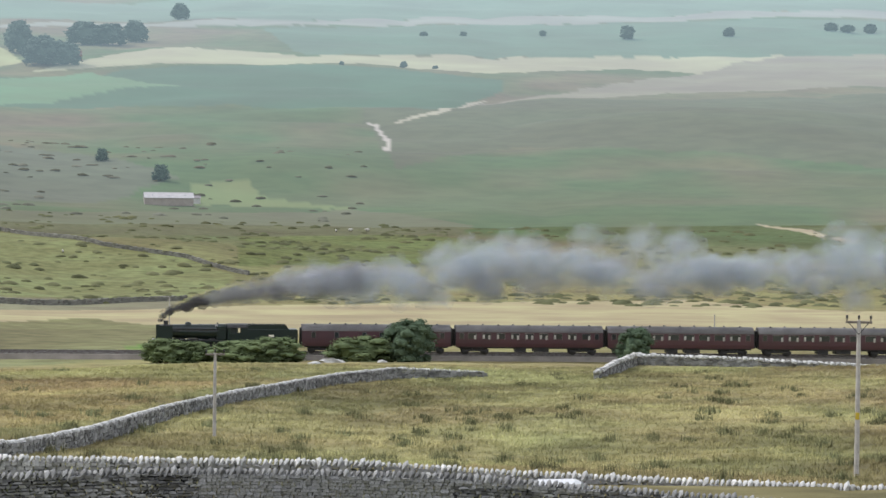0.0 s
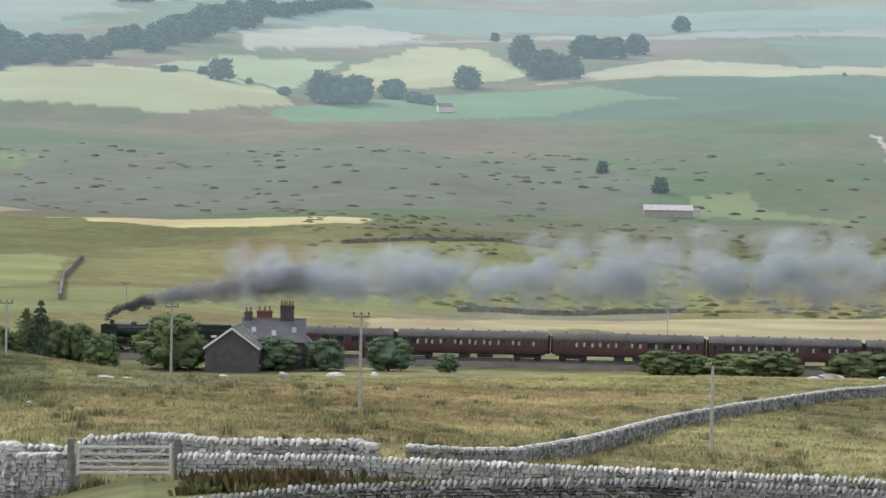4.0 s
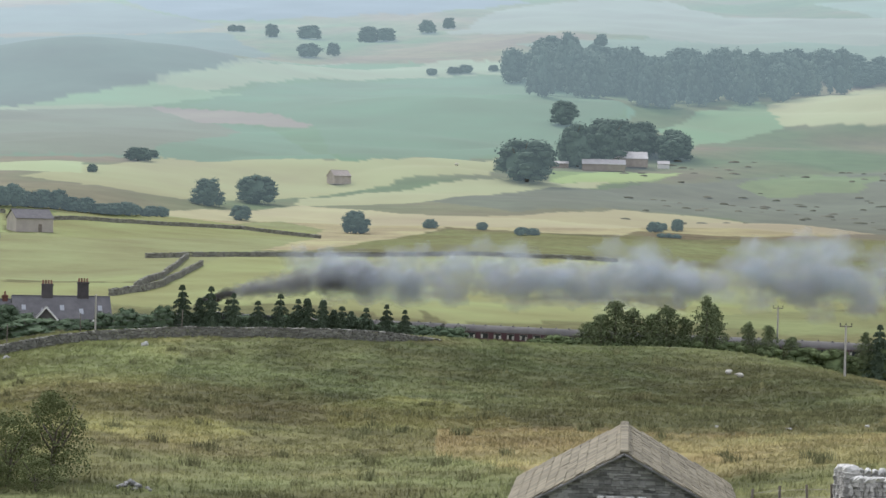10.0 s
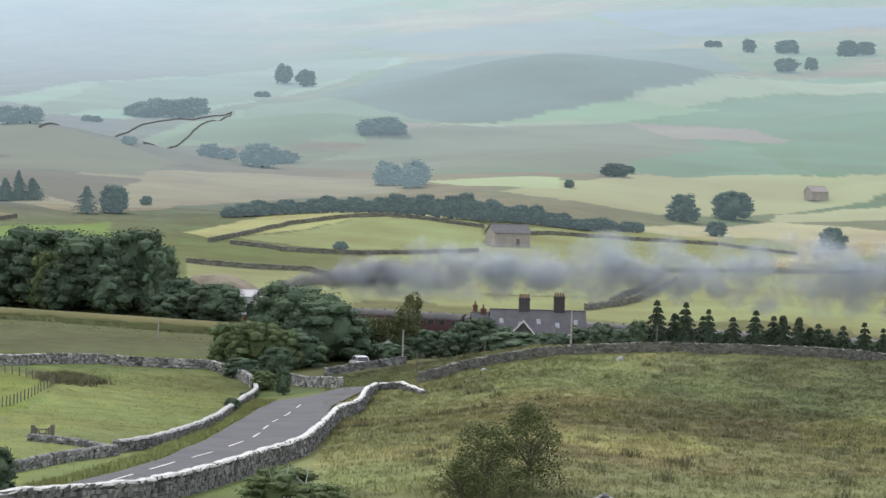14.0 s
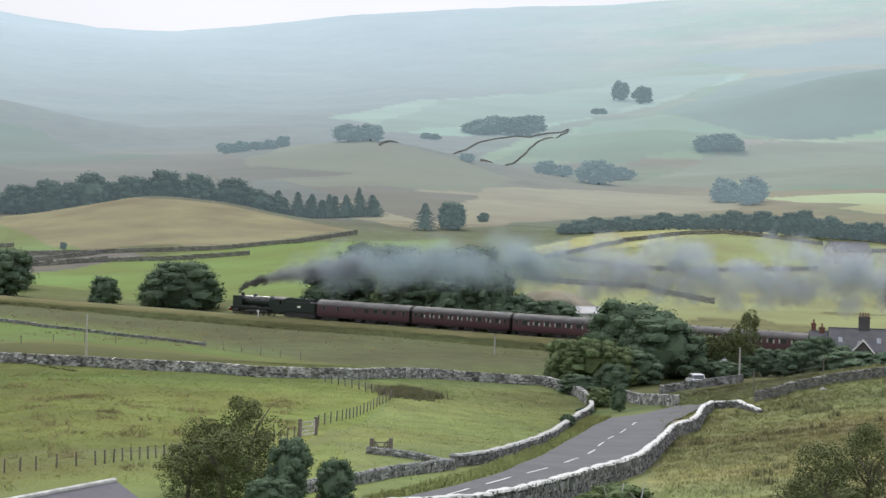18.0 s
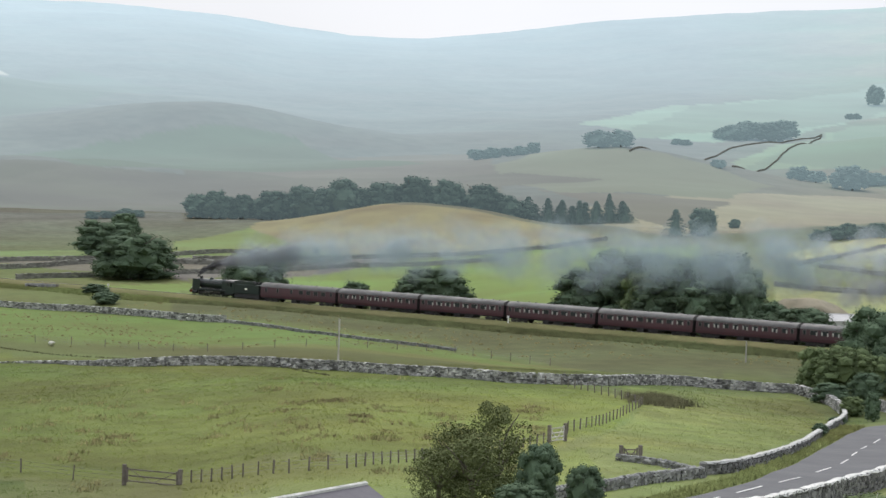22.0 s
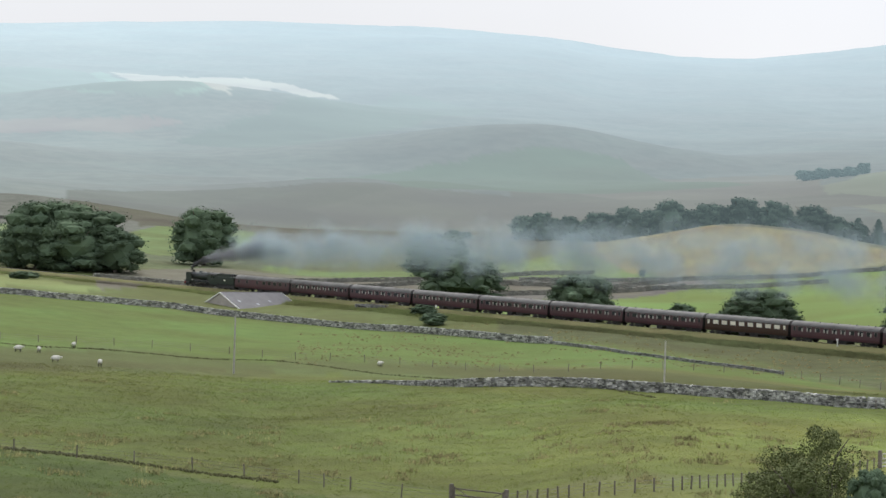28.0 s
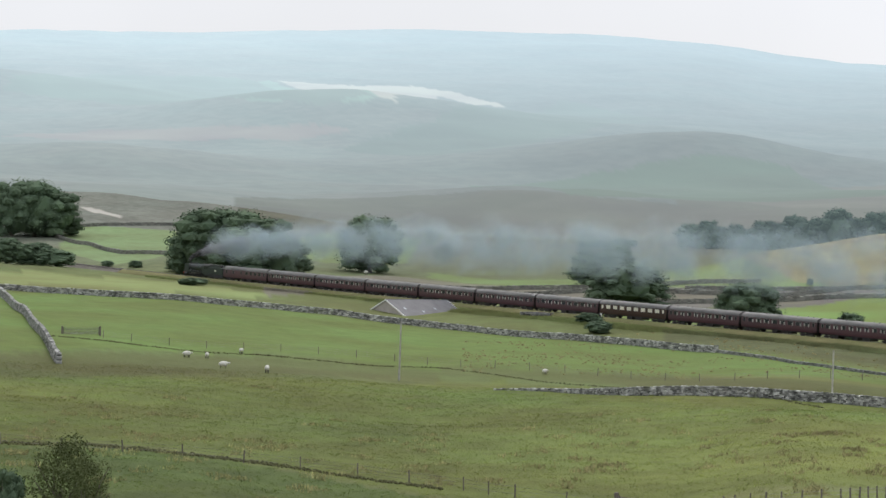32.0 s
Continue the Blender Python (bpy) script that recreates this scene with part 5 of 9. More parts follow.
def build_tender():
    """x = 0 in the middle of the 7 m tender."""
    part("tank", box(bmesh.new(), -3.4, 3.2, -1.3, 1.3, 1.35, 3.15, 0.08), LOCO_GREEN, tender)
    bm = bmesh.new()
    for y in (-1.2, 1.2):
        loft(bm, [[(-2.3, y + e, 3.1), (3.2, y + e, 3.1), (3.2, y + e, 3.55), (2.6, y + e, 3.72), (-1.9, y + e, 3.72)] for e in (-0.03, 0.03)])
    part("coal_rail", bm, LOCO_GREEN, tender)
    part("bulkhead", box(bmesh.new(), 3.1, 3.2, -1.28, 1.28, 3.1, 3.7, 0.02), LOCO_GREEN, tender)
    bm = bmesh.new()
    _coal = random.Random(3)
    for k in range(50):
        blob(bm, (-1.6 + 4.5 * _coal.random(), _coal.uniform(-0.95, 0.95), 3.25 + _coal.random() * 0.4), (0.25, 0.22, 0.2), k, 0.4, 1)
    part("coal", bm, SOOT, tender, "heaped black coal")
    part("frame", box(bmesh.new(), -3.5, 3.3, -1.15, 1.15, 0.55, 1.35, 0.04), SOOT, tender)
    for y in (-1.31, 1.31):
        part("crest", box(bmesh.new(), -0.35, 0.35, y - 0.005, y + 0.005, 2.15, 2.45, 0.01), CREAM, tender, "small pale crest")
    bm = box(box(bmesh.new(), -3.45, -3.38, 0.6, 0.64, 1.4, 3.0), -3.45, -3.38, 0.96, 1.0, 1.4, 3.0)
    part("ladder", bm, SOOT, tender)
    w = None
    for x in (-2.3, -0.1, 2.1):
        for y in (-0.75, 0.75):
            if w is None:
                w = part("wheel", wheel_mesh(0.63, 12), SOOT, tender, m=pose(x, y, 0.63))
            else:
                part_of("wheel", w.data, tender, m=pose(x, y, 0.63))


build_tender()


# ---- where walls run: bearing, range and the height of the top ----
WALL_LINES = {}
WALL_LINES['roadside_near'] = (None, ((19.11, 66, 16.37), (16.13, 66, 16.81), (12.56, 66, 17.02), (7.6, 66, 17.21), (3.13, 66, 17.17), (-0.3, 66, 17.09), (-4.57, 66, 16.78), (-10.19, 66, 16.48)))
WALL_LINES['roadside_far'] = (None, ((19.06, 77, 16.51), (15.43, 77, 16.5), (11.15, 77, 16.37), (5.5, 77, 16.22), (1.99, 77, 16.18), (-1.72, 77, 15.92), (-5.99, 77, 15.74), (-12.11, 77, 15.68)))
WALL_LINES['fold_back'] = (None, ((23.27, 92, 15.19), (22.41, 92, 15.19), (21.84, 92, 15.09), (21.28, 92, 15.52), (19.71, 92, 15.68), (18.85, 91, 15.7), (18.14, 90, 15.65), (16.72, 90, 15.66), (14.59, 90, 15.65), (14.16, 89, 15.62)))
WALL_LINES['fold_end'] = (None, ((23.38, 92, 15.23), (23.27, 88, 15.7), (23.1, 83, 16.19)))
WALL_LINES['fold_front'] = (None, ((23.04, 82, 15.93), (22.41, 81, 16.1), (21.73, 80, 16.18)))
WALL_LINES['field_near'] = (None, ((13.27, 104, 14.08), (11.9, 111, 13.22), (10.62, 121, 12.21), (8.92, 138, 11.16), (6.83, 169, 9.79), (5.14, 190, 9.1), (2.59, 222, 8.14), (1.16, 234, 7.87), (-1.12, 238, 7.27)))
WALL_LINES['trackside'] = (None, ((-3.9, 235, 7.61), (-4.39, 250, 7.66), (-4.88, 268, 7.32), (-7.35, 268, 7.14), (-12.06, 268, 6.41)))
WALL_LINES['hilltop'] = (1.05, ((45.94, 223.1, None), (45.45, 225, None), (45.02, 229.4, None), (43.89, 232.5, None), (42.05, 236.1, None), (39.91, 237.9, None), (37.08, 236, None), (34.9, 239, None), (33.5, 247, None)))
WALL_LINES['road_right'] = (1.2, ((57.2, 92, None), (55.4, 96.8, None), (54.2, 100.6, None), (52.97, 105.1, None), (51.17, 120.3, None), (49.78, 136.7, None), (48.8, 146.6, None), (48.39, 163.8, None), (47.97, 190.3, None), (47.41, 199.5, None), (47.21, 214.5, None), (47, 221.1, None), (46.36, 218.9, None), (45.79, 210, None)))
WALL_LINES['road_left'] = (1.15, ((53.48, 144, None), (52.69, 148.5, None), (52.16, 157.5, None), (51.43, 173.5, None), (50.77, 198.5, None), (50.11, 229.5, None), (50.02, 245, None), (50.08, 252, None), (50.37, 262, None), (50.8, 272.5, None), (51.24, 278, None), (52.63, 275.8, None), (54.01, 272.5, None), (55.97, 250.4, None), (58.53, 244.9, None), (60.8, 256.3, None), (62.64, 266.6, None), (66.39, 277.3, None), (67.75, 278.7, None), (69.74, 292.6, None), (71.16, 294.7, None)))
WALL_LINES['broken'] = (0.7, ((57.6, 117, None), (55.97, 126, None), (54.66, 134.5, None), (53.48, 142, None)))
WALL_LINES['paddock'] = (0.5, ((55.6, 152, None), (54.53, 149, None), (53.48, 143, None)))
WALL_LINES['yard'] = (1.1, ((49.25, 257, None), (48.6, 246, None), (47.9, 235, None)))
WALL_LINES['kerb'] = (0.95, ((48.3, 262, None), (47.6, 266, None), (46.9, 268, None), (46.3, 266, None)))
WALL_LINES['meadow'] = (1.2, ((83.57, 479.4, None), (81.5, 474.4, None), (77.98, 464.2, None), (75.14, 466, None), (72, 448.4, None), (69.43, 433.9, None), (65.61, 401.1, None)))
WALL_LINES['meadow_low'] = (0.5, ((65.61, 401.1, None), (63.78, 372, None), (61.45, 357.8, None), (59.8, 346, None)))
WALL_LINES['meadow_end'] = (1.4, ((84.41, 551.4, None), (83.57, 457.8, None), (82.93, 392.9, None), (82.5, 348.3, None), (82.21, 311.6, None), (82.07, 298.8, None)))
WALL_LINES['far_a'] = (1.2, ((51.32, 625.7, None), (49.36, 708.8, None), (47.82, 731.2, None), (46.83, 736.3, None), (44.41, 719.4, None)))
WALL_LINES['far_b'] = (1.2, ((50.76, 625, None), (49.49, 596.2, None), (47.37, 599.3, None), (44.53, 624.9, None)))
WALL_LINES['far_c'] = (1.2, ((51.86, 524, None), (48.77, 514.7, None), (47.07, 469.5, None)))
WALL_LINES['far_d'] = (1.2, ((39.89, 559.7, None), (40.5, 476.3, None), (41.18, 430.8, None)))
WALL_LINES['far_e'] = (1.2, ((40.92, 558.7, None), (39.89, 573.5, None), (36.32, 591.1, None), (32.79, 613.6, None), (29.08, 620.5, None)))
WALL_LINES['far_f'] = (1.2, ((21.54, 619.6, None), (22.02, 511.8, None), (22.08, 408.7, None)))
WALL_LINES['far_g'] = (1.2, ((15.09, 699.2, None), (11.04, 780.4, None), (8.54, 704.9, None), (6.44, 684.6, None), (4.88, 651.5, None)))
WALL_LINES['far_h'] = (1.2, ((66.46, 628.5, None), (63.28, 639.3, None), (60.89, 633.5, None), (59.19, 638.3, None), (57.5, 651.5, None), (56.08, 701.9, None)))
WALL_LINES['far_i'] = (0.9, ((53.01, 1177.2, None), (50.83, 1733.8, None)))
WALL_LINES['far_j'] = (0.9, ((55.58, 1150, None), (53.02, 1524, None), (50.83, 1739.6, None)))
WALL_LINES['far_k'] = (1.2, ((43.26, 709.6, None), (41.41, 740.1, None), (38.57, 776.1, None), (36.58, 745.2, None)))
WALL_LINES['far_l'] = (1.2, ((41.79, 407.1, None), (40.51, 439, None), (39.53, 526.6, None)))
WALL_LINES['far_m'] = (1.2, ((77.1, 590, None), (73.62, 549.7, None), (68.68, 613.4, None), (62.99, 599.3, None), (58.76, 608.5, None)))
WALL_LINES['far_n'] = (1.2, ((70.8, 527.6, None), (65.83, 569.4, None), (62.28, 607.4, None)))
WALL_LINES['far_o'] = (1.2, ((12.12, 485.2, None), (8.95, 521.4, None), (6.43, 545.4, None)))
WALL_LINES['far_t'] = (1.2, ((83.5, 850, None), (82.4, 859, None), (81.05, 868, None), (79.24, 876, None)))
WALL_LINES['far_u'] = (1.2, ((83.5, 850, None), (82.4, 828, None), (80.6, 725, None), (79.35, 713, None)))
WALL_LINES['far_v'] = (1.2, ((74.5, 622, None), (71.3, 609, None), (68.3, 632, None), (66.8, 648, None), (64.6, 681, None)))
WALL_LINES['far_w'] = (1.2, ((66.7, 616, None), (64.5, 600, None), (62.5, 635, None)))
# poles: bearing, range, height of the top, crossarms
POLE_SPOTS = ((-10.4, 114, 19.38, 2), (5.7, 150, 14.86, 1), (14.56, 175, 16.5, 1), (19.31, 218, 15.07, 1), (23.38, 238, 14.35, 1), (25.06, 285, 14.22, 1), (42.14, 272, 14.21, 0), (46.37, 268, 11.38, 0), (-6.84, 370, 7.23, 0), (6.85, 400, 7.7, 0), (20.45, 380, 11.31, 1), (62.74, 288, 12.13, 0), (73.57, 312, 12.72, 0), (52.51, 335, 8.66, 0))
# trees: bearing, range, height and spread
TREE_SPOTS = []
TREE_SPOTS += [('thorn', *q) for q in ((47.2, 300, 5.4, 4.5), (46.8, 299, 5.3, 4.6), (46.17, 300, 8.7, 3.8), (46.45, 298, 5.6, 3.4),)]
TREE_SPOTS += [('light', *q) for q in ((6.91, 284, 3.7, 6.4), (6.2, 284, 3.1, 4.2), (5, 284, 3.3, 7.8), (4.15, 284, 3.9, 6.4), (2.02, 284, 4, 7.8),)]
TREE_SPOTS += [('bush', *q) for q in ((0.81, 284, 6.5, 6), (-4.88, 284, 5.5, 4.6), (15.47, 278, 4.4, 4.8), (13.85, 278, 4.8, 5.2), (12.37, 278, 2.6, 2.6), (52.1, 385.5, 5.9, 7.7), (43.6, 286, 3.6, 8.5), (42.75, 286, 3.6, 5), (41.33, 284, 5.3, 4.2), (40.48, 284, 5.9, 4.2), (62.33, 441.7, 6.2, 5.5), (51.1, 381.4, 7.3, 8.5), (57.57, 112, 3.7, 2.1), (56.43, 110, 2.7, 1.9), (58.14, 108, 1.7, 1.9), (62.32, 450, 5.6, 4.5), (68.86, 462, 2.3, 5.2), (79, 631.5, 5.3, 6.3), (83.03, 640, 6.6, 9.5), (82.62, 642, 7.3, 9.6),)]
TREE_SPOTS += [('bush', *q) for q in ((83.44, 640, 7.9, 9.5), (82.2, 635, 5.1, 9.5), (80.96, 667.3, 2, 3.3), (80.26, 659.2, 2.3, 4.1), (79.13, 639.7, 4, 8), (83.18, 108, 4.1, 1.6), (68.58, 443.5, 2.7, 5), (78.84, 554.2, 2.1, 6.2), (58.07, 110, 1.7, 2.5), (39.49, 287, 3.6, 5), (39.08, 287, 3.5, 5), (38.66, 287, 3.5, 5), (38.24, 287, 4.4, 5), (37.82, 287, 4.4, 5), (37.4, 287, 4.3, 5), (36.98, 287, 4.3, 5), (36.56, 287, 4.3, 5), (36.13, 287, 4.3, 5), (35.71, 287, 5.2, 5), (35.29, 287, 5.1, 5),)]
TREE_SPOTS += [('bush', *q) for q in ((34.86, 287, 5.1, 5), (34.44, 287, 5, 5), (34.01, 287, 4.9, 5), (33.59, 287, 4.8, 5), (33.16, 287, 4.7, 5), (50.4, 266, 2.6, 4.2), (49.35, 238, 3.3, 1.5), (50.62, 205, 1.5, 1.3), (50.2, 229, 0.9, 1.6), (45.75, 293, 4.1, 4), (45.25, 293, 4, 4.4), (46.5, 300, 3.4, 6), (47.4, 302, 3.5, 5),)]
TREE_SPOTS += [('light', *q) for q in ((31, 285, 3.6, 4), (30.5, 285, 4.2, 4.4), (30, 285, 4, 4), (29.2, 284, 3.6, 5), (28.2, 284, 4.2, 5), (27.2, 284, 4.4, 5), (26.2, 284, 4.4, 5), (25.3, 284, 4.4, 5), (24.4, 285, 4.6, 5), (23.6, 285, 4.8, 5),)]
TREE_SPOTS += [('far', *q) for q in ((7.1, 1064.7, 7.9, 7.9), (8.56, 1129.8, 6.4, 5.6), (10.59, 1853.9, 25.7, 20.7), (10.04, 1764.6, 21.5, 26.3), (9, 1942.7, 20, 29), (8.45, 1945.5, 19, 29), (7.75, 1981.3, 19.4, 19.7), (6.64, 2224.1, 16.4, 16.6), (1.05, 1754.1, 5.2, 5.2), (0.25, 1755.8, 2.6, 4.4), (2.6, 1745.5, 3, 3.5), (-4.56, 2100.6, 13, 13.1), (-7.09, 2138.7, 8.9, 10.6), (-9.6, 2206.4, 8.1, 13.7), (-10.01, 2196.4, 7.5, 13.7), (-10.56, 2216.7, 9.7, 11), (0.55, 2060.4, 4.1, 7.2), (-0.45, 2077.5, 4.1, 7.2), (-2.44, 2133.6, 5.3, 7.4), (18.19, 1649.6, 16.4, 18.5),)]
TREE_SPOTS += [('far', *q) for q in ((18.62, 1686.2, 6.3, 8.4), (19.48, 1701.9, 6.3, 12.7), (17.48, 1653.8, 4.9, 4.9), (16.59, 1548.2, 6.5, 9.6), (15.63, 1534.3, 22.8, 19.1), (15.2, 1534.5, 19, 22.9), (14.71, 1534.6, 20.1, 19.1), (13.86, 1603, 13.8, 17.9), (11.98, 1677, 16.9, 20.8), (13.16, 1546.7, 7.6, 19.2), (11.31, 2086.9, 8.7, 9.3), (10.64, 1894.8, 23.2, 21.2), (10.04, 1742, 21.3, 30.3), (9.49, 1739.9, 19.1, 21.6), (9.09, 2022.4, 14.8, 15.1), (30.15, 1184.6, 23.1, 20.6), (29.45, 1189.8, 24.8, 23.7), (28.63, 1246.4, 21.4, 21.7), (27.79, 1235.1, 15.2, 21.5), (30.51, 1449.3, 15.9, 18),)]
TREE_SPOTS += [('far', *q) for q in ((27.62, 866.1, 4.7, 4.3), (28.17, 850.5, 4.2, 6.3), (27.82, 810.3, 2, 8.1), (19.3, 2445.7, 10.3, 18.2), (20.37, 2397.6, 9.5, 35.8), (18.38, 2467.5, 9.2, 12.3), (29.65, 2066.7, 10.1, 12.8), (39.43, 893.8, 11, 12.2), (38.22, 944.8, 12.1, 17.6), (38.58, 839.3, 5.8, 8.3), (33.82, 840.4, 3.5, 5.2), (31.41, 1066.1, 21.2, 29.2), (31.7, 1124.7, 15.3, 16.8), (29.29, 1320.3, 19.7, 29.5), (30, 1252, 15.5, 18.7), (28.58, 1262.2, 17.2, 18.8), (27.72, 1251.8, 15.5, 18.7), (38.8, 2382.8, 7, 16.6), (37.92, 2307, 13.6, 14.9), (36.98, 2289.7, 14.7, 23.9),)]
TREE_SPOTS += [('far', *q) for q in ((35.27, 2255.5, 17.8, 34.8), (34.01, 2330.9, 13.8, 18.5), (33.48, 2379.2, 11.8, 13), (36.99, 2035.4, 13, 20.2), (36.36, 2064.5, 12.2, 12.8), (41.04, 1115.7, 4.6, 12.5), (33.88, 1857.1, 5.5, 9.2), (33.17, 1858.8, 6.9, 18.5), (32.32, 1869.3, 5.5, 8.4), (29.64, 2096.7, 8.8, 10.4), (32.51, 833.8, 3.1, 4.1), (31.37, 783.5, 2.9, 7.8), (28.1, 868.2, 3.2, 6.5), (27.61, 886.7, 3.3, 4.4), (46.92, 995.4, 10.4, 9.9), (46.28, 971.6, 8.4, 9.7), (41.17, 1095.3, 6.8, 12.3), (42.3, 993.9, 3.7, 4.4), (48.01, 621.4, 2.3, 3.9), (50.03, 1133.3, 11.7, 16.9),)]
TREE_SPOTS += [('far', *q) for q in ((49.54, 1229.2, 7.9, 12.2), (51.16, 1196.3, 7, 17.8), (53.31, 1144.3, 4.2, 6.3), (53.69, 763.9, 9.3, 9.5), (52.86, 833.3, 3.1, 3.1), (47.45, 1398.3, 8.7, 10.4), (46.88, 1409.7, 10.5, 17.5), (49.59, 2060.9, 17.8, 12.8), (49.03, 2055.6, 12.6, 15.3), (52.36, 1654.4, 14.2, 32.9), (53.05, 1610.7, 11, 20), (50.08, 1911.2, 6.1, 11.9), (50.77, 745.6, 3.8, 7), (50.43, 747.9, 4.7, 7.1), (50.08, 749.7, 5.5, 7.1), (49.74, 753.4, 4.4, 7.1), (49.4, 757.8, 5.4, 7.2), (49.05, 761.7, 4.2, 7.2), (48.71, 763.5, 5.1, 7.2), (48.36, 767.9, 6.1, 7.3),)]
TREE_SPOTS += [('far', *q) for q in ((48.02, 768.4, 4.9, 7.3), (47.67, 765.9, 5.8, 7.2), (47.32, 770.5, 4.5, 7.3), (46.98, 816.2, 6.1, 7.7), (46.63, 811.2, 7.7, 7.7), (46.28, 752.6, 6.2, 7.1), (45.93, 747.2, 7.8, 7.1), (45.58, 744.9, 6.5, 7), (45.23, 744.2, 8.3, 7), (44.88, 744.3, 9.6, 7), (44.54, 747.9, 7.1, 7.1), (44.19, 758.6, 8, 7.2), (43.84, 767.7, 5.8, 7.3), (43.49, 773.3, 6.5, 7.3), (43.14, 773.5, 7, 7.3), (42.79, 774.1, 5, 7.3), (42.44, 774.4, 5.6, 7.3), (42.09, 775.6, 4, 7.3), (41.74, 780.4, 4.5, 7.4), (41.39, 785.5, 4.9, 7.4),)]
TREE_SPOTS += [('far', *q) for q in ((41.04, 793.3, 3.6, 7.5), (40.69, 804.4, 3.9, 7.6), (65.93, 842, 10.7, 9.4), (65.24, 842, 9.9, 7.3), (64.55, 842, 11.7, 12.6), (63.72, 842, 13.5, 14.7), (62.75, 842, 15.5, 14.7), (61.77, 842, 13.2, 12.6), (60.92, 842, 15.2, 12.6), (60.07, 842, 14.1, 12.6), (59.22, 842, 14, 14.7), (58.65, 842, 10.3, 10.5), (53.7, 754, 9.9, 9.4), (52.91, 827.3, 3.5, 4.1), (58.84, 1228.1, 6.1, 30.5), (59.27, 1380, 5.1, 17.2), (58.13, 1207.4, 6, 12), (56.08, 1175.9, 8.5, 23.4), (52.18, 1687.7, 13.8, 42), (53.03, 1639.3, 11.1, 24.5),)]
TREE_SPOTS += [('far', *q) for q in ((54.3, 1542, 5.4, 12.3), (53.36, 1148.4, 4.3, 7.1), (51.15, 1168.2, 8.1, 17.4), (50.15, 1141.2, 11.9, 17), (49.59, 1238, 7.6, 18.5), (47.03, 1407.6, 10, 28), (46.5, 993.6, 9.8, 22.2), (49.52, 2057.2, 17.7, 12.8), (48.95, 2025.4, 15, 15.1), (63.37, 663.6, 2.1, 2), (68.64, 835.8, 3.3, 14.5), (68.01, 855, 3.2, 8.5), (66.34, 846, 9.7, 13), (65.82, 846, 9.2, 13), (65.3, 846, 8.7, 13), (64.77, 846, 8.2, 13), (64.25, 846, 10.8, 13), (63.72, 846, 11.9, 13), (63.19, 846, 12.7, 13), (62.66, 846, 13.1, 13),)]
TREE_SPOTS += [('far', *q) for q in ((62.13, 846, 12, 13), (61.6, 846, 13.1, 13), (61.06, 846, 12.3, 13), (60.53, 846, 11.9, 13), (59.99, 846, 11.5, 13), (59.45, 846, 9.9, 13), (58.91, 846, 8.3, 13), (58.36, 846, 8.9, 13),)]
TREE_SPOTS += [('broad', *q) for q in ((16.75, 278, 4.6, 5.5), (40.94, 288, 4.6, 4.3), (40.32, 288, 4.7, 4.3), (39.63, 288, 4.9, 4.3), (38.38, 288, 5.1, 4.3), (37.26, 288, 5.4, 4.3), (36.27, 288, 5.8, 4.3), (35.57, 288, 6, 4.3), (51.2, 383.8, 7, 9.1), (49.53, 262, 4.4, 3.6), (64.91, 465.7, 10.7, 11), (65.4, 467.4, 5.4, 4.6), (60.42, 433.7, 10.2, 11.9), (61.13, 436.1, 5.7, 5.4), (56.44, 413.7, 11.9, 12.3), (56.93, 414.2, 6.7, 6.2), (55.45, 412.7, 15.3, 13.3), (54.17, 404.7, 14.7, 13.1), (53.04, 399.6, 16.3, 10.9), (52.47, 393.1, 13.2, 5.9),)]
TREE_SPOTS += [('broad', *q) for q in ((54.74, 401.3, 9.5, 9), (53.61, 396.1, 9.9, 8.9), (51.9, 388.7, 7.8, 5.8), (67.82, 545, 10.9, 16.3), (64.89, 500, 8.5, 10.6), (60.34, 440, 9.9, 11.5), (78.44, 623.8, 20.9, 17.5), (74.39, 688, 19, 16), (68.03, 535, 12.2, 13.3), (68.69, 642.3, 11.1, 14.4), (68.15, 748.4, 9.2, 8.4), (82.78, 820.8, 22.4, 17.9), (82.23, 822.6, 17.6, 15.4), (83.33, 815.6, 21, 15.2), (49.25, 303, 10.7, 8.6), (48.75, 297, 9.6, 8), (48.3, 291, 8.8, 8.6), (47.8, 294, 6.2, 5.5), (49.75, 304, 7.5, 6), (49, 283, 5, 6),)]
TREE_SPOTS += [('broad', *q) for q in ((44.75, 294, 5.3, 5), (44.4, 294, 5.9, 5), (78.55, 622, 17.4, 16.2), (77.95, 624, 20.6, 18.8), (77.2, 620, 18.2, 17.5), (76.6, 612, 13, 12.5), (77.6, 616, 15.6, 17.5),)]
TREE_SPOTS += [('light', *q) for q in ((19.28, 278, 7.4, 7.9), (21.03, 278, 4.8, 4.1), (55.24, 403.7, 11.4, 6), (49.32, 104, 2.4, 3.4), (48.33, 102, 1.7, 2.3), (50.1, 281, 6.9, 6.4), (50.75, 286, 6, 5), (49.45, 280, 5.8, 5), (49.85, 249, 2.4, 2.6), (22.18, 284, 6, 3.6), (21.61, 284, 5.6, 3.8), (22.9, 285, 4.4, 4),)]
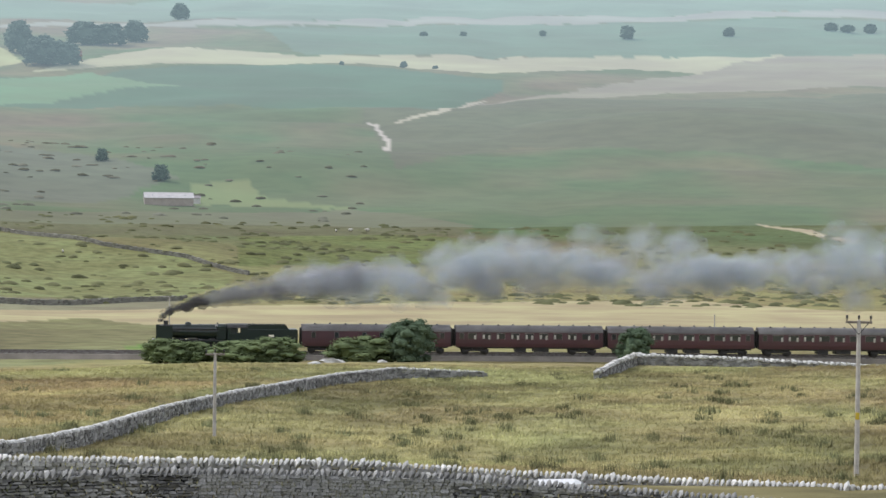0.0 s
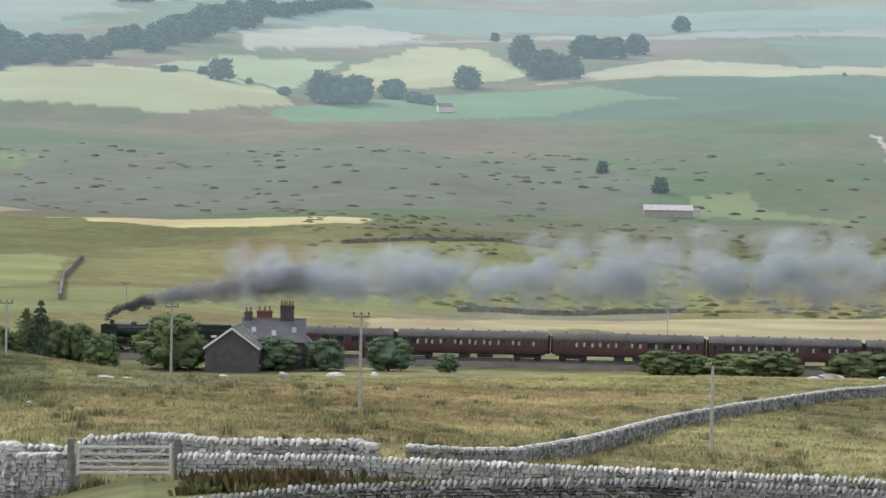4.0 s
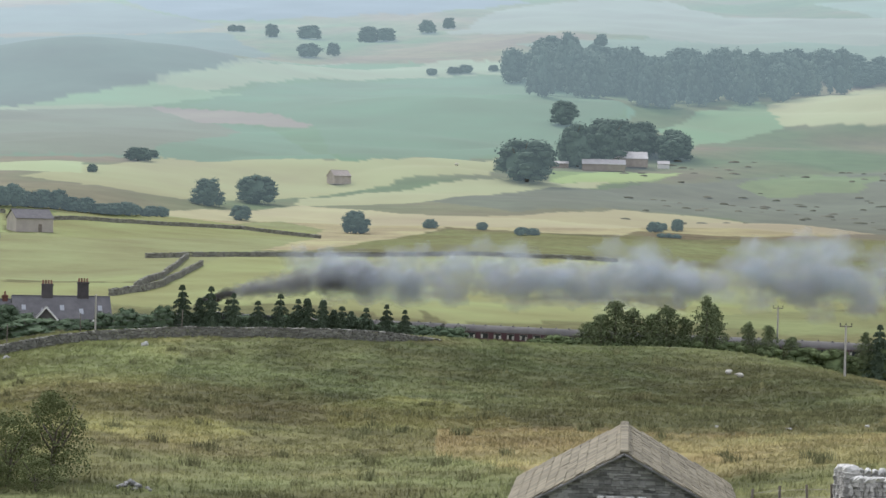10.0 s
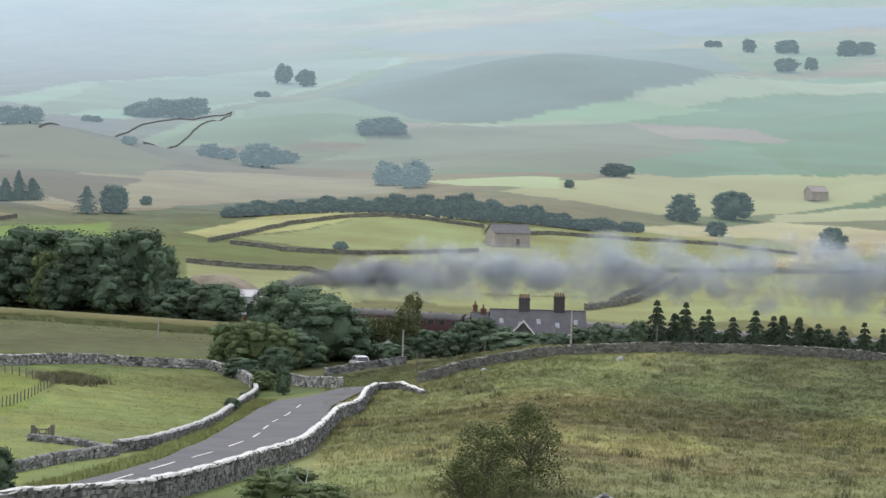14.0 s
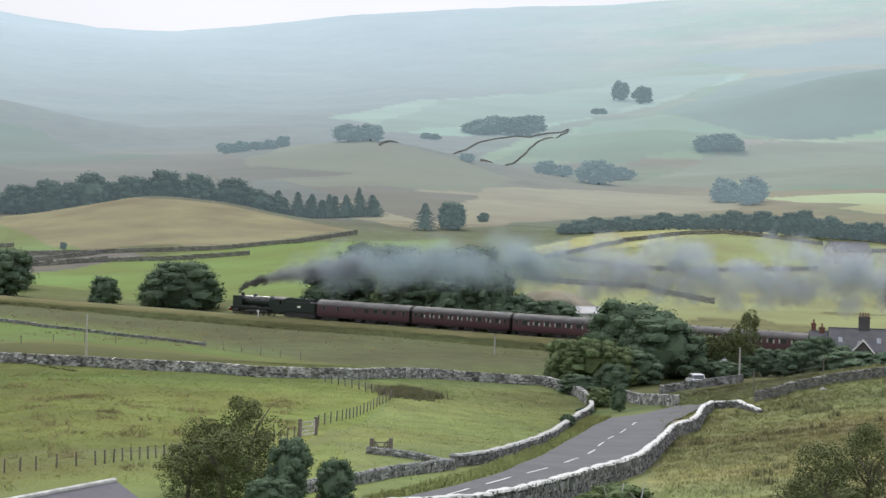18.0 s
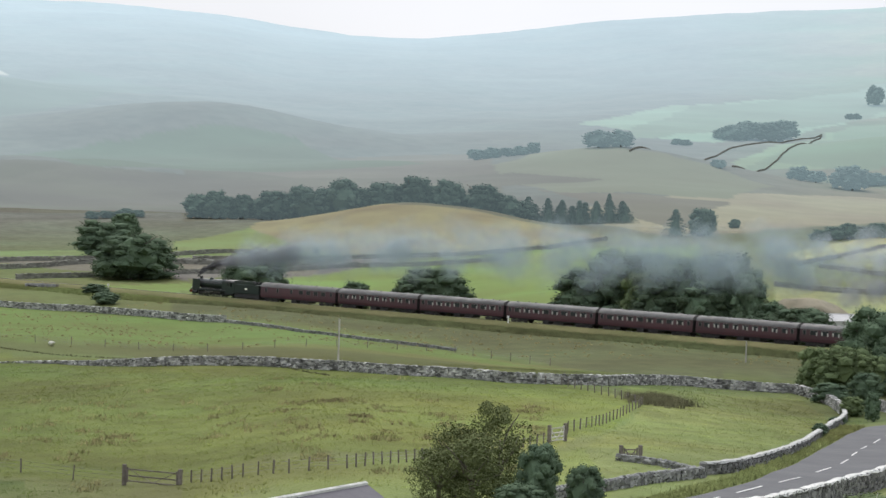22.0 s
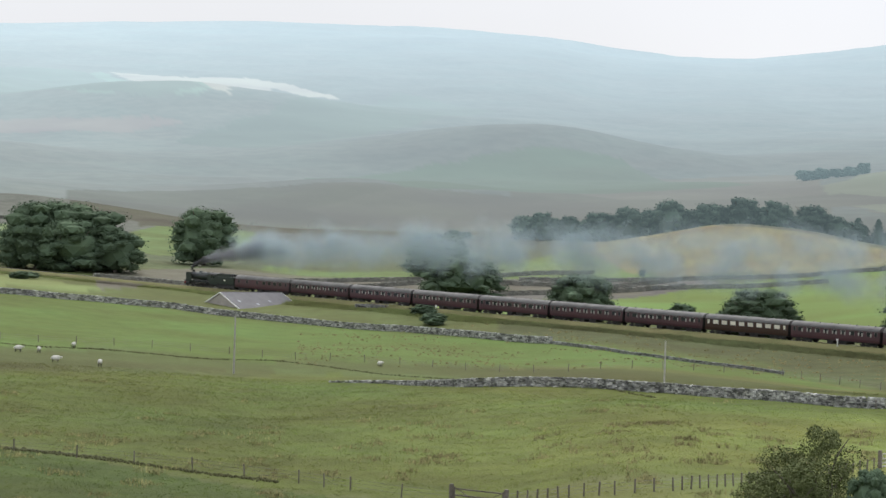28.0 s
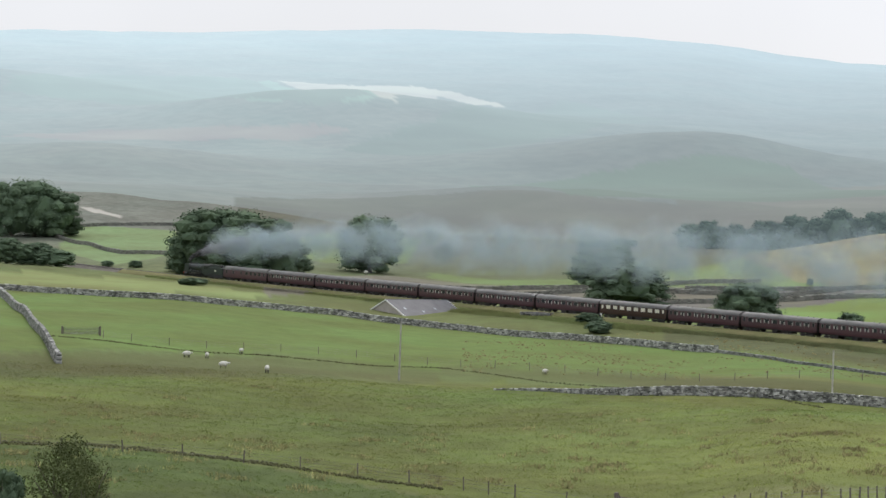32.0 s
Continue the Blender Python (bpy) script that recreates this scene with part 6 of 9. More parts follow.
TREE_SPOTS += [('firfar', *q) for q in ((58.08, 848, 12, 8.4), (57.58, 848, 11.6, 7.4), (57.22, 848, 10.9, 7.4), (56.79, 848, 10.6, 7.4), (56.37, 848, 10.1, 6.7), (56.05, 848, 13, 6.3), (55.65, 848, 7.8, 8.4), (54.37, 745.5, 10.6, 7.8), (58.22, 850, 7.3, 8.5), (57.91, 850, 8.8, 8.5), (57.59, 850, 7.5, 8.5), (57.28, 850, 8.9, 8.5), (56.97, 850, 8.1, 8.5), (56.65, 850, 9.5, 8.5), (56.34, 850, 8.8, 8.5), (56.02, 850, 10.2, 8.5), (55.71, 850, 9.4, 8.5),)]
TREE_SPOTS += [('sparse', *q) for q in ((59.7, 118, 4, 2.6), (58.64, 116, 5.4, 2.7), (44.21, 112, 3.8, 2.5), (43.15, 114, 4.8, 2.7), (81.87, 112, 5.5, 2.6), (81.18, 108, 4.6, 1.6), (44.8, 108, 2.3, 1.9), (43.5, 107, 1.8, 1.6), (59.2, 114, 3.7, 3.1), (60.13, 115, 2.8, 2.3),)]
TREE_SPOTS += [('wood', *q) for q in ((31.83, 1785.9, 25.9, 19.2), (31.44, 1806.9, 20.4, 23.2), (31.22, 1639.9, 31.2, 17), (31.02, 1568.9, 32.2, 14.3), (30.95, 1739.8, 15.2, 19.1), (30.67, 1725, 20.1, 18.3), (30.48, 1792.8, 17.5, 21), (30.21, 1639.1, 32.2, 16.1), (30.04, 1612.4, 26.2, 15), (29.87, 1720.2, 31, 21.7), (29.7, 1623.6, 30.8, 19.8), (29.38, 1704, 21.9, 17.7), (29.15, 1740.1, 28.4, 15.8), (28.88, 1759.7, 27.1, 19.5), (28.65, 1697.7, 19.7, 18.2), (28.59, 1732.5, 24, 16.9), (28.37, 1690, 26.4, 18.8), (28.08, 1671.1, 23.7, 16.1), (27.97, 1630.4, 33.7, 16.5), (27.6, 1619.9, 32.5, 16),)]
TREE_SPOTS += [('wood', *q) for q in ((27.53, 1724.2, 18.3, 21.9), (27.34, 1754.5, 25.7, 16.8), (27.07, 1727.2, 19.4, 19.3), (26.87, 1729.5, 25.4, 17.9), (26.53, 1786.9, 21.3, 19), (26.28, 1681.3, 32, 17.8), (26.09, 1589.9, 33, 16.7), (25.95, 1597.2, 28.6, 16), (25.77, 1762.7, 24.9, 17.6), (25.45, 1666.3, 29.1, 20.1), (25.17, 1610.3, 25.6, 15.2), (25.15, 1633.9, 24.8, 20.5), (24.81, 1678.9, 28.3, 19.5), (24.59, 1687.6, 20.2, 20.8), (24.44, 1678.4, 24.4, 15.3), (24.14, 1821.3, 18.2, 17.5), (23.92, 1775.8, 16.5, 17.6), (23.69, 1699.2, 32.5, 17.8), (23.51, 1846, 15.6, 20.4), (23.28, 1752.4, 18.7, 19.9),)]
TREE_SPOTS += [('wood', *q) for q in ((23.11, 1752, 14.6, 20.2), (22.82, 1764.4, 13.7, 16.1), (22.72, 1802.6, 17.8, 16.5), (22.34, 1785.9, 16.8, 23), (22.2, 1740.2, 19.3, 22), (21.98, 1770, 8.5, 18.5), (30.95, 1898, 12.2, 18.1), (30.6, 1869.9, 19.2, 21.1), (30.05, 1908.7, 13, 19), (29.72, 1820.2, 23.6, 22.2), (29.55, 1895.7, 10.3, 20), (29.22, 1843.4, 20.1, 22.8), (28.8, 1898.8, 14.3, 18.2), (28.43, 1870.4, 10.9, 19.3), (28.22, 1831.9, 14.4, 19.6), (27.6, 1839.5, 21.9, 22.1), (27.41, 1886.7, 17.6, 24), (26.97, 1886.1, 14.4, 18.7), (26.65, 1885.1, 20.3, 21.7), (26.27, 1917, 11.2, 19.7),)]
TREE_SPOTS += [('wood', *q) for q in ((26.15, 1964.8, 9.8, 22.5), (25.83, 1860.6, 16.5, 23), (25.32, 1962, 11.8, 20.8), (24.9, 1889.7, 18.8, 24.4), (24.52, 1886.1, 15.3, 18.4), (24.21, 1901.4, 15, 19.1), (24.09, 1865.8, 19.4, 17.7), (23.6, 1867.4, 14.4, 21.7), (23.39, 1866, 13.1, 22.2), (22.79, 1855.2, 10.5, 21.3), (22.4, 1786.3, 11, 16.3), (22.08, 1769.8, 9.9, 16.6), (21.86, 1869.4, 12.3, 22.8), (21.55, 1796.2, 10.6, 16.7), (21.37, 1775.8, 12, 18.2), (21.18, 1771.4, 15.4, 18), (21.08, 1867.7, 10.6, 22.3), (20.75, 1897.1, 15.7, 21.8), (20.51, 1883.2, 8.3, 20.8), (20.43, 1887.3, 18.5, 20.4),)]
TREE_SPOTS += [('wood', *q) for q in ((20.22, 1885.7, 13.8, 23.1), (19.9, 1848.1, 17.1, 19.9), (19.85, 1864.7, 20, 19.1), (19.51, 1907.4, 20.6, 24.4), (19.29, 1976.2, 14.2, 25), (19.23, 2028.7, 14.6, 25.1), (19, 1943.9, 19.1, 20), (18.81, 1964.8, 23.6, 22.5), (18.63, 1974.8, 27.7, 20.6), (18.43, 2150.5, 19.7, 22.9), (18.25, 2059.4, 24.4, 25.1), (18.07, 2164.3, 11.1, 22.4), (17.86, 2175.5, 22, 25.3), (17.64, 2110, 21.1, 26.8), (17.44, 2177.5, 15.7, 22.4), (17.25, 2300.5, 14.1, 28.2), (16.99, 2271.1, 13.8, 21.3), (16.73, 2287.5, 8.3, 29), (16.63, 2257.2, 14.2, 23.8), (16.32, 2324.9, 8.4, 22.7),)]
TREE_SPOTS += [('wood', *q) for q in ((16.22, 2296.4, 13, 25.9), (16.06, 2346.2, 7.4, 24.8), (15.83, 2315.1, 10.8, 24.3), (15.56, 2339.5, 11.6, 27.1), (15.39, 2397.6, 7.5, 22.9), (15.29, 2381.4, 8.5, 29.8), (15.02, 2379.4, 9.1, 21.5), (14.82, 2385.6, 7.5, 30), (31.08, 1919.3, 17.7, 21.9), (30.95, 1968.1, 18, 25.3), (30.75, 1818.7, 21.7, 18.2), (30.58, 1935, 17.8, 20), (30.41, 1778, 36.5, 19.8), (30.32, 1813.6, 20.1, 19.9), (30.08, 1809.7, 19.9, 20.6), (29.99, 1841.4, 16.3, 17.6), (29.69, 1710.5, 25, 19), (29.63, 1824.4, 21, 22.9), (29.44, 1709.3, 27.1, 17.1), (29.25, 1709.8, 20.4, 20.9),)]
TREE_SPOTS += [('wood', *q) for q in ((28.97, 1711.4, 29.9, 15.8), (28.88, 1736.8, 26.5, 17.8), (28.69, 1539.3, 31.5, 13.9), (28.44, 1529.1, 31.1, 15.6), (28.26, 1554, 26.1, 15.4), (28.03, 1533.5, 30.7, 13.8), (28, 1530.8, 24.3, 15.9), (27.77, 1736.1, 20.9, 20.7), (27.45, 1621.6, 33.6, 19), (27.44, 1731.8, 21.6, 17.3), (27.16, 1586.3, 32.8, 16.9), (26.92, 1634, 33.7, 20.8), (26.76, 1741.2, 20.3, 17.6), (26.62, 1716.7, 27.6, 16.3), (26.33, 1644.4, 24.5, 17.4), (26.15, 1645.8, 22.8, 14.8), (26.12, 1670.4, 28.2, 19.4), (25.89, 1684.9, 17.3, 20.4),)]
TREE_SPOTS += [('fir', *q) for q in ((40, 284, 9.1, 2.6), (39.55, 285, 7.6, 2.4), (39.28, 284, 9, 2.6), (38.85, 286, 7.2, 2.6), (38.71, 284, 8.2, 2.4), (38.1, 284, 7.3, 2.5), (37.54, 284, 8.5, 2.5), (37.1, 285, 7.9, 2.3), (36.86, 284, 8.3, 2.3), (36.47, 284, 8.2, 2.4), (36.2, 285, 6.9, 2.4), (35.99, 284, 7.2, 2.8), (35.75, 285, 6.6, 2.6), (35.38, 284, 7.1, 2.8), (34.86, 284, 7.7, 2.3), (34.4, 284, 7, 1.9), (22.54, 284, 8.9, 2.6),)]
TREE_SPOTS += [('larch', *q) for q in ((29.75, 286, 6.2, 4), (29.45, 284, 7.3, 4), (29.1, 284, 9.3, 4.6), (28.67, 285, 8.2, 4.4), (28.17, 284, 7.6, 4.2), (27.81, 284, 8.7, 4.4), (27.38, 285, 7.4, 4), (26.82, 284, 10.2, 3.8), (26.61, 286, 9.2, 3.6), (25.78, 284, 7.3, 3), (25.27, 284, 7.2, 3), (24.7, 285, 6, 3.4), (22.89, 284, 7.3, 3),)]
TREE_SPOTS += [('far', 35.7, 789.8, 8.6, 8.8)]
TREE_SPOTS += [('bush', *q) for q in ((43.9, 288, 4.4, 4), (43.4, 287, 3.7, 4), (42.9, 287, 3.4, 4), (42.4, 287, 3.6, 4), (41.9, 287, 4.6, 4), (46.75, 289, 2.6, 4), (46.4, 288, 2.2, 3), (47.05, 290, 2.4, 3))]


# ---- smoke: puffs stay where the chimney left them and rise slowly ----
def puff_mesh(name, seed, radius, count, material, stretch=1.7):
    rnd = random.Random(seed)
    bm = bmesh.new()
    for k in range(count):
        r = radius * rnd.uniform(0.5, 0.8)
        c = (rnd.uniform(-1, 1) * radius * stretch * 0.75, rnd.uniform(-1, 1) * radius * 0.5, rnd.uniform(-0.65, 0.65) * radius)
        for shell in (1.0, 0.8, 0.6, 0.38):
            blob(bm, c, (r * 1.25 * shell, r * shell, r * shell), seed * 31 + k, 0.6, 3)
    me = bpy.data.meshes.new(name)
    bm.to_mesh(me)
    bm.free()
    for p in me.polygons:
        p.use_smooth = True
    me.materials.append(material)
    return me


PUFFS = []
MESH_LARGE = [puff_mesh("smoke_puff", 20 + k, 3.0, 4, SMOKE_PALE, 2.1) for k in range(4)]
MESH_GREY = [puff_mesh("smoke_puff", 30 + k, 2.7, 4, SMOKE_GREY, 2.6) for k in range(3)]
MESH_THIN = [puff_mesh("smoke_puff", 40 + k, 3.7, 4, SMOKE_THIN) for k in range(4)]
_r = random.Random(77)
CHIMNEY = 17.1
for k in range(192):
    place = -75 + k * 3.6 + _r.uniform(-2.2, 2.2)
    late = place > 290
    for high in (0, 1):
        place += _r.uniform(-2, 2)
        if late:
            me = _r.choice(MESH_THIN)
        else:
            me = _r.choice(MESH_LARGE if high else MESH_GREY)
        ob = tagged(new("smoke_puff", me), "thin blue-grey drifting smoke puff" if late else ("pale grey billowing smoke puff" if high else "dense grey coal smoke puff"), "smoke", "smoke plume")
        PUFFS.append((ob, place, high, _r.uniform(-1, 1), _r.uniform(0, 360), late))
JET = empty("smoke_jet", Matrix(), "black smoke streaming back from the chimney", "smoke", "smoke plume")
for k in range(36):
    f = (k / 35) ** 1.5
    rad = 0.36 + 2.2 * f ** 0.7
    bm = bmesh.new()
    rnd = random.Random(k)
    for j in range(3):
        blob(bm, (rnd.uniform(-1, 1) * rad * 0.8, rnd.uniform(-1, 1) * rad * 0.4, rnd.uniform(-0.4, 0.4) * rad), (rad * 0.8, rad * 0.6, rad * 0.62), k * 9 + j, 0.5, 3)
        blob(bm, (rnd.uniform(-1, 1) * rad * 0.6, 0, rnd.uniform(-0.3, 0.3) * rad), (rad * 0.5, rad * 0.4, rad * 0.4), k * 9 + j + 4, 0.5, 2)
    part("smoke_lump", bm, SMOKE_DARK if k < 13 else SMOKE_MID, JET, m=pose(0.4 - 26 * f, 0, 0.1 + 5.6 * f ** 0.5), smooth=True)


# ---- trees ----
def crown_mesh(name, seed, leaves, leaf, shape, core, material):
    """A crown of leaf clumps in a unit box: z from 0 to 1, spread -0.5 to 0.5."""
    rnd = random.Random(seed)
    bm = bmesh.new()
    lobes = []
    if shape in ("fir", "larch"):
        # tiers of drooping boughs round a straight stem; a larch's are uneven and softer
        fir = shape == "fir"
        tiers, count = (11, 8) if fir else (17, 7)
        for k in range(tiers):
            z = 0.06 + 0.92 * (k + rnd.uniform(-0.25, 0.25)) / tiers
            reach = 0.5 * (1 - z) ** 1.0 + 0.008 if fir else 0.5 * (1 - z) ** 0.6 * min(1, 0.45 + 2 * z)
            for j in range(count):
                a = j * 6.283 / count + k * 0.7 + rnd.uniform(-0.35, 0.35)
                r = reach * rnd.uniform(0.65, 1.12) if fir else reach * rnd.uniform(0.4, 1.1)
                for f in (0.3, 0.58, 0.84, 1.05):
                    s = (0.24 * reach + 0.014) * (1.3 - f * 0.7) if fir else (0.2 * reach + 0.03) * (1.25 - f * 0.6)
                    lobes.append((Vector((r * f * math.cos(a), r * f * math.sin(a), z - 0.05 * f * f + (0.0 if fir else rnd.uniform(-0.03, 0.03)))), (s, s * 0.3 if fir else s * 0.5)))
    elif shape == "open":
        # a few separate sprays on bare limbs
        for k in range(32):
            a, z = k * 2.399 + rnd.uniform(-0.5, 0.5), 0.1 + 0.86 * (k + rnd.random()) / 32
            r = 0.44 * math.sin(math.pi * min(0.93, z + 0.05)) ** 0.6 * rnd.uniform(0.25, 1.05)
            s = rnd.uniform(0.09, 0.19)
            lobes.append((Vector((r * math.cos(a), r * math.sin(a), z)), (s, s * rnd.uniform(0.55, 0.9))))
    else:
        # rounded clumps over a dome, larger below, with a few that break the outline
        low = 0.0
        for k in range(46):
            a, u = k * 2.399 + rnd.uniform(-0.3, 0.3), (k + 0.5) / 46
            z = low + 0.08 + (0.8 - low) * u
            wide = 0.38 * math.sqrt(max(0.03, 1 - ((z - 0.38) / 0.56) ** 2))
            r = wide * rnd.uniform(0.82, 1.06) if k % 4 else wide * rnd.uniform(0.1, 0.6)
            s = rnd.uniform(0.1, 0.19)
            lobes.append((Vector((r * math.cos(a), r * math.sin(a), z + rnd.uniform(-0.03, 0.03))), (s, s * rnd.uniform(0.55, 0.85))))
    if core:
        if shape == "fir":
            rod(bm, (0, 0, 0.05), (0, 0, 0.86), 0.2, 0.006, 9)
        elif shape != "larch":
            blob(bm, (0, 0, 0.46), (0.32, 0.32, 0.36), seed, 0.35, 2)
            for c, (s, h) in lobes:
                blob(bm, c, (s * 0.78, s * 0.78, h * 0.78), rnd.randint(0, 99), 0.4, 1)
    for k in range(leaves):
        c, (s, h) = rnd.choice(lobes)
        d = Vector((rnd.gauss(0, 1), rnd.gauss(0, 1), rnd.gauss(0.15, 1))).normalized()
        p = c + Vector((d.x * s, d.y * s, d.z * h)) * rnd.uniform(0.75, 1.15)
        nrm = (d + Vector((rnd.gauss(0, 0.4), rnd.gauss(0, 0.4), rnd.gauss(0.35, 0.4)))).normalized()
        side = nrm.cross(Vector((rnd.gauss(0, 1), rnd.gauss(0, 1), rnd.gauss(0, 1)))).normalized()
        up = nrm.cross(side)
        q = leaf * rnd.uniform(0.6, 1.3)
        vs = [bm.verts.new(p + side * q * i + up * q * j * 0.8) for i, j in ((-1, -0.3), (0.1, -1), (1, 0.2), (-0.2, 1))]
        bm.faces.new(vs)
    me = bpy.data.meshes.new(name)
    bm.to_mesh(me)
    bm.free()
    me.materials.append(material)
    return me


def trunk_mesh(seed, limbs, reach, straight=False):
    rnd = random.Random(seed)
    bm = bmesh.new()
    top = Vector((rnd.uniform(-0.04, 0.04), rnd.uniform(-0.04, 0.04), 0.9 if straight else 0.5))
    rod(bm, (0, 0, -0.04), top, 0.035, 0.008 if straight else 0.018, 8)
    for k in range(limbs):
        a, z = k * 2.4 + rnd.uniform(-0.4, 0.4), rnd.uniform(0.16, 0.46)
        p = top * (z / top.z)
        q = p + Vector((math.cos(a) * reach * 0.5, math.sin(a) * reach * 0.5, rnd.uniform(0.15, 0.3)))
        w = q + Vector((math.cos(a + 0.4) * reach * 0.4, math.sin(a + 0.4) * reach * 0.4, rnd.uniform(0.1, 0.22)))
        rod(bm, p, q, 0.016, 0.01, 6)
        rod(bm, q, w, 0.01, 0.004, 5)
    me = bpy.data.meshes.new("trunk")
    bm.to_mesh(me)
    bm.free()
    me.materials.append(BARK)
    return me


TRUNKS = [trunk_mesh(k, 7, 0.36) for k in range(3)]
TRUNK_FIR = trunk_mesh(9, 0, 0, True)
CROWNS = {
    "broad": [crown_mesh("crown", k, 6000, 0.015, "round", True, LEAF) for k in (1, 2, 3, 31)],
    "bush": [crown_mesh("crown", k, 3600, 0.019, "bush", True, LEAF) for k in (4, 5)],
    "light": [crown_mesh("crown", k, 4200, 0.018, "bush", True, LEAF_LIGHT) for k in (6, 7)],
    "thorn": [crown_mesh("crown", k, 5200, 0.016, "open", False, LEAF_SPARSE) for k in (8, 9)],
    "larch": [crown_mesh("crown", k, 6500, 0.012, "larch", False, LEAF_LARCH) for k in (24, 25, 26)],
    "sparse": [crown_mesh("crown", k, 8500, 0.012, "open", False, LEAF_SPARSE) for k in (10, 11)],
    "fir": [crown_mesh("crown", k, 7000, 0.015, "fir", True, LEAF_DARK) for k in (12, 13)],
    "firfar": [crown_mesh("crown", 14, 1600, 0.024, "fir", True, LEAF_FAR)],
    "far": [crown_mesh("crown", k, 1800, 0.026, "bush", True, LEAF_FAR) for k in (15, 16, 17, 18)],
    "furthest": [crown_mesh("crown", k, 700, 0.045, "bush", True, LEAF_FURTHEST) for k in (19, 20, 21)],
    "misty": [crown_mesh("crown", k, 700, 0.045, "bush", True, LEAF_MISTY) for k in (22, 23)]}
TREE_WORDS = {"broad": "dark green broadleaf tree with a full crown", "bush": "dense green bush standing in rough grass", "light": "bright green young tree with a leafy crown",
              "thorn": "thin olive hawthorn with gaps in its crown", "sparse": "wind-blown thorn bush with twiggy open crown", "fir": "dark green pointed fir in a row",
              "larch": "feathery olive larch with open boughs", "firfar": "dark pointed fir at a wood's edge", "far": "round tree on the distant hillside", "furthest": "hazy tree on the far hillside", "misty": "pale misty tree on the far hillside"}
_r = random.Random(4)
WOOD_POINTS, WOOD_FACES, WOOD_COUNT = [], [], 0
ROWS = []
for kind, bearing, d, h, w in TREE_SPOTS:
    n = math.ceil(w / (1.5 * h)) if kind == "far" and w > 1.9 * h else 1
    for k in range(n):
        ROWS.append((kind, bearing + math.degrees(w * ((k + 0.5) / n - 0.5) / d), d + (_r.uniform(-3, 3) if n > 1 else 0), h * (_r.uniform(0.75, 1.1) if n > 1 else 1), w / n * (1.25 if n > 1 else 1)))
for kind, bearing, d, h, w in ROWS:
    if kind == "wood":
        me = _r.choice(CROWNS["furthest"])
        co = np.empty(len(me.vertices) * 3)
        me.vertices.foreach_get("co", co)
        co = co.reshape(-1, 3)
        a, c = _r.uniform(0, 6.283), at(bearing, d)
        x, y = co[:, 0] * w * 1.2, co[:, 1] * w * 1.2
        WOOD_POINTS.append(np.stack([c.x + x * math.cos(a) - y * math.sin(a), c.y + x * math.sin(a) + y * math.cos(a), c.z + co[:, 2] * h * 1.1], 1))
        WOOD_FACES += [tuple(v + WOOD_COUNT for v in p.vertices) for p in me.polygons]
        WOOD_COUNT += len(co)
        continue
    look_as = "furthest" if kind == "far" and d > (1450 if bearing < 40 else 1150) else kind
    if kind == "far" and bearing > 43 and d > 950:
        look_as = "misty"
    p = at(bearing, d)
    t = empty("fir_tree" if "fir" in kind else ("bush" if kind in ("bush", "thorn", "sparse") and h < 5 else "tree"), Matrix.Translation(p) @ pose(0, 0, 0, 0, 0, _r.uniform(0, 360)),
              TREE_WORDS[look_as], "bush" if kind in ("bush", "thorn", "sparse") and h < 5 else "tree", "fir row" if kind == "fir" else ("far woods" if d > 700 else "trees by the railway"))
    fat = {"fir": 2.3, "larch": 1.9, "far": 1.1, "firfar": 1.3, "sparse": 1.55, "thorn": 1.35, "broad": 1.25}.get(kind, 1.15)
    grow = Matrix.Diagonal((w * fat * _r.uniform(0.95, 1.15), w * fat * _r.uniform(0.95, 1.15), h * (1.0 if kind == "far" else 0.94), 1))
    if d < 1200:
        part_of("trunk", TRUNK_FIR if "fir" in kind or kind == "larch" else _r.choice(TRUNKS), t, m=grow)
    part_of("crown", _r.choice(CROWNS[look_as]), t, m=grow)
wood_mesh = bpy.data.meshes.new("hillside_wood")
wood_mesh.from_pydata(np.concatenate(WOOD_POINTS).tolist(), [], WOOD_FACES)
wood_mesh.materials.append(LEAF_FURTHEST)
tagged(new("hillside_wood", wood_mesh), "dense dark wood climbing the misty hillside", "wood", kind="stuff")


# ---- drystone walls ----
def spread(points, step):
    """Points at even steps along a line of points."""
    out = []
    for a, b in zip(points, points[1:]):
        n = max(1, int((b - a).length / step))
        out += [a.lerp(b, k / n) for k in range(n)]
    return out + [points[-1]]


def wall_line(name):
    """The line of a wall: foot on the land, and its top."""
    h, spots = WALL_LINES[name]
    feet, tops = [], []
    for b, d, z in spots:
        p = at(b, d)
        feet.append(p)
        tops.append(Vector((p.x, p.y, p.z + h if z is None else z)))
    return tops


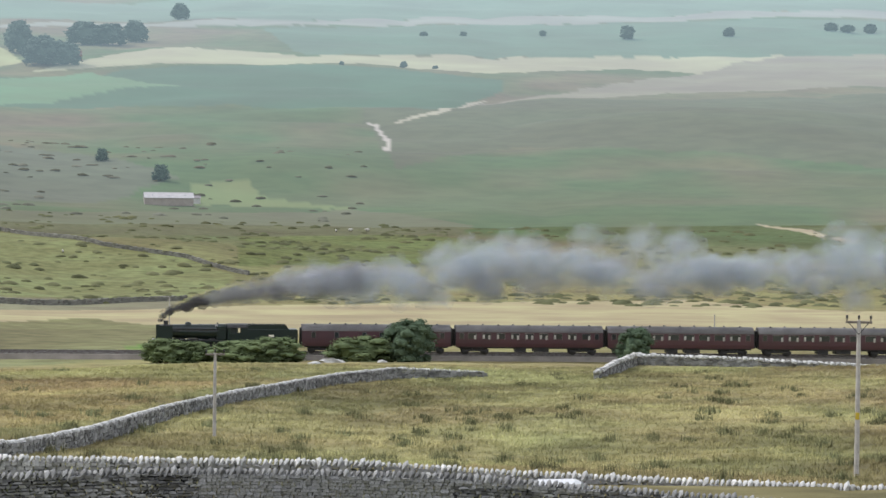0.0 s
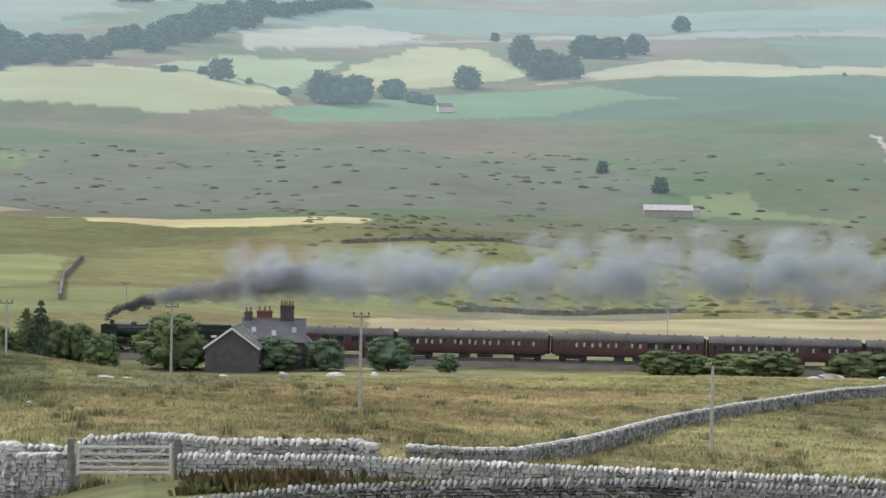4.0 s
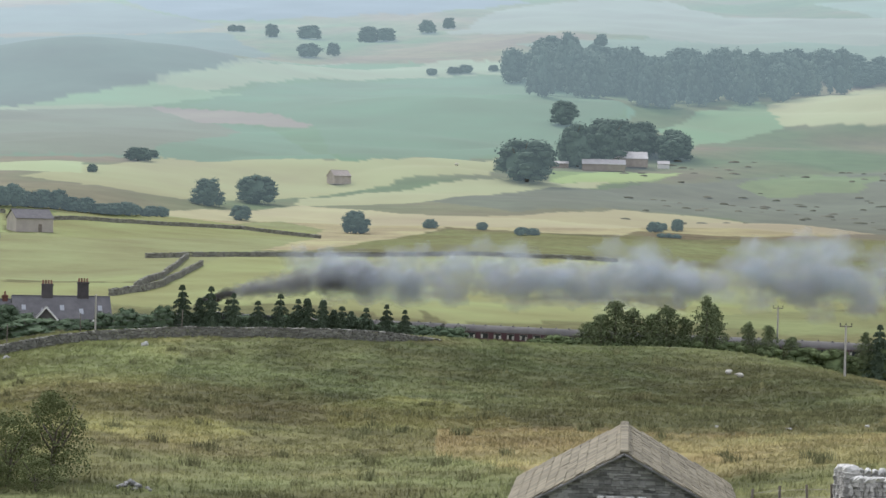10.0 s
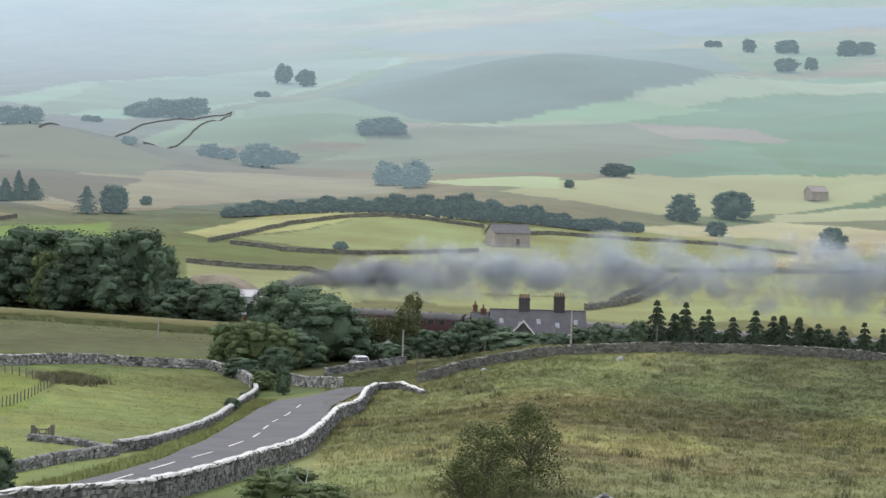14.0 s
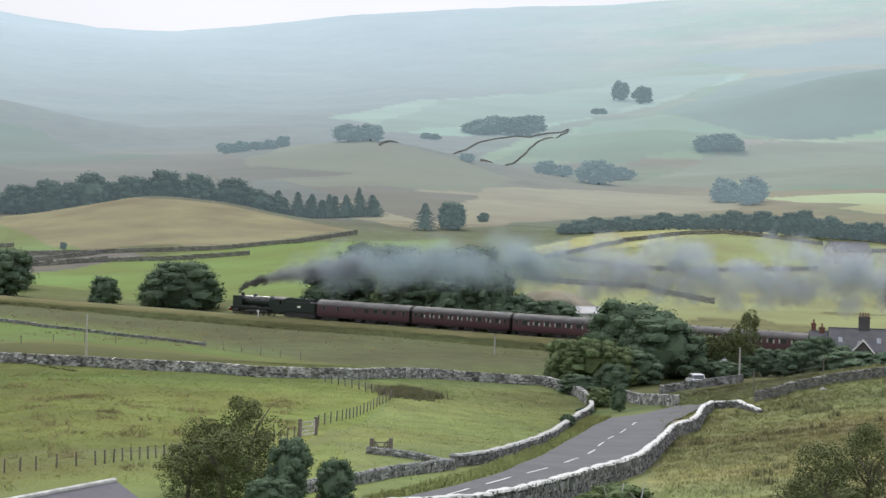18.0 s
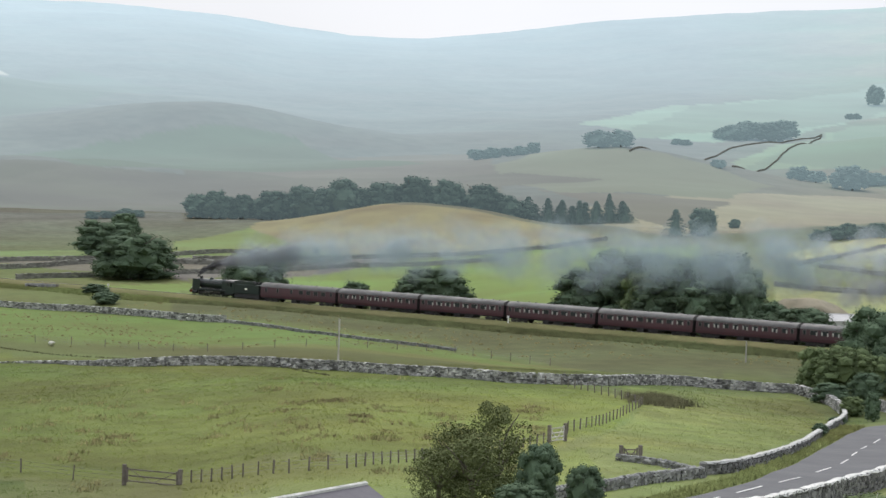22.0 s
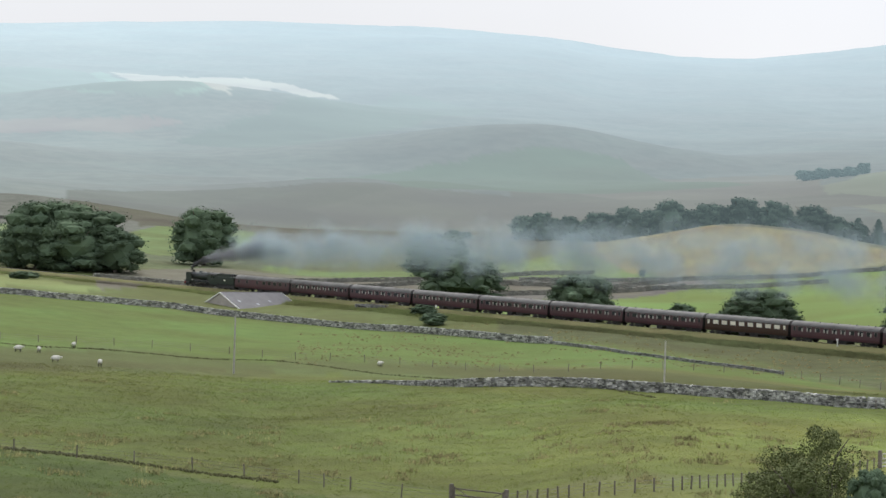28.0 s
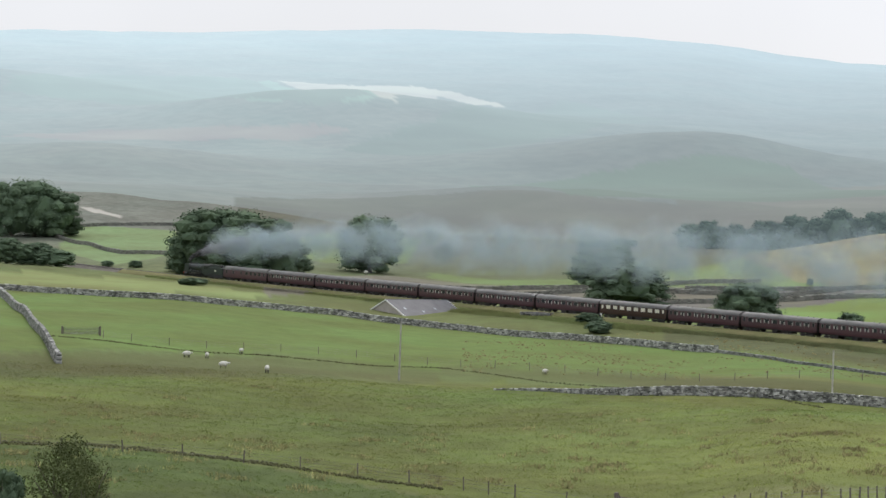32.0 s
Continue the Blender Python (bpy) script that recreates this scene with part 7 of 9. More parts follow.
def stone_pile(tops, length, course, thick, seed, batter=0.12, single=None):
    """Courses of uneven stones under a line of tops, down into the land."""
    rnd = random.Random(seed)
    verts, faces, pieces = [], [], []
    for a, b in zip(tops, tops[1:]):
        run = Vector((b.x - a.x, b.y - a.y, 0))
        L = run.length
        if L < 0.05:
            continue
        run.normalize()
        side = Vector((-run.y, run.x, 0))
        n_max = 18
        for k in range(n_max):
            x = -rnd.uniform(0, length)
            done = True
            while x < L:
                w = length * rnd.uniform(0.55, 1.6)
                m = min(max((x + w / 2) / L, 0), 1)
                c = a.lerp(b, m)
                top = c.z - k * course
                g = float(ground_z(c.x, c.y)[0])
                if top > g - 0.25:
                    done = False
                    o = rnd.uniform(-0.04, 0.04)
                    t2 = thick * (0.5 + batter * k * course) + o
                    hgt = course * rnd.uniform(0.82, 1.12)
                    j = lambda s: rnd.uniform(-s, s)
                    base = len(verts)
                    q = a + run * max(x, -0.05)
                    e = a + run * min(x + w - 0.03, L + 0.05)
                    if single and k < 7 and len(pieces) < 300 and single[0] < math.degrees(math.atan2(-c.x, c.y)) < single[1]:
                        mid = (q + e) / 2
                        pieces.append(Matrix.Translation((mid.x, mid.y, top - hgt / 2)) @ pose(0, 0, 0, 0, 0, math.degrees(math.atan2(run.y, run.x))) @ Matrix.Diagonal(((e - q).length / 2 + 0.001, t2, hgt / 2, 1)))
                        x += w
                        continue
                    for z in (top - hgt + 0.02, top):
                        for r, s in ((q, -t2), (e, -t2), (e, t2), (q, t2)):
                            verts.append((r.x + side.x * s + j(0.04), r.y + side.y * s + j(0.04), z + j(course * (0.14 if k else 0.4))))
                    faces += [(base, base + 1, base + 2, base + 3), (base + 4, base + 7, base + 6, base + 5), (base, base + 4, base + 5, base + 1),
                              (base + 1, base + 5, base + 6, base + 2), (base + 2, base + 6, base + 7, base + 3), (base + 3, base + 7, base + 4, base)]
                x += w
            if done:
                break
    me = bpy.data.meshes.new("face_stones")
    me.from_pydata(verts, [], faces)
    return me, pieces


GREY_FACE = surface("dark_roadside_limestone", (0.24, 0.235, 0.22), (0.13, 0.13, 0.125), 1.0, 0.95, 0.5, 12, vary=0.5, island=True)
STONE_GREY = surface("grey_wall_stone", (0.3, 0.3, 0.285), (0.13, 0.13, 0.125), 1.6, 0.95, 0.5, 14, vary=0.55, island=True)
STONE_WHITE = surface("white_wall_stone", (0.52, 0.51, 0.48), (0.26, 0.26, 0.24), 1.6, 0.95, 0.5, 12, vary=0.3)
COPE = []
for k in range(6):
    b_ = blob(bmesh.new(), (0, 0, 0), (0.1, 0.3, 0.16), 50 + k, 0.55, 1)
    for v_ in b_.verts:
        v_.co.x = max(-0.09, min(0.09, v_.co.x))
    m_ = bpy.data.meshes.new("cope_stone")
    b_.to_mesh(m_)
    b_.free()
    m_.materials.append(PALE_STONE)
    COPE.append(m_)


COPE_GREY = []
for m_ in COPE[:4]:
    c_ = m_.copy()
    c_.materials[0] = GREY_COPE
    COPE_GREY.append(c_)


def loose_stone(seed, material):
    """A rough block in a box from -1 to 1."""
    rnd = random.Random(seed)
    bm = box(bmesh.new(), -1, 1, -1, 1, -1, 1)
    for v in bm.verts:
        v.co += Vector((rnd.uniform(-0.22, 0.1), rnd.uniform(-0.12, 0.1), rnd.uniform(-0.25, 0.12)))
    me = bpy.data.meshes.new("stone")
    bm.to_mesh(me)
    bm.free()
    me.materials.append(material)
    return me


def drystone(name, label, length, course, thick, material, cope=0.0, seed=1, step=3.0, size=1.0, capping=None, coping=False, single=None, taper=False):
    tops = spread(wall_line(name), step)
    if WALL_LINES[name][0] is not None:
        for t in tops:
            t.z = float(ground_z(t.x, t.y)[0]) + WALL_LINES[name][0]
    if taper:
        for i, t in enumerate(tops):
            t.z -= 0.95 * max(0.0, (i / (len(tops) - 1) - 0.82) / 0.18)
    if cope:
        rnd = random.Random(seed + 5)
        low = [t - Vector((0, 0, 0.2 * size)) for t in tops]
    else:
        low = tops
    w = empty("drystone_wall", Matrix(), label, "stone wall", "field walls")
    me, pieces = stone_pile(low, length, course, thick, seed, single=single)
    me.materials.append(material)
    part_of("face_stones", me, w)["kind"] = "stuff"
    if pieces:
        shapes = [loose_stone(seed * 10 + k, material) for k in range(8)]
        pick = random.Random(seed)
        for m in pieces:
            part_of("stone", pick.choice(shapes), w, m=m)
    if coping:
        bm, rows = bmesh.new(), []
        line = spread(tops, 0.7)
        jit = random.Random(seed)
        for p, q in zip(line, line[1:]):
            side = Vector((-(q - p).y, (q - p).x, 0)).normalized()
            up = jit.uniform(-0.04, 0.06)
            rows.append([p + side * o * jit.uniform(0.85, 1.15) + Vector((0, 0, z + up)) for o, z in ((-0.27, -0.07), (-0.2, 0.05), (0.04, 0.09), (0.21, 0.05), (0.27, -0.07))])
        part("coping", loft(bm, rows), PALE_STONE, w, "white mortared coping")
    if cope:
        spots = spread(tops, cope)
        for p, q in zip(spots, spots[1:]):
            turn = math.degrees(math.atan2(q.y - p.y, q.x - p.x))
            s = rnd.uniform(0.8, 1.35) * size
            part_of("cope_stone", rnd.choice(capping or COPE), w, m=Matrix.Translation(p - Vector((0, 0, 0.1))) @ pose(0, 0, 0, rnd.uniform(-8, 8), rnd.uniform(8, 30), turn + rnd.uniform(-8, 8)) @ Matrix.Diagonal((s * cope / 0.17, s, s * rnd.uniform(0.85, 1.25), 1)))
    return w


drystone("roadside_near", "grey drystone wall beside the lane, topped with upright cope stones", 0.18, 0.095, 0.5, STONE_GREY, 0.17, 1, size=0.75, capping=COPE_GREY, single=(-4, 6))
drystone("roadside_far", "drystone wall with pale lichened cope stones beside the lane", 0.26, 0.15, 0.5, STONE_WHITE, 0.18, 2, size=0.85, single=(6, 19))
drystone("fold_back", "white limestone wall of an old sheepfold", 0.28, 0.17, 0.55, STONE_WHITE, 0.24, 3, single=(16, 24))
drystone("fold_end", "white limestone end of a sheepfold wall", 0.3, 0.17, 0.6, STONE_WHITE, 0.3, 4, single=(16, 24))
drystone("fold_front", "low white drystone wall beside a gate", 0.26, 0.15, 0.5, STONE_WHITE, 0.22, 5, single=(16, 24))
drystone("field_near", "long grey drystone wall crossing rough pasture", 0.5, 0.24, 0.5, LIMESTONE, 0.34, 6, size=0.75)
drystone("trackside", "drystone wall beside the railway", 0.6, 0.26, 0.5, LIMESTONE, 0.55, 7, size=1.3)
drystone("road_right", "drystone wall with a white coped top beside the road", 0.42, 0.22, 0.5, GREY_FACE, 0.0, 8, coping=True, taper=True)
WALL_LINES["road_left_rest"] = (1.15, WALL_LINES["road_left"][1][7:])
drystone("road_left_rest", "dark drystone wall curving from the road along a pasture", 0.38, 0.17, 0.55, STONE_MIX, 0.0, 9, taper=True)
WALL_LINES["road_left_coping"] = (0.75, WALL_LINES["road_left"][1][:8])
drystone("road_left_coping", "low wall with a white mortared coping inside the bend", 0.4, 0.18, 0.45, GREY_FACE, 0.0, 19, coping=True)
drystone("hilltop", "dark drystone wall along a hill crest", 0.4, 0.19, 0.45, FAR_STONE, 0.0, 10, taper=True)
drystone("paddock", "tumbled footing of an old paddock wall", 0.4, 0.18, 0.45, LIMESTONE, 0.3, 14, size=0.6, capping=COPE_GREY)
drystone("kerb", "low rough wall before a parked car", 0.4, 0.19, 0.45, LIMESTONE, 0.0, 17)
drystone("yard", "stub of drystone wall beside a station yard", 0.4, 0.19, 0.5, STONE_MIX, 0.0, 15)
drystone("broken", "low tumbled drystone wall in a paddock", 0.4, 0.2, 0.45, LIMESTONE, 0.3, 11, size=0.6, capping=COPE_GREY)
drystone("meadow", "grey drystone wall along the top of a meadow", 0.45, 0.2, 0.5, STONE_MIX, 0.0, 12)
drystone("meadow_low", "low tumbled wall along a meadow's edge", 0.45, 0.18, 0.45, LIMESTONE, 0.0, 16)
drystone("meadow_end", "grey drystone wall running down a meadow", 0.42, 0.2, 0.55, STONE_MIX, 0.0, 13)
for name in WALL_LINES:
    if name.startswith("far"):
        drystone(name, "distant drystone field wall", 1.0, 0.36, 0.55, FAR_STONE, 0.0, len(name), step=5)


# ---- poles, fences, gates, road, buildings ----
POLE = part("pole", rod(bmesh.new(), (0, 0, -9.5), (0, 0, 0), 0.15, 0.1, 10), POLE_WOOD)
POLE_ME = POLE.data
bpy.data.objects.remove(POLE)
for b, d, z, arms in POLE_SPOTS:
    p = at(b, d)
    m = Matrix.Translation((p.x, p.y, z)) @ pose(0, 0, 0, 0, 0, b)
    t = empty("utility_pole", m, "weathered wooden utility pole in a field", "utility pole", "line of poles")
    part_of("pole", POLE_ME, t)
    if arms:
        arm = part("crossarm", box(bmesh.new(), -0.65, 0.65, -0.06, 0.06, -0.16, -0.04, 0.01), DARK_WOOD, t)
        for x in (-0.58, 0, 0.58):
            part("insulator", rod(rod(bmesh.new(), (x, 0, -0.04), (x, 0, 0.1), 0.03, seg=6), (x, 0, 0.08), (x, 0, 0.24), 0.07, 0.05, 8), SOOT, arm)
    if arms == 2:
        part("brace", rod(rod(bmesh.new(), (-0.5, -0.08, -0.1), (0, -0.13, -0.7), 0.02, seg=5), (0.5, -0.08, -0.1), (0, -0.13, -0.7), 0.02, seg=5), SOOT, t)
        part("warning_plate", box(bmesh.new(), -0.1, 0.1, -0.17, -0.15, -4.9, -4.55), surface("yellow_plate", (0.7, 0.5, 0.05), (0.6, 0.45, 0.05), 4, 0.5, 0), t, "yellow warning plate")

POST_ME = part("post", box(bmesh.new(), -0.045, 0.045, -0.045, 0.045, -0.3, 1.15, 0.01), DARK_WOOD)
POST_DATA = POST_ME.data
bpy.data.objects.remove(POST_ME)


def fence(spots, gap, label, height=1.0):
    pts = spread([at(b, d) for b, d in spots], gap)
    f = empty("post_and_wire_fence", Matrix(), label, "fence", "field fences")
    rnd = random.Random(int(spots[0][1]))
    bm = bmesh.new()
    tops = []
    for p in pts:
        q = Vector((p.x, p.y, float(ground_z(p.x, p.y)[0])))
        part_of("post", POST_DATA, f, m=Matrix.Translation(q) @ pose(0, 0, 0, rnd.uniform(-4, 4), rnd.uniform(-4, 4), rnd.uniform(0, 90)) @ Matrix.Diagonal((1, 1, height, 1)))
        tops.append(q)
    for lift in (0.35, 0.65, 0.95):
        for a, b in zip(tops, tops[1:]):
            rod(bm, a + Vector((0, 0, lift * height)), b + Vector((0, 0, lift * height)), 0.008, seg=3)
    part("wire", bm, STEEL, f)


fence([(83.9, 188.5), (83.44, 187.5), (80.43, 181.5), (77.41, 176), (74.53, 173), (71.85, 164.5), (70.55, 157.5), (69.26, 151.5), (67.96, 146.2)], 3.9, "post and wire fence across a green pasture", 0.85)
fence([(66.65, 144), (66.33, 144.5), (65.04, 137), (63.89, 132.5), (62.43, 136), (60.35, 149), (58.18, 162), (57.34, 169)], 1.4, "close-set post and wire fence along a pasture", 0.72)
fence([(56.98, 171), (56.9, 181), (56.3, 190), (55.14, 218), (55.06, 223), (55.9, 233), (57.09, 245.5), (57.5, 246)], 1.9, "post and wire fence round a paddock corner", 0.8)
fence([(81.0, 356), (80.3, 355), (77.5, 357), (73.7, 349), (69.4, 334), (65.15, 323), (59.8, 342), (57.4, 317)], 5.0, "thin post and wire fence below the railway")
fence([(25.6, 96), (24.9, 95), (24.2, 93), (23.6, 91)], 1.9, "short line of fence posts beside a sheepfold")
fence([(46.0, 240), (44.3, 244), (42.5, 247), (40, 248)], 12.0, "tall posts along a hilltop wall", 2.0)


def gate(a, b, label, wood, bars, height, lift=0.0):
    """A field gate between two posts that stand at the given bearings and ranges."""
    p, q = at(*a), at(*b)
    z = (p.z + q.z) / 2 + lift
    L = math.hypot(q.x - p.x, q.y - p.y)
    g = empty("field_gate", Matrix.Translation((p.x, p.y, z)) @ pose(0, 0, 0, 0, 0, math.degrees(math.atan2(q.y - p.y, q.x - p.x))), label, "gate", "gates")
    for k in range(bars):
        u = 0.15 + (height - 0.2) * (k / (bars - 1)) ** 1.15
        part("bar", box(bmesh.new(), 0.1, L - 0.1, -0.025, 0.025, u - 0.045, u + 0.045, 0.01), wood, g)
    for x in (0.12, L - 0.12):
        part("stile", box(bmesh.new(), x - 0.05, x + 0.05, -0.035, 0.035, 0.05, height + 0.08, 0.01), wood, g)
    for x0, x1 in ((0.2, L * 0.5), (L - 0.2, L * 0.5)):
        bm = bmesh.new()
        loft(bm, [[(x0 - 0.05, y, height - 0.05), (x0 + 0.05, y, height - 0.05), (x1 + 0.05, y, 0.15), (x1 - 0.05, y, 0.15)] for y in (0.03, 0.06)])
        part("brace", bm, wood, g)
    for x in (-0.12, L + 0.12):
        part("gatepost", box(bmesh.new(), x - 0.12, x + 0.12, -0.12, 0.12, -0.5, height + 0.25, 0.03), DARK_WOOD, g, "dark wooden gatepost")


gate((21.67, 80), (19.2, 80), "silvered five-barred timber gate between dark posts", GATE_WOOD, 5, 1.1, 0.3)
gate((67.96, 146.2), (66.65, 144), "low dark timber rail gate in a fence", DARK_WOOD, 3, 0.95)
gate((82.0, 357), (81.1, 360), "metal field gate in a meadow", STEEL, 5, 1.1)
gate((57.34, 169), (56.98, 171), "pale timber gate in a paddock fence", GATE_WOOD, 4, 1.1)
gate((55.5, 153), (55.1, 153.5), "weathered timber stile by a wall", DARK_WOOD, 3, 0.75)


# ---- the road ----
def road_strip(name, left, right, lift, material, cuts=10):
    bm = bmesh.new()
    A, B = spread([at(*q) for q in left], 0.5), spread([at(*q) for q in right], 0.5)
    n = 60
    rows = []
    for k in range(n + 1):
        a, b = A[round(k * (len(A) - 1) / n)], B[round(k * (len(B) - 1) / n)]
        row = []
        for j in range(cuts + 1):
            p = a.lerp(b, j / cuts)
            row.append((p.x, p.y, float(ground_z(p.x, p.y)[0]) + lift))
        rows.append(row)
    loft(bm, rows, close=False)
    return part(name, bm, material, smooth=True)


ROAD_L = [(57.6, 101), (55.47, 109.5), (54.92, 114.5), (53.33, 127.5), (52.15, 141.5), (51.31, 159), (50.48, 190.5), (49.92, 209.5), (49.5, 222), (48.6, 226), (47.95, 232)]
ROAD_R = [(57.0, 94), (55.3, 98.8), (54.2, 103), (53.2, 109), (52.2, 119), (51.17, 130), (49.78, 145), (48.85, 164), (48.45, 186.1), (48.1, 208), (47.6, 217), (47.15, 227)]
road = tagged(road_strip("road", ROAD_L, ROAD_R, 0.16, ASPHALT), "grey asphalt lane curving down to the railway", "road", kind="structure")
verge = tagged(road_strip("verge", [(b - 0.25 * (300 - d) / 180, d + 1.5) for b, d in ROAD_R][:-2], [(b - 0.75 * (300 - d) / 180, d + 2.5) for b, d in ROAD_R][:-2], 0.18, SCREE, 3), "pale gravelly verge beside the lane", "verge", kind="structure")
DASHES = [((53.59, 119.3), (53.04, 124.8)), ((52.63, 129.1), (52.01, 136.4)), ((51.6, 140.6), (51.07, 146.1)), ((50.68, 153.8), (50.32, 160.3)), ((50.08, 166.8), (49.9, 173.4)),
          ((49.83, 178.3), (49.7, 182.8)), ((49.6, 189.8), (49.46, 193.5)), ((49.3, 198), (49.15, 203)), ((49.0, 208), (48.9, 213))]
for a, b in DASHES:
    p, q = at(*a, 0.21), at(*b, 0.21)
    run = (q - p).normalized()
    side = Vector((-run.y, run.x, 0)) * 0.07
    bm = bmesh.new()
    rows = [[p.lerp(q, k / 4) + s for s in (-side, side)] for k in range(5)]
    for row in rows:
        for v in row:
            v.z = float(ground_z(v.x, v.y)[0]) + 0.2
    part("road_dash", loft(bm, rows, close=False), ROAD_WHITE, road, "worn white centre dash")


# ---- buildings ----
def gabled(name, label, b, d, turn, length, width, eave, ridge, wall, roof, z=None, chimneys=(), windows=0, overhang=0.25, category="house", door=False, barge=False, lights=0, ridge_stone=None):
    """A gabled building: x along its ridge, standing at that bearing and range."""
    p = at(b, d)
    h = empty(name, Matrix.Translation((p.x, p.y, p.z - 0.3 if z is None else z)) @ pose(0, 0, 0, 0, 0, b + turn), label, category)
    L, W = length / 2, width / 2
    ring = [(-W, 0), (-W, eave), (0, ridge - 0.12), (W, eave), (W, 0)]
    body = part("wall", loft(bmesh.new(), [[(x, y, v) for y, v in ring] for x in (-L, L)]), wall, h)
    k = (ridge - eave) / W
    for s in (-1, 1):
        o = overhang
        bm = bmesh.new()
        loft(bm, [[(x, 0, ridge), (x, s * (W + o), eave - k * o), (x, s * (W + o), eave - k * o + 0.12), (x, 0, ridge + 0.14)] for x in (-L - o, L + o)])
        part("roof_slope", bm, roof, h)
    bm = rod(bmesh.new(), (-L - overhang, 0, ridge + 0.12), (L + overhang, 0, ridge + 0.12), 0.1, seg=6)
    part("ridge_tiles", bm, ridge_stone or roof, h)
    if barge:
        for e in (-1, 1):
            for s in (-1, 1):
                bm = loft(bmesh.new(), [[(e * (L + overhang) + g, 0, ridge + 0.16), (e * (L + overhang) + g, s * (W + overhang), eave - k * overhang + 0.14), (e * (L + overhang) + g, s * (W + overhang), eave - k * overhang - 0.14), (e * (L + overhang) + g, 0, ridge - 0.12)] for g in (-0.03, 0.04)])
                part("bargeboard", bm, WHITE_PAINT, h, "white painted bargeboard")
    for j in range(lights):
        u, v = -L + length * (j + 0.5) / lights, 0.42 + 0.15 * (j % 2)
        for s in (-1, 1):
            bm = loft(bmesh.new(), [[(x, s * W * f, ridge + 0.15 - k * W * f + o) for x in (u - 0.28, u + 0.28) for f in (v,)] + [(x, s * W * f, ridge + 0.15 - k * W * f + o) for x in (u + 0.28, u - 0.28) for f in (v + 0.7 / W,)] for o in (-0.02, 0.05)])
            part("roof_light", bm, ROOF_GLASS, h, "pale roof light")
    for x, y, w, top, mat, pots in chimneys:
        c = part("chimney", box(box(bmesh.new(), x - w / 2, x + w / 2, y - 0.35, y + 0.35, ridge - 1.2, top), x - w / 2 - 0.08, x + w / 2 + 0.08, y - 0.43, y + 0.43, top - 0.25, top - 0.1), mat, h)
        for j in range(pots):
            u = x - w / 2 + w * (j + 0.5) / pots
            part("chimney_pot", rod(bmesh.new(), (u, y, top), (u, y, top + 0.55), 0.14, 0.11, 8), POT, c)
    for j in range(windows):
        for s in (-1, 1):
            u = -L + length * (j + 0.5) / windows
            w = part("window", box(bmesh.new(), u - 0.45, u + 0.45, s * W - 0.04, s * W + 0.04, eave * 0.4, eave * 0.4 + 1.2), GLASS, h)
            part("sill", box(bmesh.new(), u - 0.55, u + 0.55, s * W - 0.08, s * W + 0.1, eave * 0.4 - 0.12, eave * 0.4), WHITE_PAINT, w)
    if door:
        for s in (-1, 1):
            part("door", box(bmesh.new(), L * 0.3 - 0.5, L * 0.3 + 0.5, s * W - 0.05, s * W + 0.05, 0, 2.3), DARK_WOOD, h)
    return h


DARK_STONE = surface("dark_sandstone_wall", (0.09, 0.085, 0.085), (0.13, 0.12, 0.115), 1.2, 0.95, 0.4, 5)
PALE_RENDER = surface("white_render", (0.7, 0.7, 0.68), (0.6, 0.6, 0.57), 1.0, 0.9, 0.2, 8)
TIN = surface("grey_tin_roof", (0.26, 0.245, 0.24), (0.2, 0.19, 0.185), 0.5, 0.6, 0.1, 4)
PALE_TIN = surface("pale_tin_roof", (0.55, 0.54, 0.53), (0.45, 0.44, 0.43), 0.5, 0.6, 0.1, 4)
FARM_WALL = surface("pale_farm_wall", (0.42, 0.38, 0.34), (0.34, 0.31, 0.28), 0.5, 0.9, 0.2, 4)

# pale base colour paints the sky's reflection into the panes
ROOF_GLASS = surface("sky_lit_roof_glass", (0.36, 0.38, 0.4), (0.28, 0.3, 0.32), 2, 0.5, 0, spec=0.4)
STACK = surface("dark_chimney_stone", (0.075, 0.07, 0.068), (0.11, 0.1, 0.1), 1.2, 0.95, 0.4, 5)
PURPLE_SLATE = surface("purple_grey_slate", (0.13, 0.12, 0.14), (0.17, 0.16, 0.175), 1.2, 0.6, 0.3, 9, vary=0.2)
SHED_ROOF = surface("weathered_fibre_cement", (0.17, 0.165, 0.168), (0.13, 0.125, 0.13), 0.5, 0.8, 0.2, 4)
# the cottage by the line
gabled("stone_cottage", "dark stone cottage with a steep grey gable end", 17.7, 277, 90 - 8, 7.0, 6.4, 3.6, 5.9, DARK_STONE, ROOF_GREY, 4.0, windows=2, barge=True, lights=2)
gabled("stone_cottage", "stone cottage with slate roof and tall clustered chimneys", 16.75, 284, 0, 7.5, 6.0, 3.9, 6.4, DARK_STONE, ROOF_GREY, 4.1,
       chimneys=((1.6, 0, 1.7, 8.2, STACK, 5), (-1.2, 0.5, 1.9, 7.5, BRICK, 3), (-3.2, 0, 1.0, 7.4, STACK, 2)), windows=3, door=True, lights=3)
gabled("stone_cottage", "small gabled cottage wing with white bargeboards", 16.15, 285, 80, 4.0, 4.4, 2.6, 4.8, DARK_STONE, ROOF_GREY, 4.2, windows=1, barge=True)
# the station houses
gabled("station_house", "long slate-roofed station house with tall stone chimneys", 43.0, 318, 6, 13.0, 6.5, 3.4, 6.4, DARK_STONE, ROOF_GREY, 5.6,
       chimneys=((-1.9, 0, 1.5, 8.2, STACK, 4), (3.0, 0, 1.5, 8.5, STACK, 4)), windows=4, door=True, lights=5)
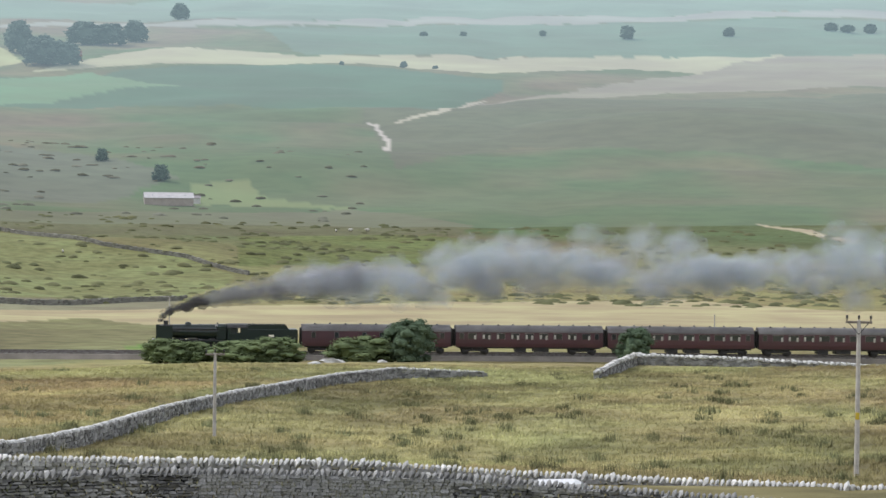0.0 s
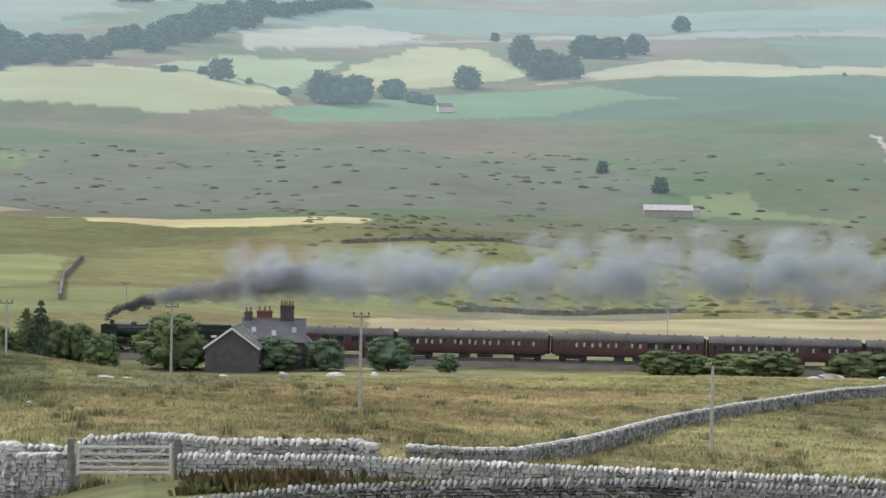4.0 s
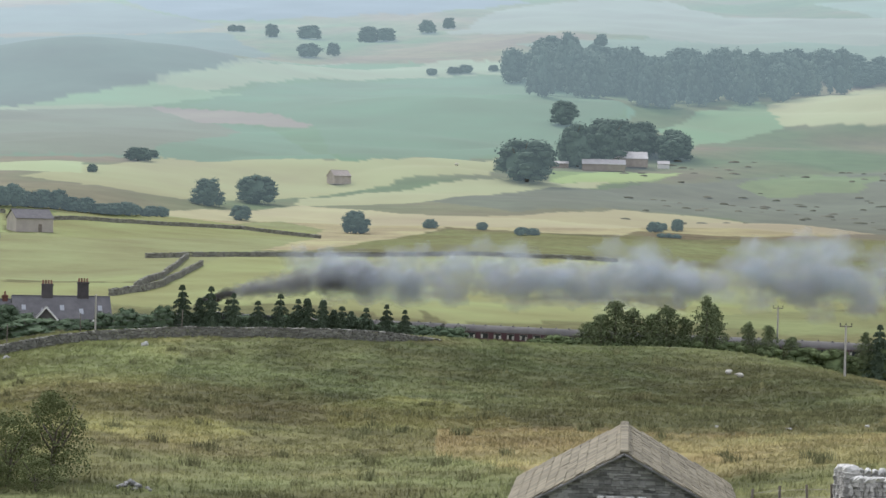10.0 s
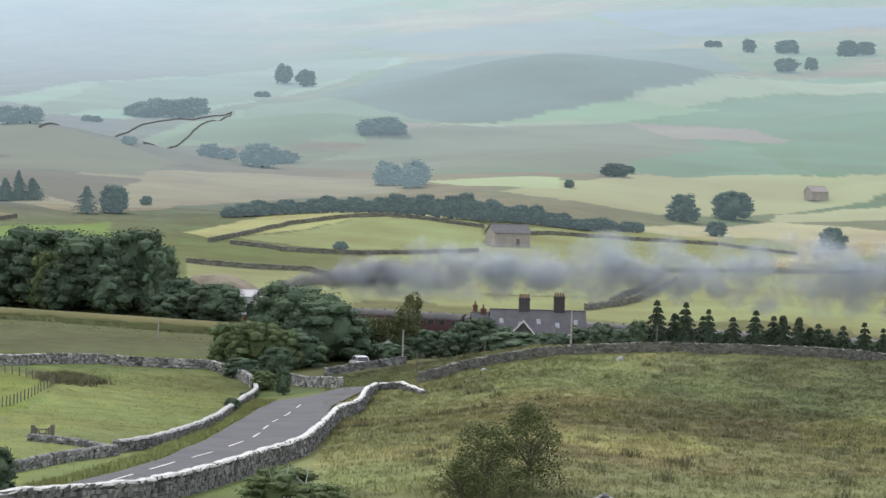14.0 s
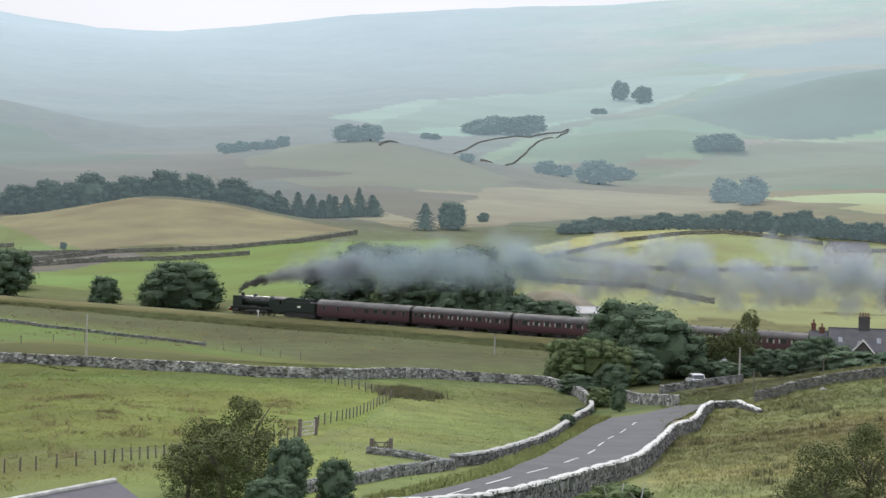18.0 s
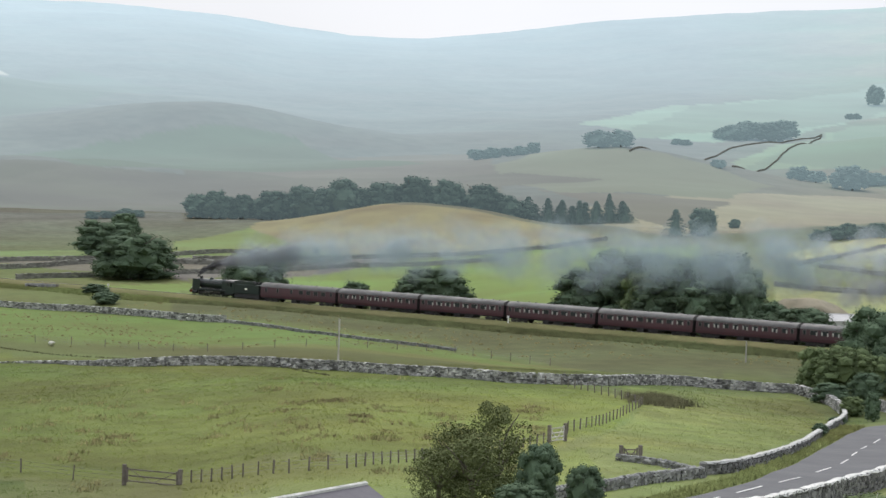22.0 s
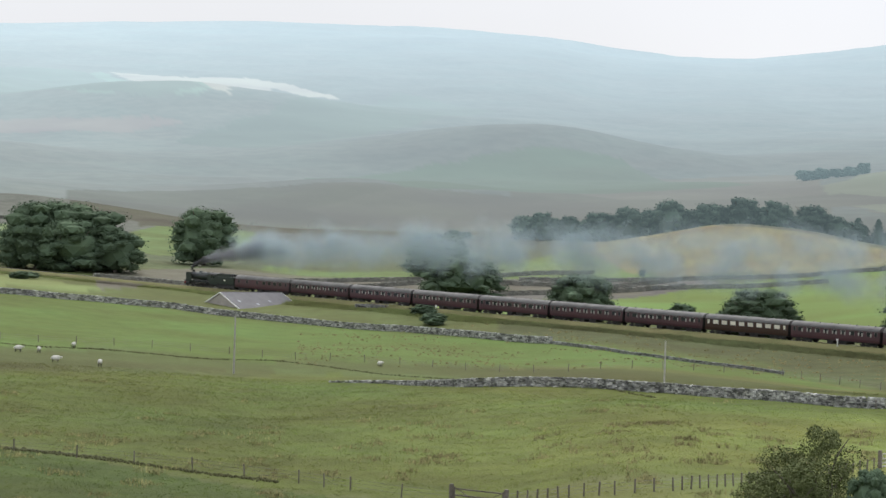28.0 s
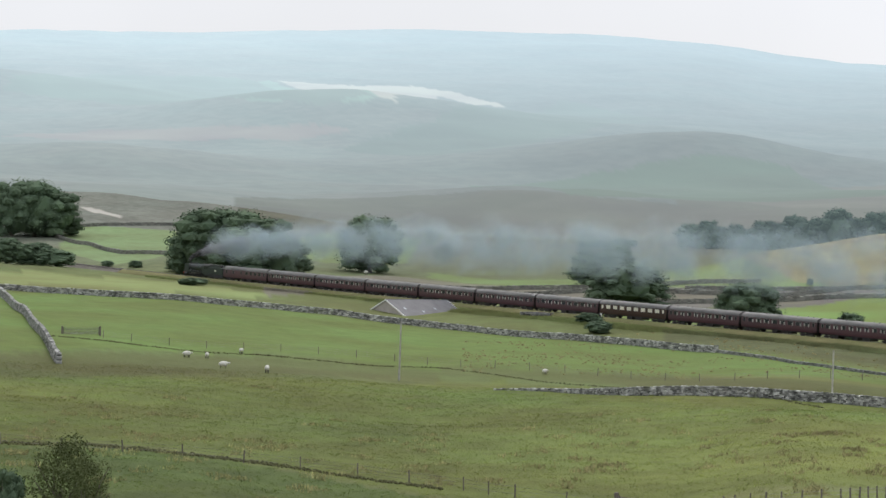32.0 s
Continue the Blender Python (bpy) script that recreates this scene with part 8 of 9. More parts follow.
gabled("station_house", "low slate-roofed station wing with roof lights", 44.1, 319, 6, 6.0, 6.0, 3.2, 5.8, DARK_STONE, ROOF_GREY, 5.6, chimneys=((-1.5, 0, 0.7, 6.5, BRICK, 1), (-2.6, 0.5, 0.6, 7.0, BRICK, 1)), windows=2, lights=3)
gabled("station_wing", "gabled station wing with white bargeboards", 42.0, 314, 90, 3.4, 3.6, 2.6, 4.6, DARK_STONE, ROOF_GREY, 5.6, windows=1, barge=True)
gabled("signal_hut", "small timber hut with white bargeboards under trees", 46.75, 296, 90, 3.0, 3.0, 1.5, 2.5, DARK_WOOD, ROOF_GREY, 5.9, windows=1, category="hut", barge=True)
gabled("white_hut", "small white rendered hut with a pale shallow roof", 50.25, 396, 12, 4.6, 4.6, 3.3, 4.3, PALE_RENDER, PALE_TIN, 6.7, windows=1, category="hut")
# far farms
gabled("field_barn", "long low stone barn with a pinkish tin roof", 6.9, 993, 4, 21, 8, 3.4, 5.6, FARM_WALL, PALE_TIN, category="barn", lights=3)
gabled("lean_to", "small white shed beside a barn", 6.2, 1004, 4, 3, 4, 2.6, 3.6, PALE_RENDER, TIN, category="shed")
gabled("stone_barn", "old grey stone field barn with a slate roof", 43.8, 662, 20, 11, 8, 4.0, 6.4, FARM_WALL, ROOF_GREY, category="barn", door=True)
gabled("farm_shed", "pale farm shed with a shallow roof", 29.5, 1175, 2, 22, 12, 3.5, 6.0, FARM_WALL, PALE_TIN, category="barn")
gabled("farm_shed", "white farm building among trees", 28.9, 1195, 6, 20, 11, 4.5, 8.0, FARM_WALL, PALE_TIN, category="barn")
gabled("farm_shed", "small pale shed by a farm", 28.0, 1200, 2, 6, 5, 2.6, 4.0, PALE_RENDER, PALE_TIN, category="shed")
gabled("farm_shed", "low grey shed by a farm", 30.6, 1180, 2, 9, 5, 2.4, 3.4, FARM_WALL, PALE_TIN, category="shed")
gabled("hill_barn", "pinkish roofed barn on the far hillside", 9.4, 1775, 3, 20, 10, 4.0, 8.0, FARM_WALL, TIN, category="barn")
gabled("hill_house", "small bright white gable on the far hillside", 21.57, 1734, 88, 8, 11, 2.5, 5.0, PALE_RENDER, PALE_RENDER, category="house")
gabled("ruined_barn", "ruined roofless stone barn in a field", 36.15, 1062, 30, 9, 7, 4.0, 6.5, FARM_WALL, FARM_WALL, category="ruin")
gabled("hill_farm", "pale farmhouse by a clump of trees", 12.55, 1510, 10, 10, 7, 4.0, 6.0, PALE_RENDER, TIN, category="house")
# roofed shed below the line
gabled("lambing_shed", "low grey roofed shed with skylights behind a wall", 73.2, 493, 36, 16.0, 18.0, 0.2, 4.1, FARM_WALL, SHED_ROOF, 6.3, category="shed", lights=4, barge=True)
gabled("slate_shed", "small stone shed with a purple slate roof and pale ridge", 63.5, 76.9, 59, 8.0, 5.2, 1.7, 3.2, DARK_STONE, PURPLE_SLATE, 12.25, category="shed", ridge_stone=PALE_STONE)
gabled("station_wing", "small gabled wing of a station house", 43.35, 313, 90, 3.0, 4.0, 3.0, 5.2, DARK_STONE, ROOF_GREY, 5.6, windows=1, barge=True)


# ---- the field barn close to the camera ----
def near_barn():
    L, W, eave, ridge = 10.4, 7.4, 2.1, 4.1
    p = at(28.79, 75)
    b = empty("field_barn", Matrix.Translation((p.x, p.y, 13.05)) @ pose(0, 0, 0, 0, 0, 28.79 + 90), "old stone field barn with a stone-slate roof", "barn")
    k = (ridge - eave) / (W / 2)
    rnd = random.Random(12)
    # the gable that faces the road: uneven courses of flat stones
    verts, faces = [], []
    z = -1.0
    while z < ridge - 0.1:
        h = rnd.uniform(0.06, 0.13)
        half = W / 2 if z < eave else (ridge - z) / k
        y = -half
        while y < half - 0.05:
            w = min(rnd.uniform(0.13, 0.42), half - y)
            o, n = rnd.uniform(0, 0.05), len(verts)
            for x in (0.25, -o):
                for yy, zz in ((y, z), (y + w - 0.015, z), (y + w - 0.015, z + h - 0.012), (y, z + h - 0.012)):
                    verts.append((x, yy + rnd.uniform(-0.01, 0.01), zz + rnd.uniform(-0.015, 0.015)))
            faces += [(n + 4, n + 5, n + 6, n + 7), (n, n + 1, n + 5, n + 4), (n + 1, n + 2, n + 6, n + 5), (n + 2, n + 3, n + 7, n + 6), (n + 3, n, n + 4, n + 7)]
            y += w
        z += h
    me = bpy.data.meshes.new("gable_masonry")
    me.from_pydata(verts, [], faces)
    me.materials.append(LIMESTONE)
    part_of("gable_masonry", me, b)["kind"] = "stuff"
    ring = [(-W / 2, -1), (-W / 2, eave), (0, ridge - 0.05), (W / 2, eave), (W / 2, -1)]
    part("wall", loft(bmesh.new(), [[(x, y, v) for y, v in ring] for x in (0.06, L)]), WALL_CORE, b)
    for y in (-0.62, -0.18, 0.1, 0.42, 0.75):
        w = rnd.uniform(0.2, 0.5)
        part("white_stone", box(bmesh.new(), -0.09, 0.1, y - w / 2, y + w / 2, 2.62, 2.74, 0.03), PALE_STONE, b, "white through-stone in the gable")
    slate = []
    for j in range(4):
        bm = box(bmesh.new(), -0.225, 0.225, -0.02, 0.42, -0.025, 0.025)
        for v in bm.verts:
            v.co += Vector((rnd.uniform(-0.03, 0.03), rnd.uniform(-0.03, 0.03), rnd.uniform(-0.008, 0.008)))
        s = part("slate", bm, SLATE)
        slate.append(s.data)
        bpy.data.objects.remove(s)
    fall = math.degrees(math.atan(k))
    reach = math.hypot(W / 2 + 0.3, (W / 2 + 0.3) * k)
    for side in (-1, 1):
        bm = loft(bmesh.new(), [[(x, 0, ridge), (x, side * (W / 2 + 0.28), eave - k * 0.28), (x, side * (W / 2 + 0.28), eave - k * 0.28 + 0.06), (x, 0, ridge + 0.06)] for x in (-0.2, L + 0.2)])
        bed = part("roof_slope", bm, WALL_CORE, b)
        rows, cols = 12, 24
        for i in range(rows):
            for j in range(cols):
                u = -0.1 + (L + 0.2) * (j + 0.5 + 0.5 * (i % 2)) / cols
                if u > L + 0.15:
                    continue
                v = reach * (1 - (i + 0.0) / rows) - 0.02
                y, zz = side * v * math.cos(radians(fall)), ridge + 0.09 - v * math.sin(radians(fall))
                part_of("slate", rnd.choice(slate), bed, m=Matrix.Translation((u, y, zz)) @ pose(0, 0, 0, 0, 0, 180 if side > 0 else 0) @ pose(0, 0, 0, fall + 2.5 + rnd.uniform(-1.8, 1.8), 0, rnd.uniform(-2, 2)))
    for j in range(16):
        part("ridge_stone", box(bmesh.new(), 0.02 + j * 0.66, 0.62 + j * 0.66, -0.16, 0.16, ridge + 0.06, ridge + 0.17, 0.04), SLATE, b)


near_barn()


# ---- sheep, cars, bridge, spoil heap, tufts ----
def sheep(b, d, turn, s=1.0, face=WHITE_PAINT):
    t = empty("sheep", Matrix.Translation(at(b, d, -0.12)) @ pose(0, 0, 0, 0, 0, turn) @ Matrix.Diagonal((s, s, s, 1)), "white woolly sheep grazing on grass", "sheep", "grazing flock")
    part("fleece", blob(blob(bmesh.new(), (0, 0, 0.62), (0.52, 0.27, 0.29), 3, 0.25, 2), (0.3, 0, 0.72), (0.26, 0.2, 0.2), 4, 0.2, 2), FLEECE, t, smooth=True)
    part("head", blob(bmesh.new(), (0.66, 0, 0.72), (0.17, 0.09, 0.11), 5, 0.15, 2), FLEECE, t, smooth=True)
    for x in (-0.3, 0.32):
        for y in (-0.14, 0.14):
            part("leg", rod(bmesh.new(), (x, y, 0), (x, y, 0.45), 0.035, 0.05, 6), DARK_FACE, t)


for b, d, turn, s in ((78.92, 327, 60, 1.15), (78.41, 330, 170, 1.15), (77.56, 347, 150, 1.15), (78.0, 304, 80, 1.15), (76.9, 299.5, 165, 1.25), (26.25, 236, 70, 0.75), (25.95, 232, 200, 0.7), (2.34, 846, 20, 1.5), (1.91, 849, 200, 1.5), (2.7, 842, 90, 1.3),
                      (84.0, 320, 100, 1.1), (69.9, 330, 20, 1.0), (74.5, 668, 20, 1.5), (76.2, 665, 200, 1.5), (33.2, 1130, 10, 1.6), (31.5, 560, 40, 1.2), (12.4, 640, 90, 1.3), (18.2, 520, 10, 1.3), (8.0, 700, 10, 1.3), (9.5, 690, 100, 1.3)):
    sheep(b, d, turn, s)


def car(name, label):
    """A small hatchback; x forwards."""
    c = empty(name, Matrix(), label, "car")
    low = [(-1.9, 0.35), (-1.95, 0.75), (-1.7, 0.95), (1.0, 0.95), (1.8, 0.8), (1.95, 0.6), (1.9, 0.3)]
    part("body", loft(bmesh.new(), [[(x, y, z) for x, z in low] for y in (-0.82, 0.82)]), CAR_WHITE, c)
    cab = [(-1.65, 0.94), (-1.25, 1.42), (0.15, 1.46), (1.0, 0.94)]
    part("cabin_glass", loft(bmesh.new(), [[(x, y, z) for x, z in cab] for y in (-0.7, 0.7)]), GLASS, c)
    roof = [(-1.32, 1.41), (-1.15, 1.5), (0.0, 1.54), (0.2, 1.45)]
    part("roof", loft(bmesh.new(), [[(x, y, z) for x, z in roof] for y in (-0.68, 0.68)]), CAR_WHITE, c)
    for s in (-1, 1):
        for x0, x1 in ((-1.65, -1.25), (-0.5, -0.5), (1.0, 0.15)):
            bm = bmesh.new()
            loft(bm, [[(x0 - 0.05, s * y, 0.94), (x0 + 0.05, s * y, 0.94), (x1 + 0.05, s * y, 1.45), (x1 - 0.05, s * y, 1.45)] for y in (0.68, 0.73)])
            part("pillar", bm, CAR_WHITE, c)
        part("headlight", box(bmesh.new(), 1.78, 1.93, s * 0.6 - 0.15, s * 0.6 + 0.15, 0.6, 0.75, 0.02), GLASS, c)
        for x in (-1.2, 1.25):
            w = part("wheel", rod(bmesh.new(), (x, s * 0.72, 0.3), (x, s * 0.86, 0.3), 0.3, seg=16), RUBBER, c)
            part("rim", rod(bmesh.new(), (x, s * 0.865, 0.3), (x, s * 0.875, 0.3), 0.19, seg=12), STEEL, w)
    return c


moving_car = car("car", "white hatchback driving along the walled lane")
parked = copy_thing(moving_car, Matrix.Translation(at(47.45, 273)) @ pose(0, 0, 0, 0, 0, 47 + 104))
parked["label"] = "white car parked under trees by the line"
# stone bridge under the line
s0 = 471.9
mb = riding(s0 - 2, s0 + 2)
bridge = empty("cattle_creep", mb, "small stone underbridge with a dark opening in the embankment", "bridge")
for x in (-1.9, 1.9):
    part("abutment", box(bmesh.new(), x - 0.3, x + 0.3, 2.2, 9.2, -2.6, 0.25, 0.05), STONE_GREY, bridge)
# solid near-black block stands in for shade inside the opening
part("passage", box(bmesh.new(), -1.6, 1.6, 2.4, 8.8, -2.6, -0.05), SOOT, bridge, "near-black block painted as the shaded passage")
part("deck_beam", box(bmesh.new(), -2.6, 2.6, 1.7, 2.3, -0.35, 0.2, 0.03), DARK_WOOD, bridge)
part("deck_beam", box(bmesh.new(), -2.4, 2.4, 4.2, 4.5, -0.2, 0.32, 0.03), DARK_WOOD, bridge)
# spoil heap beyond the line
bm = bmesh.new()
blob(bm, (0, 0, -0.4), (9.0, 5.0, 5.4), 8, 0.2, 3)
heap = part("spoil_mound", bm, SCREE, smooth=True)
heap.matrix_basis = Matrix.Translation(at(51.0, 410)) @ pose(0, 0, 0, 0, 0, 51)
tagged(heap, "grey-brown heap of stone spoil by the line", "spoil heap")
# signals and signs by the line
for t_s, h in ((455.0, 1.4), (352.0, 1.6), (250.0, 1.5)):
    m = riding(t_s - 1, t_s + 1) @ pose(0, 3.6, -0.6)
    e = empty("lineside_post", m, "small white lineside marker post", "marker post", "lineside posts")
    part("post", box(bmesh.new(), -0.06, 0.06, -0.06, 0.06, 0, h + 0.4), WHITE_PAINT, e)
    part("plate", box(bmesh.new(), -0.25, 0.25, 0.06, 0.09, h, h + 0.45, 0.02), WHITE_PAINT, e)


def tufts(name, count, spot, size, blades, material, label, tall=1.0, patch=0.42):
    """Many tufts of grass as one sheet of blades."""
    rnd = np.random.RandomState(len(name) + count)
    verts, faces = [], []
    P = np.array([spot(rnd) for _ in range(count)])
    x, y = -np.sin(np.radians(P[:, 0])) * P[:, 1], np.cos(np.radians(P[:, 0])) * P[:, 1]
    keep = lumps(x, y, 9) * 0.6 + lumps(x, y, 3.3) * 0.4 > patch
    x, y = x[keep], y[keep]
    z = ground_z(x, y)
    ring = 6.283 * np.arange(blades) / blades
    for i in range(len(x)):
        s, a0 = size * rnd.uniform(0.5, 1.4), rnd.rand()
        h, n = s * tall * rnd.uniform(0.6, 1.2), len(verts)
        for r, up in ((1.0, -0.06), (0.72, h * 0.6)):
            for c in ring:
                q = s * r * rnd.uniform(0.75, 1.25)
                verts.append((x[i] + math.cos(c + a0) * q, y[i] + math.sin(c + a0) * q, z[i] + up * rnd.uniform(0.8, 1.2)))
        verts.append((x[i], y[i], z[i] + h))
        for k in range(blades):
            e = (k + 1) % blades
            faces += [(n + k, n + e, n + blades + e, n + blades + k), (n + blades + k, n + blades + e, n + 2 * blades)]
    me = bpy.data.meshes.new(name)
    me.from_pydata(verts, [], faces)
    me.polygons.foreach_set("use_smooth", np.ones(len(faces), bool))
    me.materials.append(material)
    tagged(new(name, me), label, "grass", kind="stuff")


SWARD = land("standing_grass")


def sward(name, count, spot, height, blades, label, tint=None, lush=1.48):
    """Standing grass as one sheet of fine blades, coloured from the land that it grows on, then brightened."""
    rnd = np.random.RandomState(len(name) * 7 + count)
    P = np.array(spot(rnd, count))
    x, y = -np.sin(np.radians(P[0])) * P[1], np.cos(np.radians(P[0])) * P[1]
    col, rough = cover(P[0], P[1], x, y)
    clump = lumps(x + 40, y, 2.1) * 0.5 + lumps(x, y + 70, 0.8) * 0.5
    if tint is not None:
        col = np.array(tint) * (0.75 + 0.5 * rnd.rand(count))[:, None]
    # lush brightens the colour to offset the shade among the blades
    col = col * (lush * (0.8 + 0.4 * clump) * rnd.uniform(0.93, 1.07, count))[:, None]
    z = ground_z(x, y)
    h = height * (0.35 + 1.1 * clump) * rnd.uniform(0.7, 1.3, count)
    X, Y, Z, H = (np.repeat(v, blades) for v in (x, y, z, h))
    n = len(X)
    a, lean = rnd.uniform(0, 6.283, n), rnd.uniform(0.1, 0.75, n)
    X, Y = X + rnd.normal(0, 0.16, n), Y + rnd.normal(0, 0.16, n)
    wide = np.repeat(0.018 + P[1] * 0.00016, blades) * rnd.uniform(0.6, 1.4, n)
    c, s = np.cos(a) * wide, np.sin(a) * wide
    lx, ly = np.cos(a + 1.6) * H * lean, np.sin(a + 1.6) * H * lean
    v = np.stack([np.stack([X - c, Y - s, Z - 0.05], 1), np.stack([X + c, Y + s, Z - 0.05], 1), np.stack([X + lx, Y + ly, Z + H], 1)], 1).reshape(-1, 3)
    # wind each blade to face the camera's spot, and bend its normals upwards to shade like ground
    t = v.reshape(-1, 3, 3)
    face = np.cross(t[:, 1] - t[:, 0], t[:, 2] - t[:, 0])
    out = np.stack([-X, -Y, 0.4 * np.hypot(X, Y)], 1)
    flip = (face * out).sum(1) < 0
    t[flip] = t[flip][:, [1, 0, 2]]
    out = out / np.linalg.norm(out, axis=1)[:, None]
    nrm = out * 0.35 + np.array([0, 0, 1.0]) + rnd.normal(0, 0.13, (n, 3))
    nrm = np.repeat(nrm / np.linalg.norm(nrm, axis=1)[:, None], 3, axis=0)
    me = bpy.data.meshes.new(name)
    me.vertices.add(n * 3), me.loops.add(n * 3), me.polygons.add(n)
    me.vertices.foreach_set("co", v.ravel())
    me.loops.foreach_set("vertex_index", np.arange(n * 3, dtype=np.int32))
    me.polygons.foreach_set("loop_start", np.arange(0, n * 3, 3, dtype=np.int32))
    me.update(calc_edges=True)
    me.polygons.foreach_set("use_smooth", np.ones(n, bool))
    me.normals_split_custom_set_from_vertices(nrm.tolist())
    C = np.repeat(col, blades * 3, axis=0)
    ca = me.color_attributes.new("field_colour", "FLOAT_COLOR", "POINT")
    ca.data.foreach_set("color", np.concatenate([C, np.ones((len(C), 1))], 1).ravel())
    ra = me.attributes.new("tussocks", "FLOAT", "POINT")
    ra.data.foreach_set("value", np.repeat(rough, blades * 3))
    me.materials.append(SWARD)
    tagged(new(name, me), label, "grass", kind="stuff")


def over(b0, b1, d0, d1):
    return lambda r, n: (r.uniform(b0, b1, n), np.sqrt(r.uniform(d0 ** 2, d1 ** 2, n)))


def clusters(b0, b1, d, spread_d, many, wide=0.3, deep=1.6):
    def spot(r, n):
        b, e = r.uniform(b0, b1, many), r.normal(d, spread_d, many)
        k = r.randint(0, many, n)
        return b[k] + r.normal(0, wide, n), np.clip(e[k] + r.normal(0, deep, n), 80, None)
    return spot


sward("moor_grass", 34000, over(-14, 20, 79, 262), 0.22, 8, "golden and olive moor grass in soft tussocks", None, 1.42)
sward("moor_bents", 34000, over(20, 48.3, 79, 258), 0.22, 8, "soft olive bent grass over a moorland knoll", None, 1.36)
sward("moor_rushes", 4200, clusters(-12, 48, 165, 45, 420, 0.12, 0.7), 0.5, 7, "dark olive rush clumps over the moor", (0.14, 0.142, 0.066), 1.1)
sward("pasture_grass", 40000, over(49.5, 87, 100, 300), 0.1, 5, "short green pasture grass")
# grass of a paddock mound, tinted darker for the shadow on it
sward("nettle_patch", 900, lambda r, n: (54.65 + r.normal(0, 0.3, n), 230 + r.normal(0, 2.5, n)), 0.7, 6, "dull brown and green grassy paddock mound with its shadow in the tint", (0.12, 0.12, 0.06), 1.1)
sward("pasture_bents", 3000, clusters(57, 85, 185, 28, 170, 0.22, 1.2), 0.3, 5, "brown seeding grass standing in bands across pasture", (0.22, 0.208, 0.088), 1.15)
sward("bank_grass_blades", 22000, lambda r, n: (lambda b: (b, np.interp(b, STEPS, _raild) - r.uniform(3, 20, n)))(r.uniform(48, 80, n)), 0.5, 5, "long grass down the railway bank")
tufts("bank_grass", 2500, lambda r: (r.uniform(50, 72), r.uniform(330, 440)), 0.24, 6, TUFT, "long dry grass on the railway bank", 0.7)
SEDGE_LINES = (((84.27, 188.7), (81.37, 188.5), (79.26, 181), (76.43, 175.4), (72.37, 165.3)), ((82.29, 348.7), (80.05, 347), (77.23, 346.8), (74.81, 338.9), (72.47, 340.5), (70.02, 318), (66, 290), (62.9, 258)))


def along(lines):
    def spot(r):
        line = lines[r.randint(len(lines))]
        k, f = r.randint(len(line) - 1), r.rand()
        return line[k][0] * (1 - f) + line[k + 1][0] * f, line[k][1] * (1 - f) + line[k + 1][1] * f + r.normal(0, 0.5)
    return spot


tufts("ditch_sedge", 2600, along(SEDGE_LINES), 0.13, 6, MOOR_RUSH, "dark sedge along a ditch under a fence", 1.2, 0.0)
tufts("river_rushes", 2600, lambda r: (r.uniform(-12, 16), r.uniform(520, 900)), 1.7, 7, RUSH_DARK, "dark rush clumps across wet pasture", 0.4, 0.52)
tufts("hill_rushes", 800, lambda r: (r.uniform(2, 29), r.uniform(900, 1250)), 2.3, 7, HILL_RUSH, "rush patches on the hillside, paled as if through haze", 0.35, 0.55)


# ---- outcrops and boulders ----
def boulder(b, d, length, height, seed):
    ob = part("limestone_boulder", blob(blob(bmesh.new(), (0, 0, 0), (length / 2, length / 4, height), seed, 0.5, 2), (length * 0.3, 0.1, -0.1), (length / 4, length / 5, height * 0.8), seed + 1, 0.5, 2), PALE_STONE)
    ob.matrix_basis = Matrix.Translation(at(b, d)) @ pose(0, 0, 0, 0, 0, b + seed * 7 % 25)
    tagged(ob, "pale limestone outcrop showing through rough grass", "boulder", "limestone outcrops")


for k, (b, d, w, h) in enumerate(((2.8, 272, 3.2, 0.5), (3.2, 262, 1.6, 0.4), (1.5, 276, 1.2, 0.3), (16.5, 262, 1.6, 0.7), (15.2, 268, 2.4, 0.4), (14.2, 266, 1.0, 0.5), (24.7, 165, 0.5, 0.15), (22.8, 166, 0.4, 0.15),
                                  (20.4, 212, 1.0, 0.15), (21.0, 210, 2.0, 0.15), (26.5, 168, 0.4, 0.15), (40.9, 230, 0.8, 0.4), (18.0, 262, 1.4, 0.3), (44.3, 226, 0.8, 0.3))):
    boulder(b, d, w, h, 60 + k)
# docks and sorrel before the fold wall
DOCK = surface("rusty_dock_stems", (0.14, 0.09, 0.05), (0.11, 0.1, 0.045), 0.6, 1.0, 0, 3.0, vary=0.4, spec=0.1, island=True)


def weeds(name, spots, height, material, label):
    """Upright stems in one sheet."""
    rnd = np.random.RandomState(len(spots))
    verts, faces = [], []
    for b, d in spots:
        p = at(b, d)
        for k in range(9):
            a, h = rnd.uniform(0, 6.283), height * rnd.uniform(0.5, 1.2)
            x, y, n = p.x + rnd.normal(0, 0.12), p.y + rnd.normal(0, 0.12), len(verts)
            lean = rnd.normal(0, 0.12, 2)
            c, s = math.cos(a) * 0.05, math.sin(a) * 0.05
            verts += [(x - c, y - s, p.z - 0.1), (x + c, y + s, p.z - 0.1), (x + lean[0] + c * 1.6, y + lean[1] + s * 1.6, p.z + h * 0.7), (x + lean[0], y + lean[1], p.z + h), (x + lean[0] - c * 1.6, y + lean[1] - s * 1.6, p.z + h * 0.7)]
            faces.append((n, n + 1, n + 2, n + 3, n + 4))
    me = bpy.data.meshes.new(name)
    me.from_pydata(verts, [], faces)
    me.materials.append(material)
    tagged(new(name, me), label, "weeds", kind="stuff")


_w = np.random.RandomState(3)
